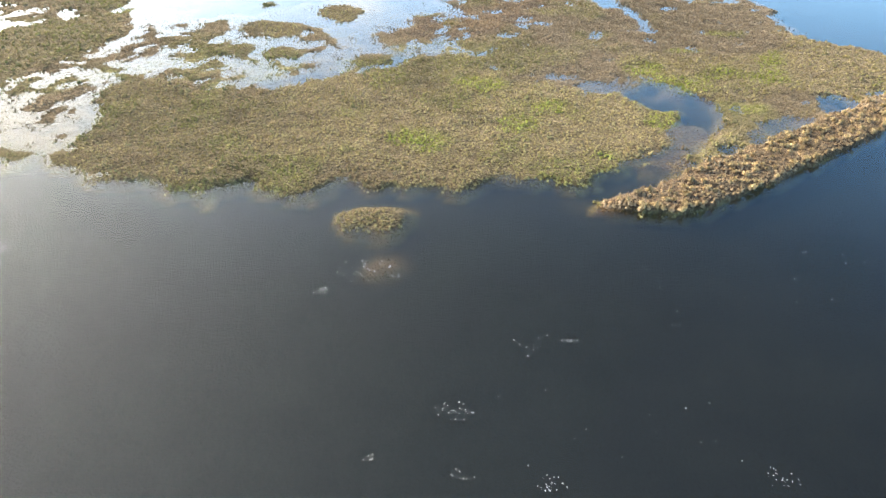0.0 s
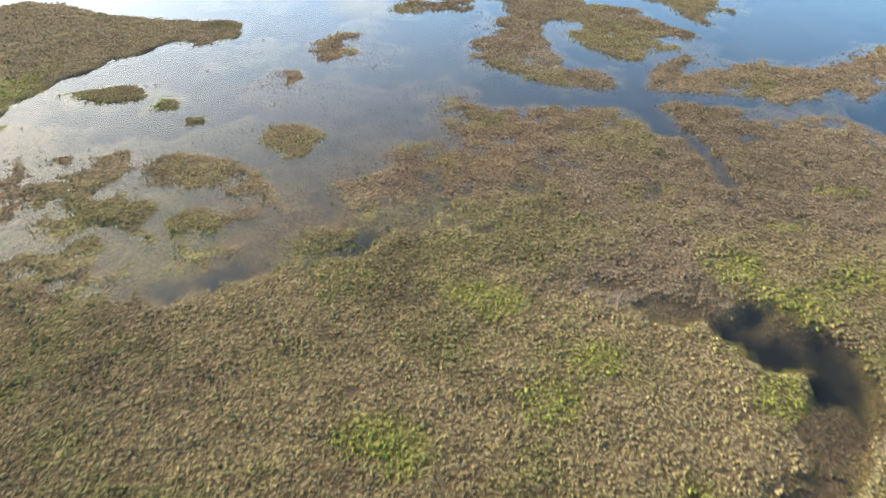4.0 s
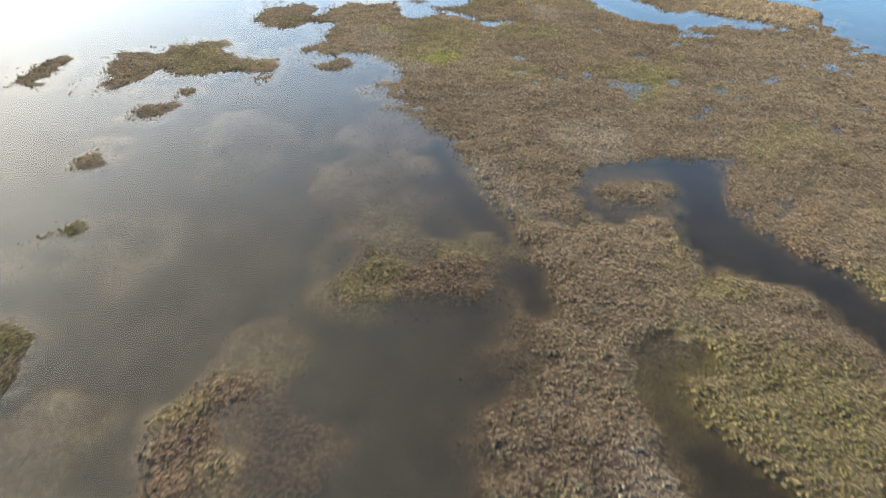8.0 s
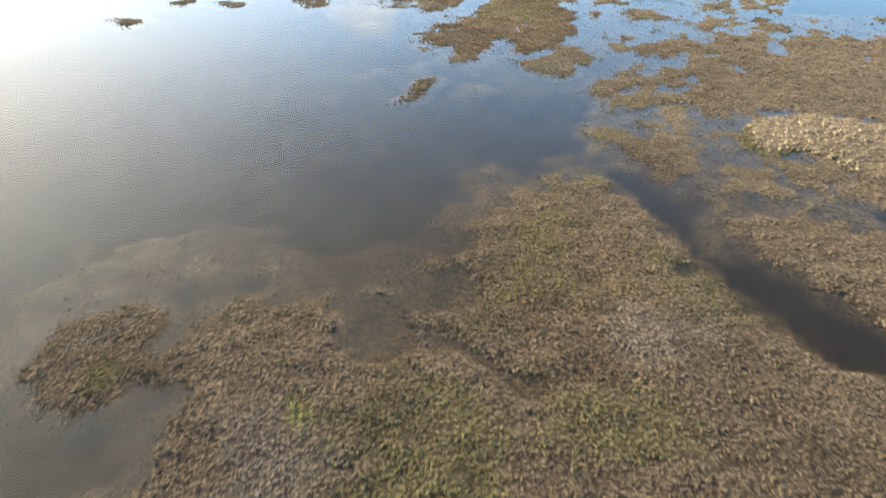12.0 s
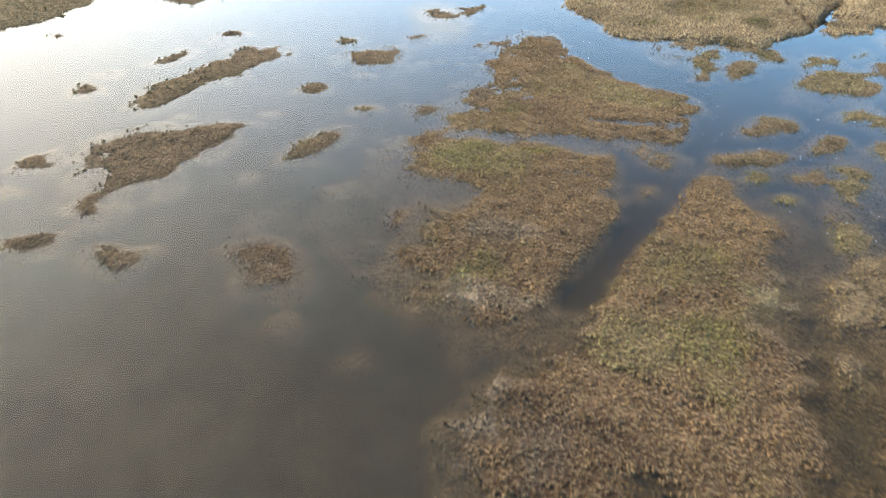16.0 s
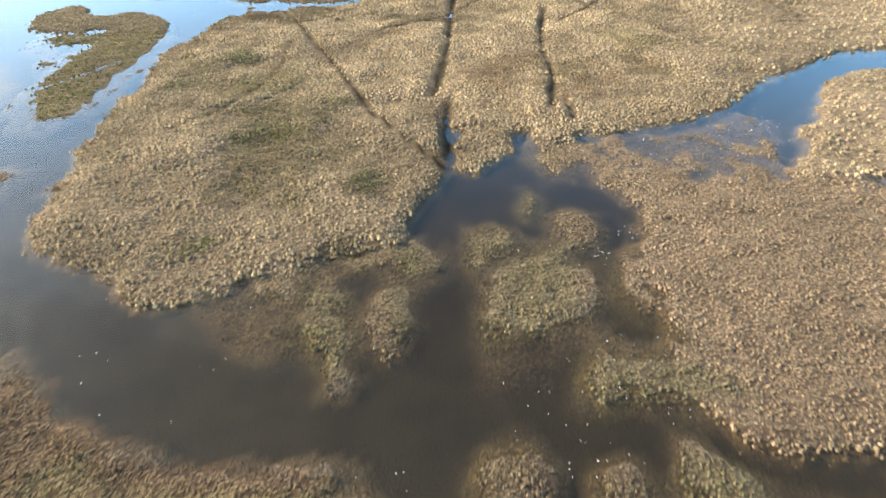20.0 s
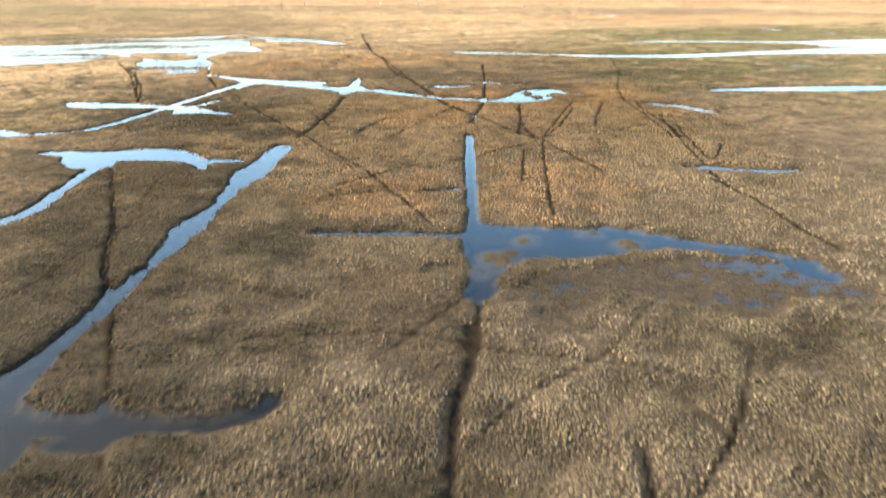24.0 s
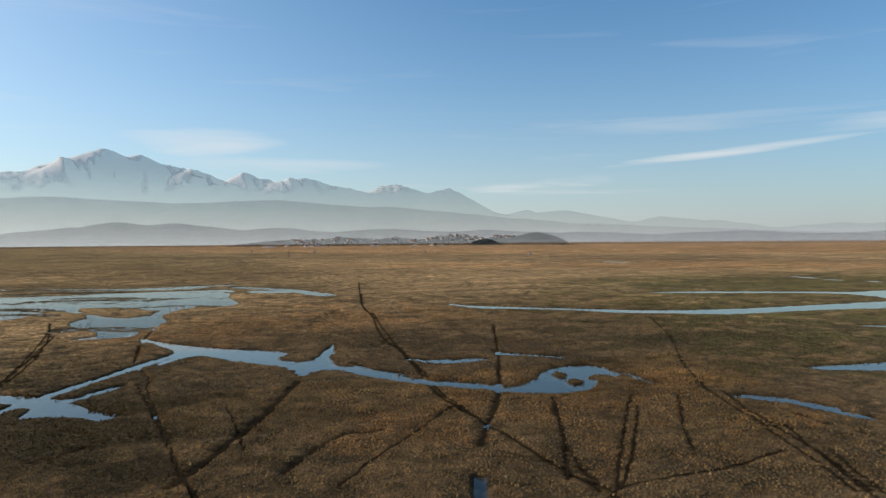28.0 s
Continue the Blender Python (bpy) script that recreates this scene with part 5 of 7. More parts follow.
shore("marsh", (-2.5, 245.5), (0.2, 247.0), (3.2, 246.6), (3.2, 245.1), (1.0, 242.8), (-3.1, 243.9))
shore("islet", (-4.4, 250.3), (-2.3, 250.7), (-1.4, 247.9), (-2.3, 246.2), (-4.8, 246.1), (-5.2, 248.1))
channel("olive", 2.4, (-5.5, 251.5), (-5.0, 248.8), (-5.9, 245.4))
shore("channel", (-23.7, 259.2), (-19.2, 257.0), (-16.2, 257.2), (-16.4, 254.4), (-18.8, 248.1), (-20.2, 248.5), (-20.8, 253.1), (-21.3, 256.7))
shore("weedpool", (-28.5, 258.1), (-24.4, 258.9), (-21.9, 257.3), (-24.1, 256.5), (-26.6, 257.2))
channel("ditch", 0.6, (-23.7, 263.4), (-20.6, 263.7), (-17.4, 264.1))
mound("greenm", -15.4, 269.9, 1.1, 0.9, -15)
mound("lime", -4.6, 268.9, 0.8, 0.6, -15)
mound("green", -4.1, 258.2, 1.0, 0.9, -15)
mound("green", -27.4, 255.5, 1.0, 0.9, -15)
mound("green", -31.7, 263.4, 1.6, 1.4, 90)
shore("reed", (-30.6, 300.4), (-30.3, 305.5), (-27.4, 310.9), (-23.1, 325.1), (-16.6, 339.3), (-11.1, 347.6), (-7.1, 351.9), (20.5, 340.0), (15.3, 325.6), (10.0, 314.8), (6.8, 305.6), (3.2, 298.5), (-0.4, 294.0), (-3.1, 289.8), (-5.5, 288.8), (-8.4, 292.0), (-11.7, 290.6), (-15.4, 290.3), (-19.3, 287.8), (-22.5, 288.4), (-23.6, 290.4), (-26.3, 295.8), (-28.8, 298.2))
shore("reed", (24.4, 338.3), (68.0, 319.4), (63.0, 307.5), (51.0, 303.4), (42.5, 304.9), (33.7, 297.4), (20.4, 298.3), (17.2, 299.7), (12.7, 293.2), (11.2, 293.8), (13.5, 299.7), (14.0, 302.6), (11.7, 302.0), (9.3, 298.6), (5.7, 296.2), (4.2, 298.1), (8.8, 306.4), (17.4, 324.7))
shore("reed", (52.0, 300.8), (58.9, 301.1), (60.7, 297.1), (40.3, 280.2), (29.2, 284.9), (36.2, 290.0), (44.7, 296.2))
shore("pinkr", (14.7, 292.4), (18.0, 291.6), (19.7, 290.3), (23.9, 289.7), (29.2, 284.9), (32.2, 283.7), (41.3, 281.1), (16.2, 260.3), (13.6, 262.9), (7.4, 263.4), (6.1, 264.5), (5.8, 267.3), (4.4, 269.6), (6.1, 272.7), (9.7, 277.2), (10.8, 280.2), (14.3, 284.5))
shore("peat", (12.5, 291.8), (17.5, 298.0), (20.3, 298.0), (27.7, 296.4), (34.5, 297.4), (37.7, 297.4), (35.6, 291.8), (29.0, 285.0), (26.8, 289.2), (21.0, 290.3), (18.2, 292.8))
shore("lake", (38.2, 300.8), (45.5, 299.6), (56.1, 305.6), (67.8, 303.0), (63.3, 299.2), (53.9, 302.6), (45.4, 297.7), (40.0, 294.7), (36.0, 296.4))
shore("wet", (-19.4, 287.5), (-15.5, 289.9), (-11.8, 290.1), (-8.5, 291.6), (-5.6, 288.4), (-7.0, 285.9), (-8.5, 285.3), (-10.5, 281.8), (-12.0, 278.4), (-13.6, 279.7), (-17.0, 282.4), (-18.9, 285.4))
shore("marsh", (-9.6, 279.4), (-7.9, 283.0), (-5.2, 281.9), (-6.5, 278.0), (-8.1, 277.7))
shore("marsh", (-6.2, 286.8), (-3.0, 287.3), (-4.0, 284.2), (-5.9, 285.0))
shore("islet", (-0.6, 284.9), (1.9, 289.2), (4.2, 288.2), (3.6, 286.0), (0.1, 284.2))
shore("marsh", (7.7, 286.2), (9.2, 287.7), (10.5, 287.1), (9.1, 284.1), (7.4, 284.2))
shore("islet", (2.4, 283.7), (5.7, 285.1), (7.0, 282.6), (4.0, 277.2), (0.9, 276.3), (-2.4, 277.0), (-3.2, 278.1), (-0.5, 279.9))
mound("marsh", 6.0, 279.6, 1.9, 0.7, 59)
shore("marsh", (8.9, 280.5), (10.8, 281.0), (10.1, 277.0), (7.7, 277.2))
shore("weed", (-5.6, 273.8), (-3.6, 276.2), (0.7, 275.0), (1.2, 272.2), (-0.3, 270.4), (-4.3, 272.1))
mound("islet", 2.1, 271.5, 2.0, 1.2, 58)
shore("marsh", (-7.8, 268.3), (-6.0, 269.5), (-3.6, 267.5), (-4.1, 265.8), (-6.9, 265.4), (-7.9, 267.4))
shore("marsh", (-9.7, 264.7), (-8.5, 265.9), (-7.0, 265.3), (-8.2, 263.6))
shore("marsh", (-3.2, 264.6), (-1.6, 266.2), (0.6, 266.0), (-1.8, 261.8), (-2.8, 261.4), (-3.4, 263.3))
shore("islet", (2.3, 264.1), (3.6, 264.5), (5.5, 263.2), (4.9, 262.1), (2.7, 262.8))
shore("marsh", (-9.3, 260.8), (-7.4, 261.8), (-5.5, 261.0), (-6.4, 259.6))
shore("wet", (2.2, 259.8), (5.1, 260.9), (7.4, 259.0), (13.1, 257.7), (8.0, 253.5), (3.2, 255.6))
mound("islet", -0.9, 258.7, 1.7, 1.4, -23)
channel("channel", 1.5, (9.7, 277.2), (5.6, 271.6), (5.1, 267.0), (6.4, 262.8), (14.2, 258.6))
channel("channel", 1.2, (-4.5, 283.6), (-6.9, 284.8), (-9.1, 286.4))
channel("channel", 1.0, (-8.7, 284.9), (-10.5, 278.4))
mound("lime", 6.3, 273.7, 0.8, 0.4, 55)
mound("green", -4.5, 268.9, 0.7, 0.6, 62)
mound("green", -1.8, 265.3, 1.1, 0.5, 58)
mound("greenm", -31.5, 279.5, 0.7, 0.6, -23)
shore("green", (-22.9, 294.4), (-17.9, 298.1), (-15.3, 296.0), (-17.7, 293.1))
shore("dusk", (-11.7, 290.6), (-7.5, 291.7), (-4.6, 288.5), (-9.0, 286.7), (-12.3, 288.1))
shore("reed", (-28.7, 296.9), (-29.7, 306.9), (-27.6, 311.2), (-24.8, 317.1), (-21.4, 327.1), (-14.8, 341.4), (-9.8, 350.5), (11.0, 346.7), (23.7, 346.8), (10.7, 314.9), (5.6, 304.2), (3.3, 296.8), (0.1, 293.6), (-1.6, 291.4), (-3.7, 291.5), (-6.8, 292.1), (-9.0, 291.7), (-11.0, 289.5), (-13.7, 288.9), (-16.0, 289.8), (-17.8, 288.0), (-20.1, 287.5), (-22.3, 288.4), (-24.1, 290.6), (-26.6, 294.9))
shore("wet", (-19.0, 285.2), (-17.6, 287.4), (-15.7, 289.2), (-13.5, 288.0), (-10.8, 288.8), (-8.7, 291.0), (-7.3, 289.1), (-4.4, 288.5), (-2.8, 287.8), (-4.3, 284.4), (-5.4, 285.4), (-8.6, 287.3), (-12.2, 287.2), (-13.2, 284.1), (-14.1, 281.0), (-16.5, 281.2))
shore("islet", (-12.4, 286.2), (-10.9, 286.6), (-9.6, 285.0), (-11.1, 279.3), (-12.4, 277.6), (-13.1, 279.8))
shore("marsh", (-8.8, 281.8), (-8.1, 283.9), (-6.5, 283.3), (-5.1, 281.7), (-6.5, 279.1), (-8.0, 278.0), (-9.3, 279.0))
shore("channel", (-8.0, 274.3), (-4.5, 283.9), (-1.8, 290.0), (0.8, 294.1), (3.5, 296.1), (6.0, 295.2), (10.1, 297.2), (11.4, 294.7), (11.9, 292.9), (14.6, 293.9), (13.8, 291.1), (15.7, 287.8), (14.3, 284.0), (12.4, 285.4), (11.4, 289.6), (7.9, 289.5), (4.2, 286.2), (0.1, 283.7), (-1.2, 283.6), (-2.5, 279.1), (-5.8, 273.3))
shore("islet", (-0.5, 285.6), (1.2, 288.8), (3.4, 288.9), (4.4, 287.4), (3.9, 285.6), (0.2, 283.9))
shore("islet", (5.7, 289.7), (8.2, 292.6), (9.0, 290.6), (6.1, 288.1))
mound("marsh", 9.1, 286.5, 1.8, 1.4, 58)
shore("islet", (1.5, 282.5), (3.1, 284.1), (6.4, 285.3), (5.6, 282.5), (3.9, 280.4), (0.9, 280.6))
mound("marsh", 6.2, 279.5, 1.9, 0.8, 57)
shore("islet", (0.3, 280.9), (4.2, 280.9), (5.5, 279.8), (4.3, 277.2), (0.8, 277.8), (-0.8, 278.9))
shore("marsh", (12.3, 298.2), (15.1, 299.1), (16.3, 296.5), (14.4, 294.4), (11.6, 293.3), (11.8, 295.5))
shore("peat", (16.3, 296.5), (21.1, 297.7), (24.8, 296.1), (31.7, 293.2), (33.5, 289.2), (28.6, 284.8), (26.9, 288.2), (22.7, 289.9), (19.6, 293.1), (16.1, 293.7))
shore("lake", (36.1, 298.5), (45.6, 301.5), (55.7, 305.5), (61.1, 305.0), (57.6, 302.1), (52.4, 302.6), (43.5, 296.7), (39.7, 295.1), (44.5, 300.5), (36.2, 297.2))
shore("pinkr", (15.2, 293.1), (19.1, 292.4), (22.5, 289.6), (26.6, 287.8), (28.5, 284.5), (33.9, 282.6), (16.2, 267.9), (11.0, 273.5), (8.5, 275.5), (8.7, 279.5), (9.6, 281.4), (13.8, 282.1), (16.4, 286.7), (15.0, 290.5))
channel("olive", 1.2, (9.3, 281.6), (7.5, 277.9), (7.4, 275.0), (8.7, 272.7))
shore("weed", (-2.8, 278.4), (0.5, 277.9), (3.1, 275.9), (2.4, 273.3), (-1.1, 272.1), (-3.9, 274.0))
shore("islet", (0.1, 270.9), (2.5, 272.4), (6.0, 272.2), (8.2, 270.5), (9.4, 267.8), (8.4, 267.4))
shore("sage", (-21.7, 304.4), (-17.2, 309.7), (-11.3, 311.4), (-5.7, 309.0), (-4.4, 302.3), (-13.1, 299.2), (-18.4, 293.2), (-21.2, 294.3))
shore("dusk", (-7.3, 298.3), (-3.2, 300.0), (-0.4, 297.1), (-4.6, 295.6))
shore("sage", (-24.8, 314.9), (-17.8, 333.4), (-15.7, 329.2), (-20.6, 315.3), (-24.3, 311.7))
mound("lime", -17.9, 294.8, 1.2, 1.2, 85)
mound("green2", -10.8, 311.2, 3.2, 3.0, 81)
mound("green2", -3.5, 299.2, 1.8, 1.6, -23)
channel("ditch", 1.1, (8.7, 311.0), (5.8, 304.6), (3.1, 296.3))
channel("ditch", 0.8, (20.4, 306.8), (18.8, 302.3))
channel("track", 0.9, (0.3, 311.9), (1.5, 305.3), (3.2, 297.6))
channel("track", 0.35, (44.6, 321.3), (47.0, 313.9), (48.9, 304.0))
channel("track", 0.35, (71.2, 331.0), (66.6, 318.9), (62.5, 306.3))
channel("track", 0.35, (68.5, 332.1), (64.3, 318.7), (60.1, 306.4))
channel("track", 0.3, (34.5, 330.3), (47.7, 338.1))
shore("greenm", (-31.4, 324.6), (-32.2, 333.1), (-29.5, 340.1), (-25.6, 346.0), (-31.8, 346.7), (-31.0, 352.6), (-24.4, 349.7), (-18.4, 349.4), (-17.3, 344.5), (-22.4, 335.4), (-26.7, 327.9), (-29.3, 322.5))
shore("meadow", (-34.3, 354.0), (-35.0, 361.3), (-31.1, 364.8), (-26.8, 362.9), (-25.9, 357.4), (-19.5, 359.8), (-14.9, 350.2), (-18.4, 348.3), (-25.7, 350.3), (-30.2, 351.2))
shore("reed", (-13.2, 344.9), (-9.9, 350.0), (-1.1, 349.2), (2.3, 350.4), (10.2, 349.7), (10.6, 345.5), (4.0, 344.5), (0.3, 341.4), (-7.0, 340.1))
channel("channel", 2.6, (-12.5, 266.4), (-15.3, 254.9), (-18.1, 247.8), (-20.7, 241.6), (-23.1, 235.1))
channel("channel", 2.6, (-0.6, 292.6), (-4.7, 283.1), (-7.9, 275.5), (-10.6, 268.6), (-12.4, 262.9), (-14.7, 256.8), (-16.8, 252.4), (-18.7, 248.1))
channel("islet", 1.0, (-5.9, 284.6), (-7.9, 279.5))
mound("marsh", -16.9, 256.2, 1.0, 0.9, 73)
mound("marsh", -18.2, 251.2, 0.9, 0.5, 73)
channel("channel", 2.4, (2.8, 295.7), (0.0, 290.7), (-2.6, 284.3), (-4.6, 279.1), (-7.0, 273.8))
mound("islet", -4.4, 286.7, 1.6, 1.2, 70)
shore("lake", (-17.4, 364.0), (-13.4, 364.6), (-7.0, 361.1), (-6.3, 357.8), (-2.1, 354.2), (-1.6, 352.4), (-5.1, 353.7), (-6.7, 352.1), (-10.4, 350.4), (-12.8, 346.6), (-15.5, 344.5))
shore("channel", (-6.7, 352.1), (-2.1, 353.6), (-0.3, 356.4), (0.4, 353.1), (6.5, 351.1), (11.5, 351.2), (9.9, 349.0), (6.2, 349.3), (0.3, 351.6), (-1.0, 349.3), (-4.3, 350.8))
shore("reed", (-7.3, 358.5), (-6.4, 363.0), (-1.8, 365.6), (-1.6, 360.8), (-2.9, 357.9), (-5.0, 357.5))
channel("ditch", 1.25, (30.3, 356.3), (27.3, 349.4), (23.3, 344.2), (18.0, 332.5), (14.9, 325.8), (12.1, 320.6), (8.9, 314.5), (7.7, 312.9))
channel("ditch", 0.9, (33.6, 334.8), (29.0, 327.6), (24.7, 319.4), (23.7, 315.5), (21.1, 310.5), (18.0, 305.5))
channel("track", 0.9, (-1.0, 370.3), (-1.1, 357.7), (-0.6, 346.5), (-0.1, 338.6), (0.3, 327.5), (0.5, 320.3), (0.6, 312.9))
channel("track", 0.8, (-2.6, 415), (-1.9, 395.5), (-2.7, 385.6), (-1.1, 374.1), (-1.1, 365.2))
channel("track", 0.3, (13.0, 348.1), (20.5, 353.2), (32.5, 360.9))
channel("track", 0.45, (51.9, 343.1), (46.0, 338.2), (39.9, 333.1), (32.4, 329.0))
channel("track", 0.3, (40.4, 343.2), (40.3, 338.2), (40.0, 333.1))
channel("track", 0.3, (40.0, 333.1), (43.5, 326.1), (44.4, 314.4))
channel("track", 0.35, (-13.1, 345.6), (-7.2, 342.4), (-2.9, 342.5), (4.6, 343.2), (9.7, 345.9))
mound("green2", -9.2, 332.7, 4.5, 2.3, 91)
mound("green2", -10.1, 325.2, 4.0, 3.0, 92)
mound("sage", -2.8, 329.9, 3.7, 3.1, 85)
mound("green", -4.4, 333.6, 1.2, 0.8, -24)
mound("rust", 22.4, 321.6, 7.8, 4.4, 58)
mound("rust", 11.0, 334.3, 5.4, 4.9, -24)
mound("rust", 24.7, 306.7, 8.0, 5.4, -23)
mound("sage", 25.0, 313.2, 4.1, 3.8, 51)
mound("green2", 33.0, 309.7, 3.1, 2.2, -23)
mound("rust", 15.2, 311.6, 4.0, 2.8, 60)
mound("sage", 39.3, 317.1, 4.9, 4.5, -24)
shore("lake", (-8.8, 360.8), (-9.1, 362.7), (-7.0, 365.7), (-4.4, 371.4), (-2.1, 375.8), (-0.1, 381.2), (3.5, 388.9), (6.7, 400), (11.9, 408), (16.2, 424), (21.0, 431), (27.9, 447), (30.6, 443), (21.7, 422), (17.1, 416), (11.4, 402), (7.8, 393.7), (3.5, 385.0), (-1.0, 375.4), (-4.2, 368.9), (-6.9, 364.6), (-7.2, 361.0))
shore("rustm", (34.6, 360.1), (41.3, 365.1), (53.7, 364.3), (64.8, 362.4), (73.6, 354.7), (73.9, 346.2), (70.7, 343.9), (62.5, 348.1), (56.0, 345.6), (52.9, 353.7), (47.5, 356.0), (39.4, 353.9), (36.8, 353.8), (37.7, 358.7))
shore("wet", (13.5, 393.6), (20.1, 397.2), (26.8, 391.6), (41.4, 384.0), (37.9, 376.1), (24.4, 382.0), (17.9, 384.8), (14.0, 386.5))
shore("channel", (42.5, 383.5), (44.9, 386.4), (45.6, 383.5), (50.9, 379.1), (61.4, 374.6), (65.3, 368.0), (72.4, 361.9), (74.8, 355.7), (72.2, 350.0), (70.1, 353.3), (71.7, 357.9), (65.2, 362.9), (59.4, 366.2), (53.8, 366.6), (48.5, 368.3), (44.0, 369.8), (39.6, 366.7), (35.5, 361.9), (33.2, 360.7), (33.6, 363.5), (38.5, 373.8), (39.7, 378.7))
channel("channel", 1.5, (43.5, 383.1), (51.4, 401), (68.7, 439))
channel("channel", 1.3, (23.0, 388.5), (32.6, 384.3), (40.4, 380.0))
shore("channel", (-7.0, 356.7), (-1.5, 354.2), (0.4, 354.2), (3.6, 352.4), (8.4, 350.8), (11.1, 352.3), (12.2, 351.8), (10.8, 350.0), (7.4, 349.7), (3.5, 350.2), (0.1, 351.3), (-2.2, 353.0), (-5.5, 353.1), (-7.5, 352.6), (-8.2, 357.3))
channel("weedpool", 0.9, (29.9, 404), (37.2, 403), (42.1, 401), (48.8, 400))
mound("marsh", 40.9, 370.4, 2.1, 1.5, 63)
mound("marsh", 46.8, 375.6, 1.1, 0.9, 61)
mound("marsh", 58.2, 369.1, 1.9, 1.3, 53)
mound("marsh", 56.4, 374.5, 1.3, 1.1, -23)
mound("marsh", 39.1, 361.7, 1.2, 1.0, 61)
mound("marsh", 44.7, 367.2, 1.7, 1.4, -23)
mound("marsh", 45.8, 364.0, 1.6, 1.3, 58)
mound("marsh", 33.3, 370.6, 2.6, 2.3, -23)
shore("lake", (90.5, 397.1), (97.8, 396.6), (102.7, 390.9), (110.9, 387.3), (103.8, 386.9), (96.6, 392.7))
channel("track", 0.5, (-1.3, 371.9), (-1.0, 362.5), (-1.0, 353.6), (-0.9, 348.0))
channel("track", 0.6, (-3.7, 443), (-1.8, 402), (-2.7, 392.7), (-2.3, 384.7), (-1.4, 379.3))
channel("track", 0.3, (33.1, 455), (36.7, 414), (38.4, 386.8))
channel("track", 0.3, (23.8, 403), (39.1, 409), (55.4, 416))
channel("track", 0.35, (22.9, 356.1), (27.3, 359.0), (33.0, 362.9))
channel("track", 0.35, (38.4, 352.4), (39.8, 344.1), (40.9, 333.9))
channel("track", 0.4, (51.3, 342.2), (45.2, 337.2), (40.9, 333.9), (35.0, 330.4))
channel("track", 0.3, (40.9, 333.9), (45.0, 325.5))
shore("dusk", (22.2, 409), (36.0, 412), (48.6, 402), (41.4, 384.0), (26.9, 380.9), (16.6, 385.4), (13.8, 396.0))

# the far plain, from the level view
shore("lake", (-238.2, 848), (-51.4, 786), (-24.8, 784), (32.6, 791), (71.0, 791), (60.5, 738), (63.8, 682), (39.7, 683), (28.5, 652), (32.7, 630), (23.1, 609), (23.0, 591), (1.3, 593), (14.5, 600), (-3.0, 638), (5.0, 659), (-12.5, 695), (-25.5, 655), (-132.8, 660))
shore("lake", (-53.0, 854), (0.1, 827), (63.6, 828), (42.1, 796), (-23.0, 814))
shore("lake", (72.8, 775), (101.7, 770), (100.2, 743), (76.5, 750))
shore("reed", (-9.0, 701), (16.1, 697), (30.6, 660), (12.8, 647))
channel("mudflat", 13, (-55.0, 803), (-30.3, 804), (2.6, 792))
channel("mudflat", 13, (-29.3, 746), (-2.0, 746), (22.3, 728))
channel("wet", 13, (-66.1, 745), (-27.6, 736), (-10.7, 734), (12.8, 716))
channel("mudflat", 13, (-52.7, 709), (-32.0, 709), (-14.4, 693))
channel("wet", 13, (27.4, 732), (49.1, 736), (70.4, 721))
channel("mudflat", 13, (-82.7, 854), (-38.0, 836), (4.0, 815))
channel("reed", 9, (0.4, 674), (12.8, 678), (23.9, 672))
channel("mudflat", 13, (1.1, 619), (9.5, 620), (20.4, 612))
channel("lake", 12, (72.4, 806), (100.9, 766), (109.9, 721))
channel("lake", 12, (42.7, 827), (67.5, 832))
channel("lake", 1.4, (153.7, 695), (161.8, 684))
channel("lake", 1.4, (66.2, 681), (94.2, 654))
shore("lake", (22.2, 591), (38.6, 564), (54.1, 551), (63.3, 543), (56.4, 535), (63.3, 527), (66.9, 531), (78.2, 557), (68.7, 526), (70.5, 515), (62.8, 516), (59.3, 509), (59.6, 521), (48.3, 536), (38.9, 551), (28.1, 534), (36.2, 554), (28.2, 576))
channel("lake", 2.5, (113.6, 519), (123.2, 508))
shore("lake", (-20.4, 532), (2.2, 517), (16.1, 506), (20.1, 514), (26.9, 519), (17.8, 507), (14.8, 502), (26.8, 487), (15.8, 494), (8.2, 495), (10.4, 501), (3.7, 509), (-14.9, 515))
shore("lake", (157.0, 702), (150.7, 649), (191.2, 612), (217.6, 589), (252.0, 578), (288.9, 576), (340.7, 574), (458, 559), (375.7, 521), (307.0, 551), (267.6, 558), (233.0, 559), (212.5, 573), (196.8, 581), (183.7, 601), (143.4, 625))
shore("lake", (248.1, 668), (296.1, 662), (350.2, 634), (373.2, 618), (406, 619), (530, 591), (428, 545), (347.8, 571), (356.6, 605), (334.5, 621), (282.8, 647))
channel("lake", 5.0, (468, 735), (456, 701), (461, 657), (513, 611))
shore("lake", (164.1, 475), (176.4, 473), (189.5, 471), (233.9, 456), (215.7, 447), (170.3, 469))
channel("lake", 3.5, (132.5, 459), (137.2, 453), (138.6, 447))
channel("lake", 4.0, (247.2, 518), (257.4, 511))
channel("lake", 6.0, (537, 1078), (542, 1028))
mound("scorch", 705, 1153, 153.8, 138.9, -5)
mound("scorch", 27.6, 1617, 247.8, 65.5, -38)
mound("scorch", 402, 1831, 229.7, 110.9, -49)
mound("dusk", -19.6, 861, 82.8, 34.4, -36)
mound("dusk", 96.2, 780, 58.7, 35.5, -39)
mound("dusk", 150.8, 530, 20.5, 15.4, -9)
mound("dusk", 191.1, 512, 22.2, 12.7, -12)
mound("rust", 117.7, 525, 28.1, 22.7, 56)
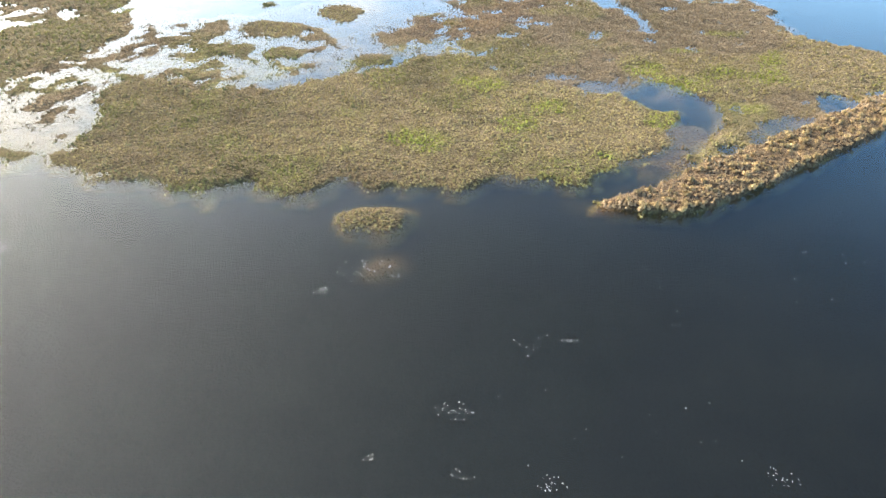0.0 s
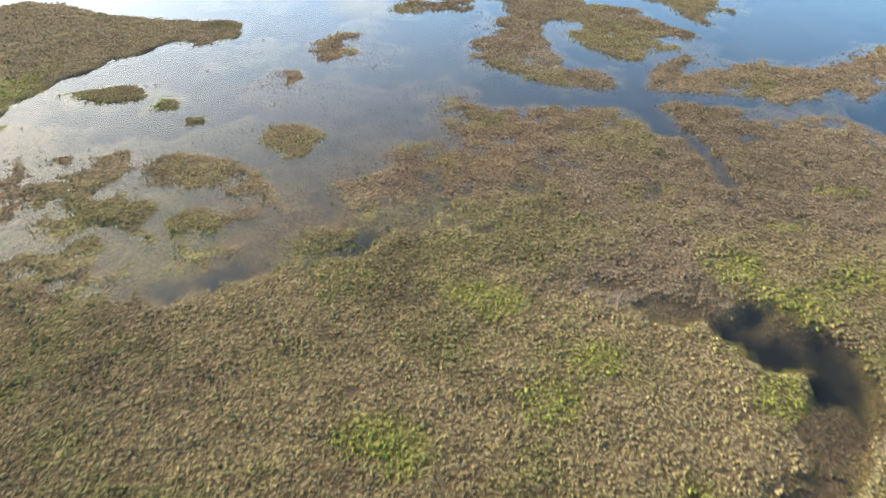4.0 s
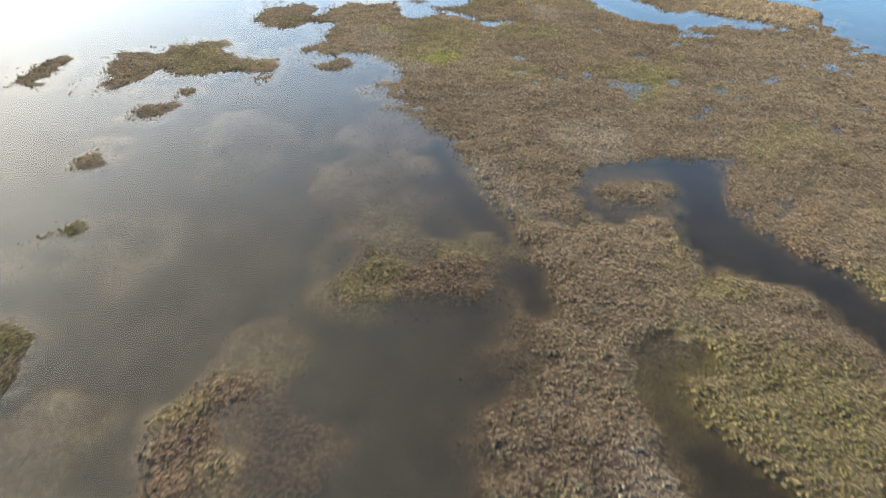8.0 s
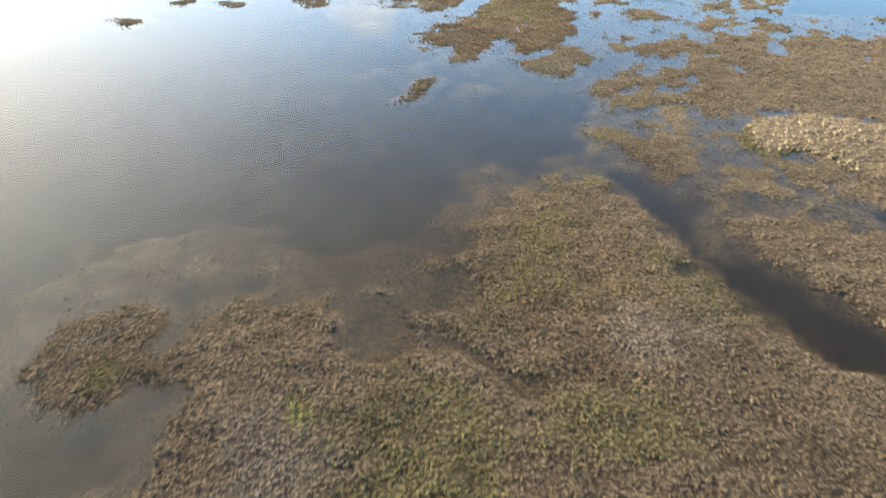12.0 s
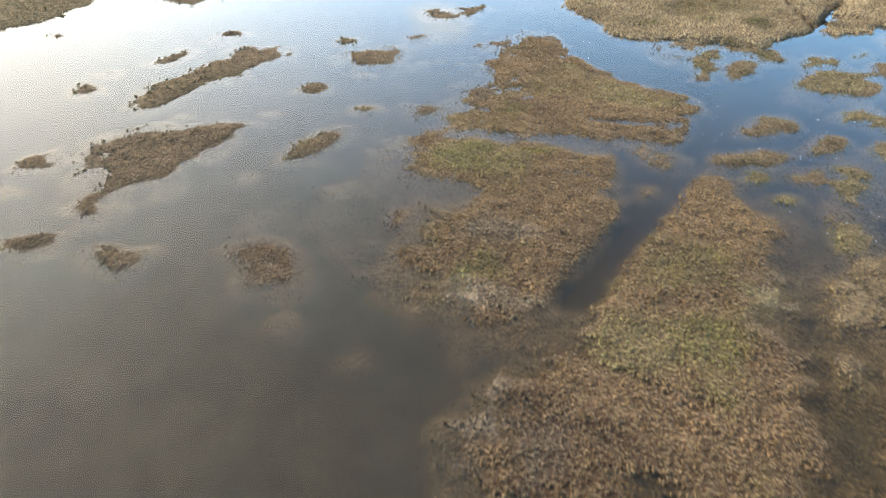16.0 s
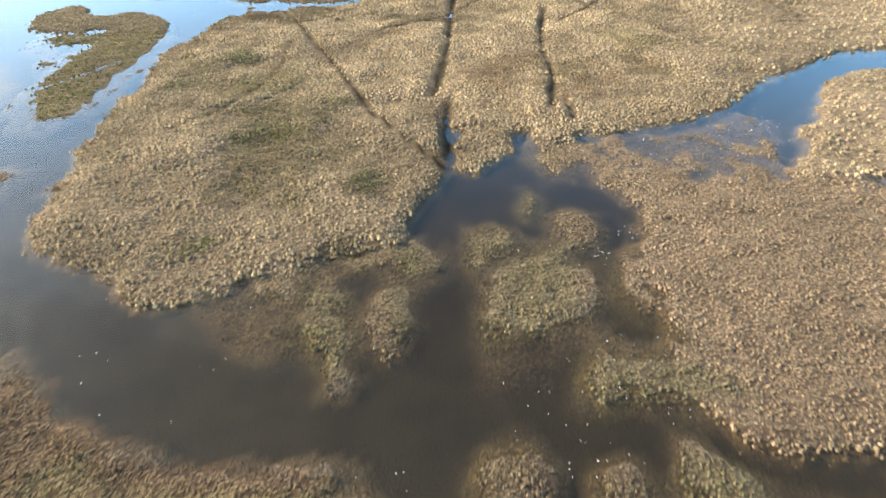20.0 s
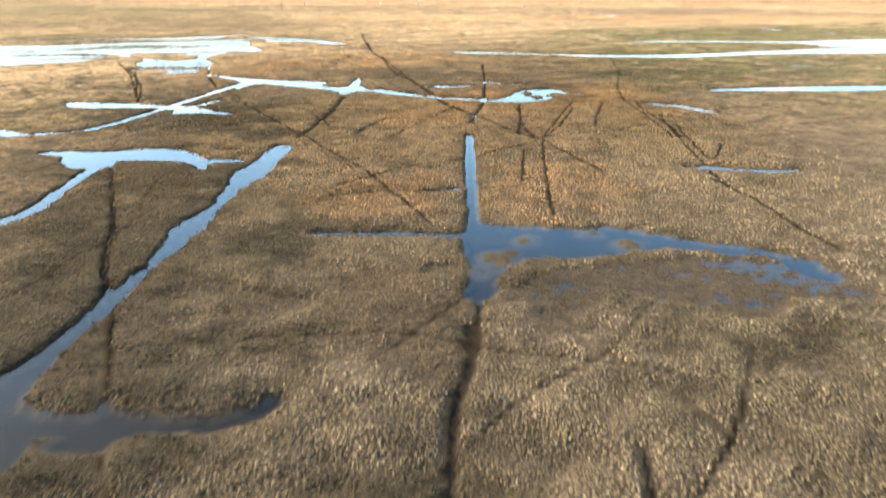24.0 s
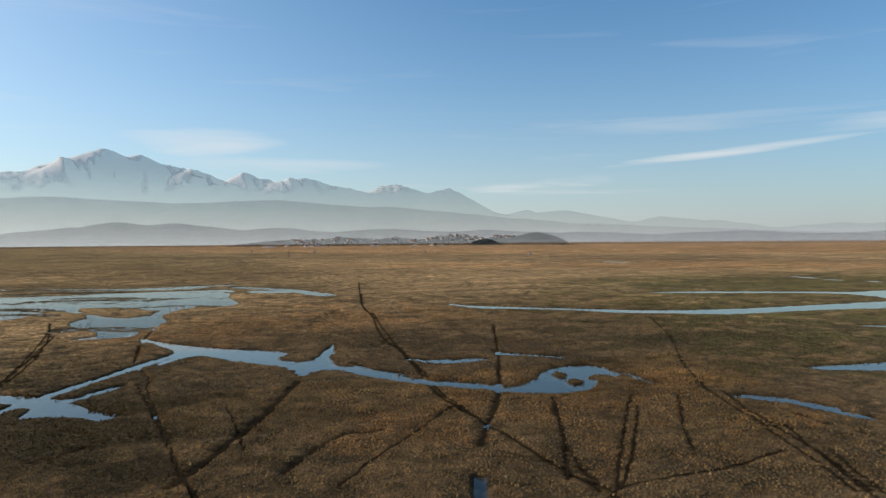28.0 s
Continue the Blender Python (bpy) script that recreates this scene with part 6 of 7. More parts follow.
shore("lake", (-18.2, 459), (-3.6, 453), (10.1, 450), (11.0, 438), (-0.4, 446), (-13.6, 453))
channel("lake", 2.4, (-22.3, 407), (-13.2, 412), (-9.0, 431), (-1.5, 451))
channel("lake", 2.4, (-42.6, 478), (-27.2, 479), (-10.4, 479), (-2.2, 489), (13.8, 517), (34.3, 552))
channel("lake", 2.0, (-4.2, 517), (11.9, 509), (22.0, 489))
channel("track", 0.78, (-0.4, 602), (0.9, 511))
channel("track", 0.72, (-6.7, 639), (-1.9, 594), (0.4, 526))
channel("track", 0.98, (108.7, 625), (93.3, 554), (86.5, 511), (80.8, 482), (80.0, 463))
channel("track", 1.10, (154.8, 819), (110.5, 649), (105.9, 615))
shore("green2", (252.7, 736), (362.8, 767), (618, 765), (892, 714), (169.3, 419), (150.7, 451), (164.3, 501), (181.4, 560), (185.2, 626))
shore("sage", (7.7, 460), (32.8, 503), (-33.0, 572), (-43.2, 511))
mound("rust", 434, 1585, 466.3, 253.8, -47)
mound("rust", 649, 971, 170.0, 126.9, -14)
mound("rust", 29.6, 1097, 215.0, 122.4, -56)
mound("rust", 101.1, 701, 37.9, 29.0, -58)
mound("sage", -381.7, 2779, 1949.5, 400.4, -77)
mound("rust", 25.0, 362.2, 12.4, 10.0, -31)
mound("sage", -13.3, 322.5, 11.9, 6.9, -77)
mound("rust", 29.7, 310.1, 6.4, 4.6, 3)
mound("sage", 131.4, 453, 29.0, 17.0, 26)
mound("mow", 698, 1839, 993.0, 209.0, -43)
mound("mow", 559, 922, 184.2, 75.3, -29)
mound("mow", 326.7, 1063, 129.6, 63.9, -34)
shore("dusk", (-15.7, 348.6), (-18.6, 389.1), (-11.3, 429), (17.6, 428), (17.3, 389.5), (8.7, 353.3), (8.8, 338.2))
mound("dusk", 16.5, 337.6, 7.2, 3.1, -24)
mound("dusk", 55.1, 341.6, 10.6, 5.7, -10)
shore("dusk", (-40.2, 617), (36.6, 541), (44.3, 473), (34.0, 445), (0.4, 458))
shore("dusk", (-13.2, 523), (27.7, 505), (32.8, 466), (26.8, 448), (0.4, 458))
mound("dusk", 95.7, 556, 27.5, 18.2, -30)
mound("mow", 54.8, 598, 35.9, 24.8, 60)
mound("mow", 118.3, 468, 27.1, 20.6, 17)
mound("mow", 74.7, 470, 25.3, 8.3, 42)
mound("mow", 104.2, 618, 32.2, 26.0, -47)
mound("green2", 215.8, 520, 62.8, 37.8, 21)
mound("green2", 408, 693, 105.3, 72.4, 2)
channel("track", 0.58, (85.8, 625), (86.2, 559), (91.9, 534))
mound("dusk", 115.2, 472, 7.7, 6.0, 23)
mound("dusk", 124.0, 502, 16.4, 6.0, -23)
channel("mudflat", 11, (-21.4, 760), (-0.6, 760), (32.7, 733))
channel("mudflat", 8, (16.4, 691), (37.5, 695), (51.6, 683))
channel("mudflat", 8, (-42.6, 683), (-23.1, 683), (-11.2, 671))
channel("wet", 10, (32.6, 772), (56.9, 774), (70.7, 753))
shore("dusk", (-21.9, 452), (9.4, 439), (19.4, 429), (26.9, 435), (16.9, 406), (-11.6, 418))
shore("lake", (-13.3, 452), (-7.4, 452), (0.2, 454), (7.0, 452), (11.5, 446), (12.1, 439), (18.8, 436), (19.5, 433), (12.7, 435), (11.8, 429), (9.9, 437), (3.1, 442), (-3.7, 444), (-5.0, 439), (-10.2, 439))
channel("lake", 1.0, (-14.3, 479), (-7.4, 483))
channel("lake", 0.9, (15.7, 447), (19.9, 444))
mound("reed", 13.2, 442, 1.1, 0.7, -64)

# the far plain's lines, from the level view
channel("track", 0.74, (108.6, 459), (88.6, 435), (79.6, 426), (58.8, 418), (44.2, 416), (28.8, 407))
channel("track", 0.74, (95.1, 465), (81.8, 438), (79.6, 426), (76.2, 400))
channel("track", 0.74, (79.6, 426), (67.0, 404), (58.5, 388.4), (54.9, 381.3))
channel("track", 0.74, (71.8, 420), (58.7, 397.2))
channel("track", 0.74, (26.2, 516), (33.4, 463), (38.4, 416), (38.1, 385.1))
channel("track", 0.74, (121.8, 440), (101.5, 407), (96.6, 397.5), (89.9, 387.2), (87.1, 376.3), (81.9, 364.4), (79.8, 356.1))
channel("track", 0.74, (118.0, 430), (100.7, 402), (98.4, 396.7), (111.0, 408))
channel("ditch", 1.0, (-3.6, 443), (-2.3, 414), (-1.7, 400.0), (-2.4, 389.4), (-1.5, 376.9))
channel("ditch", 1.0, (36.2, 367.1), (33.1, 360.0), (28.5, 351.1))
shore("dusk", (10.8, 393.6), (16.5, 397.5), (21.2, 391.2), (20.8, 382.1), (14.6, 380.0), (10.3, 383.3))
shore("dusk", (38.2, 367.1), (44.5, 368.8), (50.2, 364.8), (47.9, 359.1), (41.8, 354.9), (39.2, 358.1), (37.0, 362.5))
shore("dusk", (64.7, 355.9), (68.8, 354.1), (58.3, 346.9), (58.5, 349.9))
shore("dusk", (53.3, 365.1), (55.6, 362.6), (47.5, 354.6), (42.8, 352.5))
channel("track", 0.5, (22.6, 355.3), (27.8, 359.2), (32.4, 362.5))
channel("track", 0.4, (44.1, 363.8), (39.3, 357.4), (36.5, 355.5))
channel("track", 0.45, (49.0, 369.2), (43.8, 360.0), (39.4, 353.4))
channel("track", 0.4, (37.9, 355.9), (38.0, 351.2), (38.5, 346.9))
channel("track", 0.5, (9.9, 369.8), (9.0, 365.3), (7.7, 363.2))
shore("mow", (25.4, 407), (40.2, 410), (52.7, 412), (43.4, 388.4), (36.8, 385.6), (28.5, 392.4))
shore("mow", (51.1, 395.6), (61.3, 412), (74.2, 411), (77.4, 390.5), (67.2, 378.2), (54.6, 380.2), (47.2, 384.4))
channel("track", 0.98, (129.7, 719), (113.0, 658), (104.5, 609), (92.2, 561), (90.2, 538), (86.1, 513), (80.5, 487), (79.5, 474), (79.9, 463), (79.1, 445), (79.5, 437), (79.1, 428))
channel("track", 0.74, (80.9, 428), (90.6, 440), (107.1, 460), (116.2, 470))
channel("track", 0.82, (-7.5, 642), (-0.9, 597), (1.8, 554), (1.2, 522))
channel("ditch", 1.0, (24.8, 544), (24.8, 579), (30.7, 637))
channel("ditch", 0.8, (26.0, 536), (29.0, 519), (28.2, 508), (31.2, 485), (32.8, 465), (34.1, 452), (35.8, 445))
channel("ditch", 2.0, (57.6, 505), (49.4, 484), (43.4, 471), (38.5, 460), (32.8, 450))
channel("track", 0.74, (81.9, 428), (90.8, 429), (97.5, 429), (111.8, 431))
channel("track", 0.74, (199.8, 568), (168.4, 519), (145.5, 490), (130.4, 467), (120.2, 445), (113.2, 430), (106.4, 417))
channel("track", 0.74, (131.6, 463), (121.4, 445), (115.7, 429), (107.9, 416))
channel("track", 0.74, (99.2, 472), (88.8, 452), (83.4, 443), (77.6, 433))
channel("ditch", 1.4, (135.4, 570), (113.1, 522), (90.2, 476), (78.0, 457), (73.9, 450))
shore("lake", (65.4, 524), (74.4, 516), (78.7, 503), (83.8, 496), (93.5, 489), (95.3, 482), (102.0, 485), (115.3, 498), (125.6, 497), (125.1, 490), (124.1, 483), (117.6, 483), (110.1, 475), (101.9, 474), (93.7, 479), (82.2, 492), (72.5, 504))
mound("reed", 111.6, 489, 3.7, 1.5, 58)
mound("reed", 110.6, 482, 2.8, 1.9, 57)
mound("reed", 118.5, 484, 2.6, 2.4, -24)
shore("lake", (87.1, 523), (92.1, 518), (106.1, 515), (104.3, 511), (90.5, 513))
channel("lake", 1.6, (112.2, 523), (112.1, 516), (116.8, 515), (123.0, 509))
channel("lake", 1.4, (126.0, 486), (124.6, 474))
channel("lake", 1.8, (133.1, 459), (138.9, 454), (137.8, 447), (139.2, 438))
channel("ditch", 1.2, (46.0, 449), (49.0, 454), (56.5, 463), (63.7, 463))
channel("track", 0.74, (51.4, 442), (57.0, 449), (68.6, 461), (78.8, 472))
channel("track", 0.74, (120.9, 463), (106.1, 445), (99.8, 436))
channel("track", 0.74, (42.1, 488), (42.6, 472), (42.3, 460))
channel("ditch", 2.2, (73.3, 522), (75.4, 510), (81.4, 504))
channel("burnt", 20, (594, 1186), (648, 1117), (689, 1006))
channel("burnt", 7, (321.6, 1248), (432, 1265), (502, 1102))
channel("burnt", 8, (566, 1625), (718, 1443), (892, 1205))
shore("green2", (290.2, 768), (427, 749), (539, 714), (344.5, 579), (278.1, 641))
shore("green2", (243.3, 667), (339.0, 575), (205.5, 483), (185.3, 502), (201.7, 570))
shore("green2", (230.2, 557), (278.6, 534), (161.1, 452), (149.5, 463))


# ---- ground and water ----
REEDY = np.clip((LEVEL - 0.14) / 0.06, 0, 1)
# trodden trails that wander over the reed plain
PLANNED = list(RUTS)
trail = random.Random(4)
for _ in range(50):
    y = trail.uniform(330, 640)
    x = 33 + 0.41 * (y - 363) + trail.uniform(-1, 1) * (45 + 0.5 * (y - 330))
    heading, walked = trail.uniform(0, 2 * math.pi), []
    for _ in range(trail.randrange(4, 11)):
        walked.append((x, y))
        heading += trail.uniform(-0.38, 0.38)
        x, y = x + 7 * math.cos(heading), y + 7 * math.sin(heading)
    channel("track", trail.choice((0.35, 0.45, 0.6, 0.8)), *walked)
def blurred(field, times_):
    for _ in range(times_):
        f = np.pad(field, 1, mode="edge")
        field = (f[1:-1, 1:-1] * 2 + f[:-2, 1:-1] + f[2:, 1:-1] + f[1:-1, :-2] + f[1:-1, 2:]) / 6
    return field


SHOAL = blurred((LEVEL < -0.02).astype(float), 5)
LUMPS = 0.45 * grain(GX, GY, 1.5, 11) + 0.5 * grain(GX, GY, 0.85, 12) + 0.25 * grain(GX, GY, 4.0, 13)
LUMPS += np.where(TUSSOCK > 0.1, 0.3 * SPECKLE, 0)
SWELL = REEDY * (0.15 * (1 + grain(GX + 0.5 * GY, GY - 0.4 * GX, 6.5, 24)) + 0.14 * (1 + grain(GX, GY, 17.0, 25)) + 0.20 * grain(GX, GY, 3.4, 26))
HEIGHT = LEVEL + TUSSOCK * LUMPS * 1.0 - CUT + SWELL * np.clip(1 - 3.0 * blurred(SHOAL, 14), 0, 1) * np.clip((GY - 240) / 60, 0, 1) * np.clip((760 - GY) / 250, 0, 1)
SHADE = 0.93 + 0.22 * PATCHY + 0.12 * grain(GX, GY, 28.0, 14)
OUT = np.clip((GY - 330) / 200, 0, 1)
SHADE += REEDY * (0.12 * grain(GX + 0.5 * GY, GY - 0.4 * GX, 6.5, 24) + 0.13 * grain(GX, GY, 3.4, 26) + 0.12 * grain(GX, GY, 17.0, 25))     # lit crests and shaded hollows of the swells, put into the tone
SHADE += REEDY * np.clip((GY - 285) / 60, 0, 1) * (0.26 * grain(GX, GY, 1.7, 61) + 0.20 * grain(GX, GY, 2.9, 62))
SHADE += 0.16 * REEDY * np.clip((GY - 370) / 40, 0, 1) * np.clip((640 - GY) / 100, 0, 1)
SHADE += OUT * (0.20 * grain(GX, GY, 16.0, 15) + 0.22 * grain(GX, GY * 0.5, 60.0, 16) + 0.2 * grain(GX * 0.25, GY, 14.0, 17))


# wet dark mud along the banks of the plain, bleached stalks round the marsh islets; greener and purplish growth in drifts
BANK = np.clip(2.2 * SHOAL, 0, 1) * np.clip(LEVEL / 0.05, 0, 1)
LUSH = np.clip(2.4 * grain(GX, GY, 11.0, 41) + 1.8 * grain(GX, GY, 4.2, 42) + 0.7 * SPECKLE - 1.05 + 1.25 * np.clip((82 - GY) / 20, 0, 1), 0, 1) * GRASS * (1 - REEDY) * np.clip((240 - GY) / 60, 0.35, 1)
SERE = np.clip(1.2 * grain(GX, GY, 5.0, 43) + 1.2 * grain(GX, GY, 1.9, 44) + 0.5 * SPECKLE - 0.4, 0, 1) * GRASS
for share, hue in (((0.5 + 0.3 * np.clip((82 - GY) / 20, 0, 1)) * LUSH, (0.128, 0.128, 0.042)), (0.45 * SERE * (1 - 0.4 * REEDY), (0.064, 0.046, 0.034)),
                   (0.65 * BANK * REEDY * np.clip((GY - 300) / 40, 0, 1), (0.045, 0.030, 0.019)), (0.10 * BANK * (1 - REEDY), (0.20, 0.165, 0.105))):
    TONE += share[..., None] * (np.array(hue) - TONE)
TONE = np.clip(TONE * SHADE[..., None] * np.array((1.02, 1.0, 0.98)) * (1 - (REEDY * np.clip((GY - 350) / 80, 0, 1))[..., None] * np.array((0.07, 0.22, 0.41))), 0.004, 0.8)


def centre(y):
    """The middle line of the stretch that is passed over."""
    return np.interp(y, (0, 150, 215, 290, 365, 800), (0, -18, -32, -8, 33, 210))


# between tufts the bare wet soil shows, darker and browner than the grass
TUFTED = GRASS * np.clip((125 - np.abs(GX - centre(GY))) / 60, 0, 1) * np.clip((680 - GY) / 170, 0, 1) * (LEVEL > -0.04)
FAR_SUNLIT = REEDY * np.clip((GY - 390) / 330, 0, 1)       # sunlight on the far standing blades, painted as a lighter ground colour
SOIL = TONE * (1 + 2.7 * FAR_SUNLIT * (1 - 0.7 * TUFTED))[..., None] * (1 - 0.52 * TUFTED[..., None] * np.array((0.94, 1.0, 1.0)))


def sheet(name, x, y, z, tone, mat):
    """One smooth sheet over a grid of places, with a colour of its own at each."""
    rows, cols = x.shape
    mesh = bpy.data.meshes.new(name)
    k = np.arange(rows * cols).reshape(rows, cols)
    quads = np.stack([k[:-1, :-1], k[:-1, 1:], k[1:, 1:], k[1:, :-1]], -1).reshape(-1)
    mesh.vertices.add(rows * cols)
    mesh.vertices.foreach_set("co", np.stack([x, y, z], -1).astype(np.float32).ravel())
    mesh.loops.add(len(quads))
    mesh.loops.foreach_set("vertex_index", quads.astype(np.int32))
    mesh.polygons.add(len(quads) // 4)
    mesh.polygons.foreach_set("loop_start", np.arange(0, len(quads), 4, dtype=np.int32))
    mesh.polygons.foreach_set("use_smooth", np.ones(len(quads) // 4, bool))
    mesh.update(calc_edges=True)
    if tone is not None:
        layer = mesh.color_attributes.new("tone", "FLOAT_COLOR", "POINT")
        layer.data.foreach_set("color", np.concatenate([tone, GRASS[..., None]], -1).astype(np.float32).ravel())
    mesh.materials.append(mat)
    return new(name, mesh)


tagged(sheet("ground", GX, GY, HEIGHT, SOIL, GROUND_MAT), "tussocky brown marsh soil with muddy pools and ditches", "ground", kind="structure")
wx, wy = np.meshgrid(np.array([-4700, -500, 0, 500, 4700.0]), np.array([-700, 0, 400, 900, 2400.0]))
tagged(sheet("water", wx, wy, 0 * wx, None, WATER_MAT), "still shallow marsh water mirroring the hazy sky", "water", kind="structure")


# ---- trails across the far plain ----
def surface(x, y):
    """The ground's height between its grid points."""
    i, j = np.clip(np.searchsorted(XS, x) - 1, 0, len(XS) - 2), np.clip(np.searchsorted(YS, y) - 1, 0, len(YS) - 2)
    f, g = (x - XS[i]) / (XS[i + 1] - XS[i]), (y - YS[j]) / (YS[j + 1] - YS[j])
    return (HEIGHT[j, i] * (1 - f) + HEIGHT[j, i + 1] * f) * (1 - g) + (HEIGHT[j + 1, i] * (1 - f) + HEIGHT[j + 1, i + 1] * f) * g


MUD_MAT, mn, ml, mb = material("wet_black_mud", 0.9)
ml.new(times(mn, ml, (0.030, 0.023, 0.015, 1), ranged(mn, ml, noise_node(mn, ml, 0.9), 0.3, 0.7, 0.6, 1.5)), mb.inputs["Base Color"])


def rut(width, line, seed):
    """A narrow muddy trail that follows the ground, a little uneven in width."""
    r = random.Random(seed)
    bm, last = bmesh.new(), None
    for a, b in zip(line, line[1:]):
        steps_ = max(1, int(np.hypot(*(b - a)) / 1.2))
        side = np.array((-(b - a)[1], (b - a)[0])) / max(np.hypot(*(b - a)), 1e-6)
        for k in range(steps_):
            c = a + (b - a) * k / steps_ + side * r.uniform(-0.25, 0.25)
            half = 0.5 * width * r.uniform(0.55, 1.2)
            pair = []
            for q in (c + half * side, c - half * side):
                pair.append(bm.verts.new((q[0], q[1], float(surface(q[0], q[1])) + 0.07)))
            if last and min(v.co.z for v in pair) > 0.05:
                bm.faces.new((last[0], last[1], pair[1], pair[0]))
            last = pair
    mesh = bpy.data.meshes.new("trail")
    bm.to_mesh(mesh)
    bm.free()
    mesh.materials.append(MUD_MAT)
    return tagged(new("trail", mesh), "thin dark muddy trail trodden through the dry reeds", "trail", kind="structure")


for number, (width_, line_) in enumerate(PLANNED):
    rut(width_, line_, number)


# ---- grass ----
def tuft_shape(blades, spread, tall, wide, seed):
    """One tuft: leaning blades out of one root, as triangles of three corners."""
    r = random.Random(seed)
    out = []
    for k in range(blades):
        a = 2 * math.pi * (k + 0.6 * r.random()) / blades
        lean, height = spread * (0.35 + 0.65 * r.random()), tall * (0.6 + 0.4 * r.random())
        c, s = math.cos(a), math.sin(a)
        root = 0.18 * spread
        out += [(root * c - wide * s, root * s + wide * c, -0.06), (root * c + wide * s, root * s - wide * c, -0.06), (lean * c, lean * s, height)]
    # the matted heart of the tuft: an uneven four-sided cushion
    rim = [(0.62 * spread * (0.7 + 0.5 * r.random()), 2 * math.pi * (k + 0.5 * r.random()) / 4) for k in range(4)]
    top = (0.5 * spread * (r.random() - 0.5), 0.5 * spread * (r.random() - 0.5), 0.55 * tall)
    ring = [(q * math.cos(a), q * math.sin(a), -0.06) for q, a in rim]
    for k in range(4):
        out += [ring[k], ring[(k + 1) % 4], top]
    return np.array(out)


def sample(field, x, y):
    return field[np.clip(np.searchsorted(YS, y), 0, len(YS) - 1), np.clip(np.searchsorted(XS, x), 0, len(XS) - 1)]


def tufts(name, label, keep, y0, y1, reach0, reach1, gap, shapes, size, tint, seed):
    """Grass over the land between two distances from the middle line."""
    rng = np.random.default_rng(seed)
    xx, yy = np.meshgrid(np.arange(-reach1, reach1, gap), np.arange(y0, y1, gap))
    off = (xx + gap * rng.uniform(-0.5, 0.5, xx.shape)).ravel()
    y = (yy + gap * rng.uniform(-0.5, 0.5, xx.shape)).ravel()
    x = off + centre(y)
    ok = (np.abs(off) >= reach0) & (np.abs(off) < reach1) & (rng.uniform(0, 1, len(x)) < sample(GRASS, x, y)) & keep(x, y)
    ok &= rng.uniform(0, 1, len(x)) < np.clip((reach1 - np.abs(off)) / (0.3 * reach1), 0.15, 1) * np.clip((y1 - y) / (0.35 * (y1 - y0)), 0.2 if y1 > 600 else 1, 1)
    ok &= (sample(HEIGHT, x, y) > -0.5) & (sample(CUT, x, y) < 0.06)
    x, y = x[ok], y[ok]
    z, tone = np.maximum(sample(HEIGHT, x, y), -0.07), sample(TONE, x, y)      # stalks rise through shallow water
    pick, turn = rng.integers(0, len(shapes), len(x)), rng.uniform(0, 2 * math.pi, len(x))
    grow = size * rng.uniform(0.65, 1.3, len(x)) * np.where(sample(HEIGHT, x, y) < -0.08, 0.6, 1.0)
    form = np.stack(shapes)[pick] * grow[:, None, None]
    c, s = np.cos(turn)[:, None], np.sin(turn)[:, None]
    px, py = form[..., 0] * c - form[..., 1] * s + x[:, None], form[..., 0] * s + form[..., 1] * c + y[:, None]
    co = np.stack([px, py, form[..., 2] + z[:, None]], -1)
    colour = tone * np.array(tint) * rng.uniform(0.8, 1.22, len(x))[:, None]
    straw = rng.uniform(0, 1, len(x)) < 0.16
    colour[straw] = 1.25 * colour[straw]
    count = co.shape[0] * co.shape[1]
    mesh = bpy.data.meshes.new(name)
    mesh.vertices.add(count)
    mesh.vertices.foreach_set("co", co.astype(np.float32).ravel())
    mesh.loops.add(count)
    mesh.loops.foreach_set("vertex_index", np.arange(count, dtype=np.int32))
    mesh.polygons.add(count // 3)
    mesh.polygons.foreach_set("loop_start", np.arange(0, count, 3, dtype=np.int32))
    mesh.update(calc_edges=True)
    layer = mesh.color_attributes.new("tone", "FLOAT_COLOR", "POINT")
    full = np.ones((co.shape[0], co.shape[1], 4))
    full[..., :3] = np.clip(colour, 0, 0.8)[:, None, :]
    layer.data.foreach_set("color", full.astype(np.float32).ravel())
    mesh.materials.append(TUFT_MAT)
    return tagged(new(name, mesh), label, "grass", kind="stuff")


LOW = [tuft_shape(6, 0.21, 0.19, 0.020, k) for k in range(6)]
TALL = [tuft_shape(6, 0.24, 0.26, 0.022, 20 + k) for k in range(6)]


def on_spit(x, y):
    return sample(LEVEL, x, y) > 0.33


def on_reed(x, y):
    return (sample(LEVEL, x, y) > 0.17) & ~on_spit(x, y)


def on_marsh(x, y):
    return ~on_reed(x, y) & ~on_spit(x, y)


tufts("marsh_grass", "short olive and straw-brown tufts of sedge on the marsh", on_marsh, 28, 330, 0, 48, 0.37, LOW, 1.0, (1.26, 1.24, 1.2), 3)
tufts("marsh_grass", "short olive and straw-brown tufts of sedge farther off", on_marsh, 40, 400, 40, 125, 0.85, LOW, 1.5, (1.15, 1.15, 1.1), 4)
tufts("reed_grass", "dry golden-brown reed tufts on the raised plain", on_reed, 80, 350, 0, 48, 0.40, TALL, 1.0, (1.22, 1.2, 1.16), 5)
tufts("reed_grass", "dry golden-brown reed tufts beside the flooded meadow", on_reed, 80, 350, 40, 130, 1.0, TALL, 1.6, (1.15, 1.15, 1.1), 6)
tufts("reed_grass", "dry golden-brown reed tufts between the ditches", on_reed, 350, 500, 0, 80, 0.66, TALL, 1.15, (1.24, 1.22, 1.18), 9)
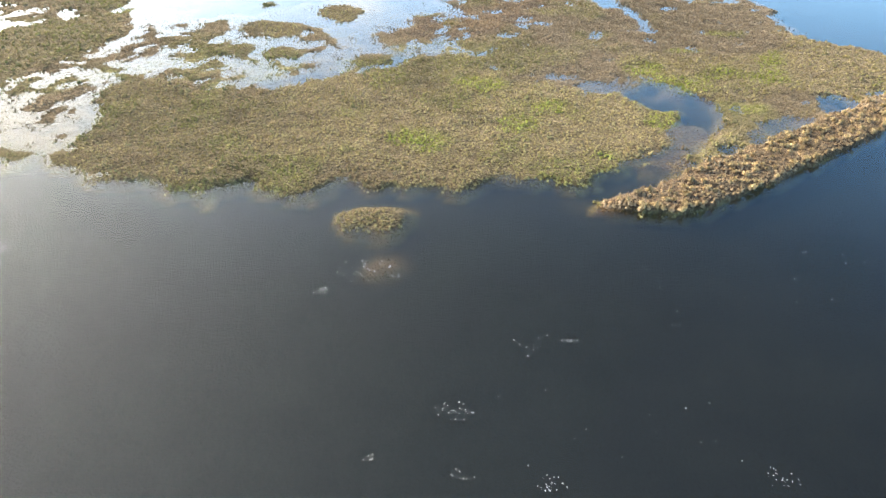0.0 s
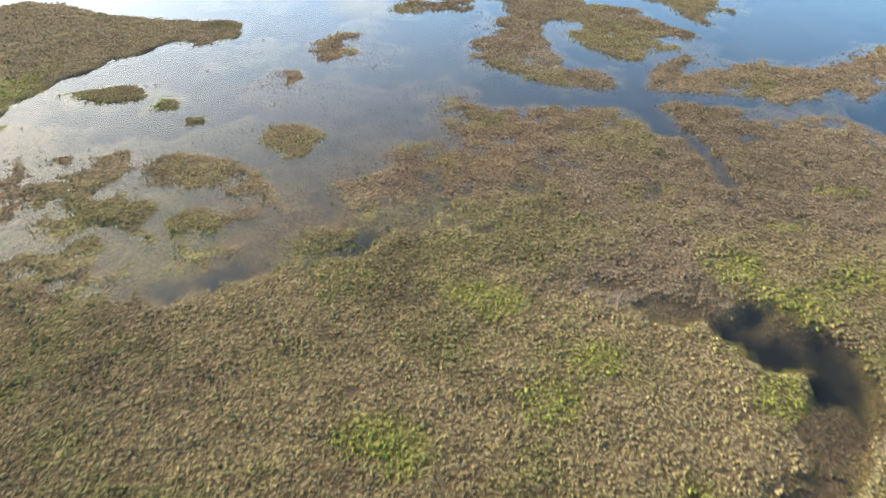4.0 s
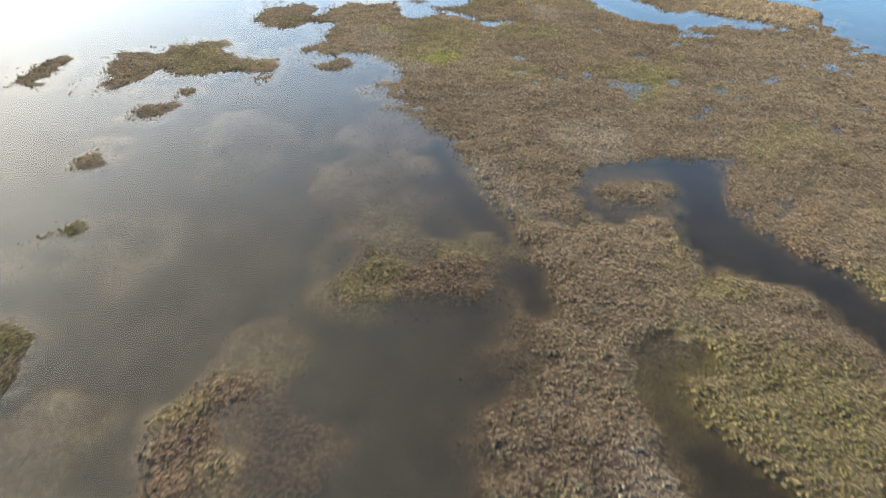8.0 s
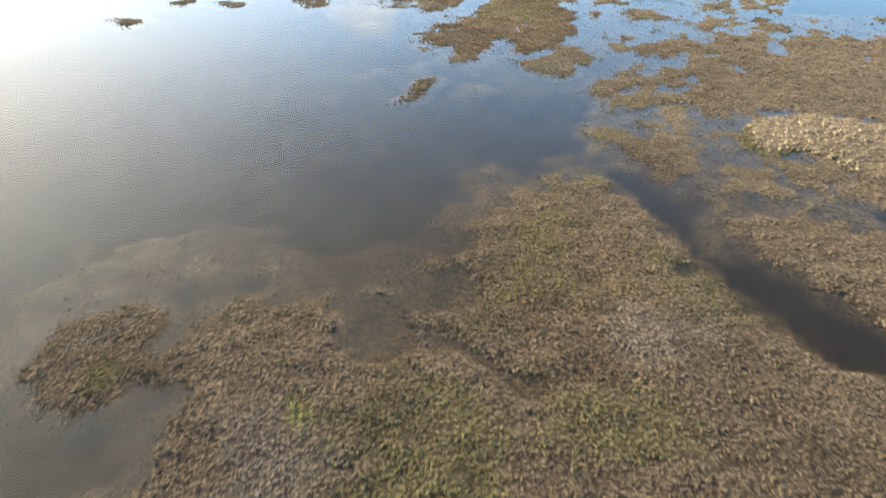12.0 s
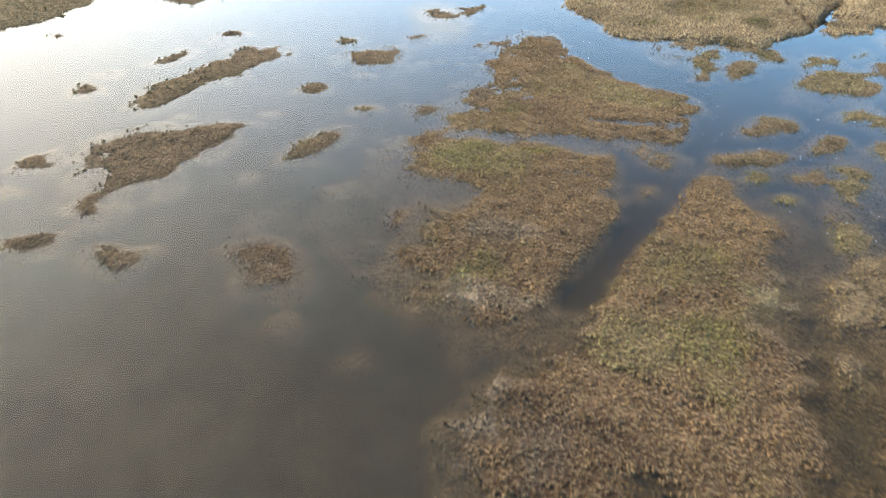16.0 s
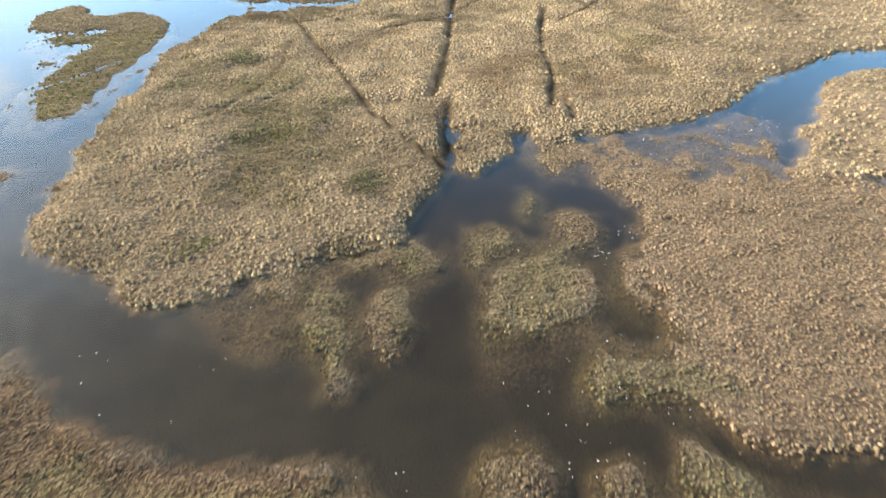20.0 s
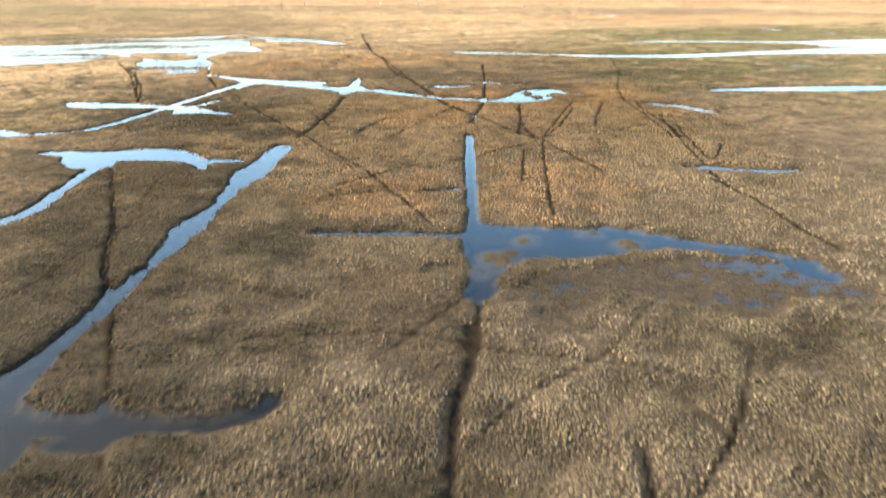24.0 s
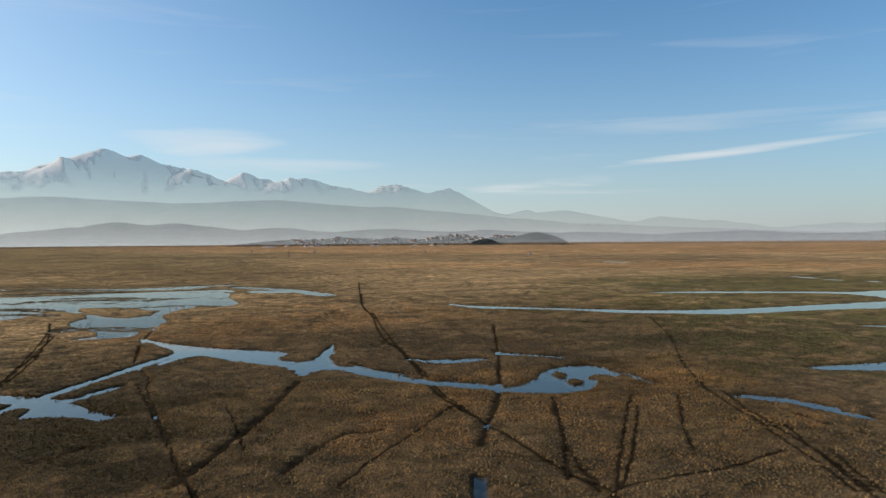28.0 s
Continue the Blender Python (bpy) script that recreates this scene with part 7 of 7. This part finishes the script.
tufts("reed_grass", "dry golden-brown reed tufts on the far plain", on_reed, 470, 680, 0, 140, 1.2, TALL, 1.35, (1.15, 1.13, 1.1), 7)
tufts("bank_grass", "pale straw-coloured grass on the raised bank", on_spit, 25, 110, 0, 90, 0.34, TALL, 1.0, (1.2, 1.2, 1.2), 8)


# ---- the far rim: mountains, hills and a village ----
EYE_X, EYE_Y, AHEAD = 33.0, 363.0, 67.9     # where the far view is seen from, and its bearing from +x


def bearing(right, far):
    """A place at so many degrees to the right of the far view's middle."""
    a = radians(AHEAD - right)
    return EYE_X + far * math.cos(a), EYE_Y + far * math.sin(a)


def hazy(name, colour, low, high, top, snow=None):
    """Distant land with haze put in as transparency, densest near the plain: the sky behind shows through it."""
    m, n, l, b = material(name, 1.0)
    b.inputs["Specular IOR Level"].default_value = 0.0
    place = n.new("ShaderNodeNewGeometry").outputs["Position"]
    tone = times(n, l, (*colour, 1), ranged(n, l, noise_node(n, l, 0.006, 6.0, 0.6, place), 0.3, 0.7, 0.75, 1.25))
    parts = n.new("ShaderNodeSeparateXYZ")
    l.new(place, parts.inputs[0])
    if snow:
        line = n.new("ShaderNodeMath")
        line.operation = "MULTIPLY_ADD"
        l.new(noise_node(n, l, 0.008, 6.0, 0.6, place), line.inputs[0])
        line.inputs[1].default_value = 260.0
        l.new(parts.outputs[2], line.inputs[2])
        flank = n.new("ShaderNodeVectorMath")       # white only on flanks that face the sun: sunlit snow put into the colour
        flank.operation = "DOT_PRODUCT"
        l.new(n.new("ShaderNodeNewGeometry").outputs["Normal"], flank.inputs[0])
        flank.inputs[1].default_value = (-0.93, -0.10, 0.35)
        sunlit_snow = n.new("ShaderNodeMath")
        sunlit_snow.operation = "MULTIPLY"
        l.new(ranged(n, l, line.outputs[0], snow, snow + 60, 0, 1), sunlit_snow.inputs[0])
        l.new(ranged(n, l, flank.outputs["Value"], 0.28, 0.48, 0.03, 1), sunlit_snow.inputs[1])
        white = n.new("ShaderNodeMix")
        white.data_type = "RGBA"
        l.new(sunlit_snow.outputs[0], white.inputs[0])
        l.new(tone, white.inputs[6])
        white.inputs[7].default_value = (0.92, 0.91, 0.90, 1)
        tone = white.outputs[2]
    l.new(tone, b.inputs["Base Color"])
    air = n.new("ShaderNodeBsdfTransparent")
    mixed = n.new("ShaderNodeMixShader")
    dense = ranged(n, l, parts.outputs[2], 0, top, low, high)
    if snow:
        bright = n.new("ShaderNodeMath")        # snow made more solid, so it reads as glaring through the haze
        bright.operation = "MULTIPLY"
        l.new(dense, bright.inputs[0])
        l.new(ranged(n, l, sunlit_snow.outputs[0], 0, 1, 0.85, 2.5), bright.inputs[1])
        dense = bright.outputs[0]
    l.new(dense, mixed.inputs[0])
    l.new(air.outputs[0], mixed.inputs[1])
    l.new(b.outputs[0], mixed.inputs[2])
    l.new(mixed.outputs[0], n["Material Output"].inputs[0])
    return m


HILLS = []


def hill_height(right, away):
    """How high the hills stand at a bearing and distance from the far view's place."""
    best = -9.0
    for far, deep, a, z in HILLS:
        i, j = int(round((right - a[0]) / (a[1] - a[0]))), int(round((away - far) / deep * (len(z) - 1)))
        if 0 <= i < len(a) and 0 <= j < len(z):
            best = max(best, float(z[j, i]))
    return best


def ridge(name, label, mat, far, deep, left, right, peaks, rough, step=0.12, steep=1.0):
    """A belt of hills: peaks of (bearing, height, width to the left, width to the right, place across the belt)."""
    a, d = np.arange(left, right, step), np.linspace(0, 1, 46)
    aa, dd = np.meshgrid(a, d)
    u, v = aa * far * 0.01745, dd * deep
    # gullies and spurs: folded noise, finer and finer
    fold = 0
    for size, amount, seed in ((420, 1.0, 31), (190, 0.6, 32), (85, 0.36, 33), (38, 0.2, 34)):
        fold = fold + amount * (1 - 2 * np.abs(grain(u + 0.3 * v, 0.7 * v, size, seed)))
    z = np.zeros(aa.shape)
    for p, h, wide_left, wide_right, at in peaks:
        aside = (aa - p) + 0.35 * step / 0.12 * rough * fold * (dd < at)
        t = np.hypot(np.abs(aside) / np.where(aside < 0, wide_left, wide_right), (dd - at) / np.where(dd < at, at, 1 - at))
        z = np.maximum(z, h * np.clip(1 - t, 0, 1) ** steep)
    z = z * (1 + rough * fold * np.clip(6 * (1 - z / max(p[1] for p in peaks)), 0.25, 1)) - 2
    HILLS.append((far, deep, a, z))
    r = far + v
    ang = np.radians(AHEAD - aa)
    return tagged(sheet(name, (EYE_X + r * np.cos(ang))[:, ::-1], (EYE_Y + r * np.sin(ang))[:, ::-1], z[:, ::-1], None, mat), label, "mountains", kind="structure")


# rock, slope and hill colours are bluish: the haze's tint put in
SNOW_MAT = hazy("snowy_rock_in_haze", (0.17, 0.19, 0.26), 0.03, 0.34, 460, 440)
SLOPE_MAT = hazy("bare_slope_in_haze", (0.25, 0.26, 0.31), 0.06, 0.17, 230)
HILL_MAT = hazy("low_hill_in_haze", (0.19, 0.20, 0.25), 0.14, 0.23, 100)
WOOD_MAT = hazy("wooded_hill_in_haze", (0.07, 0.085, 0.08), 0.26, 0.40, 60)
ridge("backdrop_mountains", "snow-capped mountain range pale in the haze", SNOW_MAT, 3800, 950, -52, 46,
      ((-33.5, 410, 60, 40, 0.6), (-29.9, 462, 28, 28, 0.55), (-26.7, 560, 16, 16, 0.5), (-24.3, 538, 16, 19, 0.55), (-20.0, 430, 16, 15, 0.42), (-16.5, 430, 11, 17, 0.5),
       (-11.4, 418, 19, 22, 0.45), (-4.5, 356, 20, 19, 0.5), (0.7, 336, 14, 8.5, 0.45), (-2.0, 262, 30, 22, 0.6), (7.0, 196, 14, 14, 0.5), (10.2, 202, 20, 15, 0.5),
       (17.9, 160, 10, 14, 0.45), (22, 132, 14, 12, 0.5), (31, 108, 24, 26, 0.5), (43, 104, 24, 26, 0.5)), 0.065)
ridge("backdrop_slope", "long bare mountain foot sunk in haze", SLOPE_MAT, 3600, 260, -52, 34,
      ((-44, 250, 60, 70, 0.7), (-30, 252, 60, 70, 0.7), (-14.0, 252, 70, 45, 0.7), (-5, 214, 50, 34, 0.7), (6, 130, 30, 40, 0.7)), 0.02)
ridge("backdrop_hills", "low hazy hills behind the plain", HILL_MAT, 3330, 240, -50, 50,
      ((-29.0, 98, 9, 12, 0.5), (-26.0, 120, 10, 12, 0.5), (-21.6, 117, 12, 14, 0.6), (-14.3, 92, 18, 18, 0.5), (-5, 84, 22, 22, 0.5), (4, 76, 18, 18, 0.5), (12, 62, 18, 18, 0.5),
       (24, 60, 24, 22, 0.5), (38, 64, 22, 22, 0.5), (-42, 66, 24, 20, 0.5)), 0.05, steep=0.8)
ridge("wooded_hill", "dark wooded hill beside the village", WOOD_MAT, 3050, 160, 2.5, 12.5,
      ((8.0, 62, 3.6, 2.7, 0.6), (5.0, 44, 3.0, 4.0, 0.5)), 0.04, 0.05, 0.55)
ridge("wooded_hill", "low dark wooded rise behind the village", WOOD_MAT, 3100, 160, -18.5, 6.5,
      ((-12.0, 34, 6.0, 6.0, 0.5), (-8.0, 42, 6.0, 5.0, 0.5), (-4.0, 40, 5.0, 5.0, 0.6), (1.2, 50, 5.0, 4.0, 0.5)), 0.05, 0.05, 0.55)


# ---- things of the far rim ----
def plain(name, colour, rough=0.85, grain_scale=0.4):
    m, n, l, b = material(name, rough)
    place = n.new("ShaderNodeNewGeometry").outputs["Position"]
    l.new(times(n, l, (*colour, 1), ranged(n, l, noise_node(n, l, grain_scale, vector=place), 0.3, 0.7, 0.85, 1.15)), b.inputs["Base Color"])
    return m


PLASTER = plain("pale_plaster", (0.78, 0.75, 0.70))
TILES = plain("weathered_roof_tiles", (0.34, 0.17, 0.11))
LEAD = plain("grey_lead", (0.30, 0.31, 0.33), 0.5)
GLASS = plain("dark_window", (0.05, 0.06, 0.07), 0.2)
STEEL = plain("rusty_steel", (0.13, 0.10, 0.08), 0.6)
BARK = plain("grey_bark", (0.12, 0.10, 0.08))
LEAVES = plain("winter_evergreen_leaves", (0.05, 0.065, 0.04), 0.9, 1.5)


def part(name, bm, mat, parent, label=""):
    mesh = bpy.data.meshes.new(name)
    bm.to_mesh(mesh)
    bm.free()
    mesh.materials.append(mat)
    ob = new(name, mesh)
    ob.parent = parent
    return tagged(ob, label)


def box(bm, x0, y0, z0, x1, y1, z1, taper=0.0):
    t = taper
    v = [bm.verts.new(p) for p in ((x0, y0, z0), (x1, y0, z0), (x1, y1, z0), (x0, y1, z0),
                                   (x0 + t, y0 + t, z1), (x1 - t, y0 + t, z1), (x1 - t, y1 - t, z1), (x0 + t, y1 - t, z1))]
    for f in ((3, 2, 1, 0), (4, 5, 6, 7), (0, 1, 5, 4), (1, 2, 6, 5), (2, 3, 7, 6), (3, 0, 4, 7)):
        bm.faces.new([v[k] for k in f])
    return bm


def lathe(bm, outline, sides=12):
    """A body of revolution from (radius, height) pairs, closed at both ends."""
    rings = [[bm.verts.new((r * math.cos(2 * math.pi * k / sides), r * math.sin(2 * math.pi * k / sides), z)) for k in range(sides)] for r, z in outline]
    for a, b in zip(rings, rings[1:]):
        for k in range(sides):
            bm.faces.new((a[k], a[(k + 1) % sides], b[(k + 1) % sides], b[k]))
    bm.faces.new(rings[0][::-1])
    bm.faces.new(rings[-1])
    return bm


def land_height(x, y):
    return float(sample(HEIGHT, np.array([x]), np.array([y]))[0])


def stand(x, y, turn=0.0, lift=0.0):
    return pose(x, y, land_height(x, y) - 0.3 + lift, 0, 0, turn)


def house(wide, deep, tall, label):
    """A plastered house with a hipped roof, windows and a door."""
    ob = tagged(new("house"), label, "house", "village houses")
    part("wall", box(bmesh.new(), -wide / 2, -deep / 2, 0, wide / 2, deep / 2, tall), PLASTER, ob)
    bm = bmesh.new()
    w, d, r = wide / 2 + 0.5, deep / 2 + 0.5, max(wide - deep, 1.0) / 2
    low = [bm.verts.new(p) for p in ((-w, -d, tall), (w, -d, tall), (w, d, tall), (-w, d, tall))]
    top = [bm.verts.new(p) for p in ((-r, 0, tall + 0.34 * deep), (r, 0, tall + 0.34 * deep))]
    for f in ((low[0], low[1], top[1], top[0]), (low[1], low[2], top[1]), (low[2], low[3], top[0], top[1]), (low[3], low[0], top[0]), tuple(low[::-1])):
        bm.faces.new(f)
    part("roof", bm, TILES, ob, "weathered red-brown tiled roof")
    for k in range(3):
        x = (k - 1) * wide * 0.3
        part("door" if k == 1 else "window", box(bmesh.new(), x - 0.6, -deep / 2 - 0.05, 0 if k == 1 else 1.1, x + 0.6, -deep / 2 + 0.02, 2.3), GLASS, ob)
    return ob


dice = random.Random(11)
built = [house(14, 9, 6.5, "two-storey white village house with a tiled roof"),
         house(11, 8, 3.6, "low white village house with a tiled roof"),
         house(20, 9, 4.2, "long pale farm building with a tiled roof")]
for ob in built:
    ob.matrix_world = stand(*bearing(dice.uniform(-12, -9), 2950 + dice.uniform(-60, 60)), dice.uniform(-20, 30))
# a loose row along the foot of the rise, the rest up its slope
for low_, high_, near_, deep_, count in ((-13.2, -9.6, 2960, 60, 8), (-12.6, -8.6, 3105, 75, 22), (-8.4, -2.0, 3105, 60, 16), (-6.0, 0.0, 2980, 60, 6),
                                         (-1.6, 1.0, 3110, 60, 8), (0.4, 3.4, 3110, 80, 18), (3.8, 6.0, 3085, 60, 14), (-16, -13, 2700, 60, 3)):
    for _ in range(count):
        a, away = dice.uniform(low_, high_), near_ + dice.uniform(0, deep_)
        x, y = bearing(a, away)
        copy_thing(dice.choice(built), pose(x, y, max(land_height(x, y), hill_height(a, away)) - 0.4, 0, 0, dice.uniform(-30, 40) - 90 + AHEAD))
for a, far_ in ((-15.8, 1750), (-10.8, 1650), (-1.5, 1500), (-4.6, 1750), (7.4, 1250)):
    hut = tagged(new("field_hut"), "small whitewashed hut on the open plain", "hut", "huts on the plain")
    part("wall", box(bmesh.new(), -2.6, -2, 0, 2.6, 2, 2.6), PLASTER, hut)
    part("roof", box(bmesh.new(), -2.9, -2.3, 2.6, 2.9, 2.3, 3.5, 1.2), TILES, hut)
    part("door", box(bmesh.new(), -0.5, -2.04, 0, 0.5, -1.98, 2.0), GLASS, hut)
    hut.matrix_world = stand(*bearing(a, far_), AHEAD - 90)
tower = tagged(new("minaret"), "slim white minaret with a grey pointed cap", "minaret")
part("shaft", lathe(bmesh.new(), ((2.4, 0), (2.2, 6), (1.6, 7), (1.4, 24))), PLASTER, tower)
part("balcony", lathe(bmesh.new(), ((1.4, 24), (2.3, 25), (2.3, 26.1), (1.3, 26.2))), PLASTER, tower)
part("lantern", lathe(bmesh.new(), ((1.2, 26.2), (1.2, 31))), PLASTER, tower)
part("cap", lathe(bmesh.new(), ((1.5, 31), (0.1, 38))), LEAD, tower, "pointed grey lead cap")
tower.matrix_world = stand(*bearing(-10.7, 2940))
mast = tagged(new("lattice_mast"), "dark steel lattice mast standing on the plain", "mast")
for k in range(4):
    c, s = (1, 1, -1, -1)[k], (1, -1, -1, 1)[k]
    bm = box(bmesh.new(), c * 1.2 - 0.15, s * 1.2 - 0.15, 0, c * 1.2 + 0.15, s * 1.2 + 0.15, 13)
    for v in bm.verts:
        if v.co.z > 1:
            v.co.x -= c * 0.9
            v.co.y -= s * 0.9
    part("leg", bm, STEEL, mast)
for k in range(5):
    r = 1.2 - 0.9 * (k + 1) * 2.4 / 13
    part("brace", box(bmesh.new(), -r, -r, 2.4 * (k + 1), r, r, 2.4 * (k + 1) + 0.2), STEEL, mast)
mast.matrix_world = stand(*bearing(-12.9, 1150))


def far_tree(tall, seed):
    """A small dark tree: a tapered trunk with limbs and a ragged crown of many clumps."""
    r = random.Random(seed)
    ob = tagged(new("tree"), "small dark evergreen tree beside the village", "tree", "village trees")
    part("trunk", lathe(bmesh.new(), ((0.35, 0), (0.25, 0.35 * tall), (0.06, 0.9 * tall)), 7), BARK, ob)
    bm = bmesh.new()
    for _ in range(70):
        h = r.uniform(0.22, 1.0)
        wide = 0.30 * tall * (1.08 - h) * r.uniform(0.2, 1.0)
        a = r.uniform(0, 2 * math.pi)
        bmesh.ops.create_icosphere(bm, subdivisions=1, radius=0.07 * tall * r.uniform(0.6, 1.2), matrix=pose(wide * math.cos(a), wide * math.sin(a), h * tall, 0, 0, 30 * r.random()))
    for v in bm.verts:
        v.co += 0.025 * tall * Vector((r.uniform(-1, 1), r.uniform(-1, 1), r.uniform(-1, 1)))
    part("crown", bm, LEAVES, ob)
    return ob


grown = [far_tree(9, 1), far_tree(12, 2)]
for ob in grown:
    ob.matrix_world = stand(*bearing(dice.uniform(-9, -6), 2960))
for _ in range(34):
    a = dice.choice((dice.uniform(-12, -2), dice.uniform(-1, 3.5), dice.uniform(9.5, 11.5)))
    copy_thing(dice.choice(grown), stand(*bearing(a, 2960 + dice.uniform(-120, 80)), 360 * dice.random()))


# ---- tussocks on the raised bank, one by one ----
def tussock_mesh(seed):
    """A thick hummock of dry grass: a mop of drooping blades over a rounded root."""
    r = random.Random(seed)
    bm = bmesh.new()
    for _ in range(46):
        a, out = r.uniform(0, 2 * math.pi), r.uniform(0.05, 0.42)
        c, s = math.cos(a), math.sin(a)
        root, wide, tall = 0.4 * out, r.uniform(0.02, 0.045), r.uniform(0.25, 0.5) * (1.1 - out)
        p = [bm.verts.new(q) for q in ((root * c - wide * s, root * s + wide * c, -0.08), (root * c + wide * s, root * s - wide * c, -0.08),
                                       (0.8 * out * c + wide * s, 0.8 * out * s - wide * c, tall), (0.8 * out * c - wide * s, 0.8 * out * s + wide * c, tall))]
        bm.faces.new(p)
        bm.faces.new((p[3], p[2], bm.verts.new((1.25 * out * c, 1.25 * out * s, 0.7 * tall))))
    mesh = bpy.data.meshes.new("tussock")
    bm.to_mesh(mesh)
    bm.free()
    mesh.materials.append(STRAW)
    return mesh


STRAW, sn, sl, sb = material("bleached_straw", 0.85)
pick = sn.new("ShaderNodeNewGeometry").outputs["Random Per Island"]
sl.new(times(sn, sl, times(sn, sl, (0.26, 0.188, 0.092, 1), ranged(sn, sl, pick, 0, 1, 0.65, 1.35)),
             ranged(sn, sl, sn.new("ShaderNodeObjectInfo").outputs["Random"], 0, 1, 0.7, 1.35)), sb.inputs["Base Color"])
clumps = [tussock_mesh(k) for k in range(6)]
placed = 0
for _ in range(9000):
    x, y = dice.uniform(8, 60), dice.uniform(30, 90)
    if placed >= 290 or not bool(on_spit(np.array([x]), np.array([y]))[0]):
        continue
    ob = tagged(new("grass_tussock", dice.choice(clumps)), "bleached straw-coloured grass tussock on the muddy bank", "tussock", "tussocks on the bank")
    grow = dice.uniform(0.4, 0.95)
    ob.matrix_world = pose(x, y, land_height(x, y), 0, 0, 360 * dice.random()) @ Matrix.Diagonal((grow, grow, grow, 1))
    placed += 1


# ---- feathers and foam adrift on the open water ----
def adrift(name, label, spots, mat, size, seed):
    r = random.Random(seed)
    bm = bmesh.new()
    for x, y, reach, count in spots:
        for _ in range(count):
            a, d = r.uniform(0, 2 * math.pi), reach * r.random() ** 0.7
            c, s, h = r.uniform(0.4, 1) * size, r.uniform(0.2, 0.5) * size, r.uniform(0, 2 * math.pi)
            px, py = x + d * math.cos(a), y + 0.6 * d * math.sin(a)
            u, v = (math.cos(h), math.sin(h)), (-math.sin(h), math.cos(h))
            rim = [bm.verts.new((px + c * u[0] * p + s * v[0] * q, py + c * u[1] * p + s * v[1] * q, 0.012 + 0.012 * (p == 0))) for p, q in ((-1, 0), (0, -1), (1, 0), (0, 1))]
            bm.faces.new(rim)
    mesh = bpy.data.meshes.new(name)
    bm.to_mesh(mesh)
    bm.free()
    mesh.materials.append(mat)
    return tagged(new(name, mesh), label, "litter", kind="stuff")


adrift("feathers", "small white feathers and foam adrift on the dark water", (
    (-2.3, 22.8, 1.2, 30), (3.0, 18.9, 0.8, 22), (14.3, 20.4, 1.0, 20), (4.3, 28.6, 0.6, 10), (-6.3, 19.4, 0.4, 10), (-9.0, 33.7, 2.3, 50),
    (-11.8, 31.5, 0.7, 12), (-35.5, 33.5, 1.0, 20), (22.6, 38.1, 2.3, 6), (-1.1, 18.8, 1.1, 8), (2.1, 28.1, 1.7, 12), (15.0, 33.9, 7.3, 18), (6.7, 22.5, 7.4, 14)), PLASTER, 0.05, 5)
adrift("feathers", "white feathers and bleached stalks scattered on the flooded meadow", (
    (-8.0, 262, 7, 45), (2.0, 270, 8, 60), (8.0, 282, 7, 60), (22.0, 292, 9, 90), (34.0, 294, 7, 60), (0.0, 250, 8, 45), (-14.0, 268, 5, 16), (-22.0, 282, 9, 14)), PLASTER, 0.07, 6)
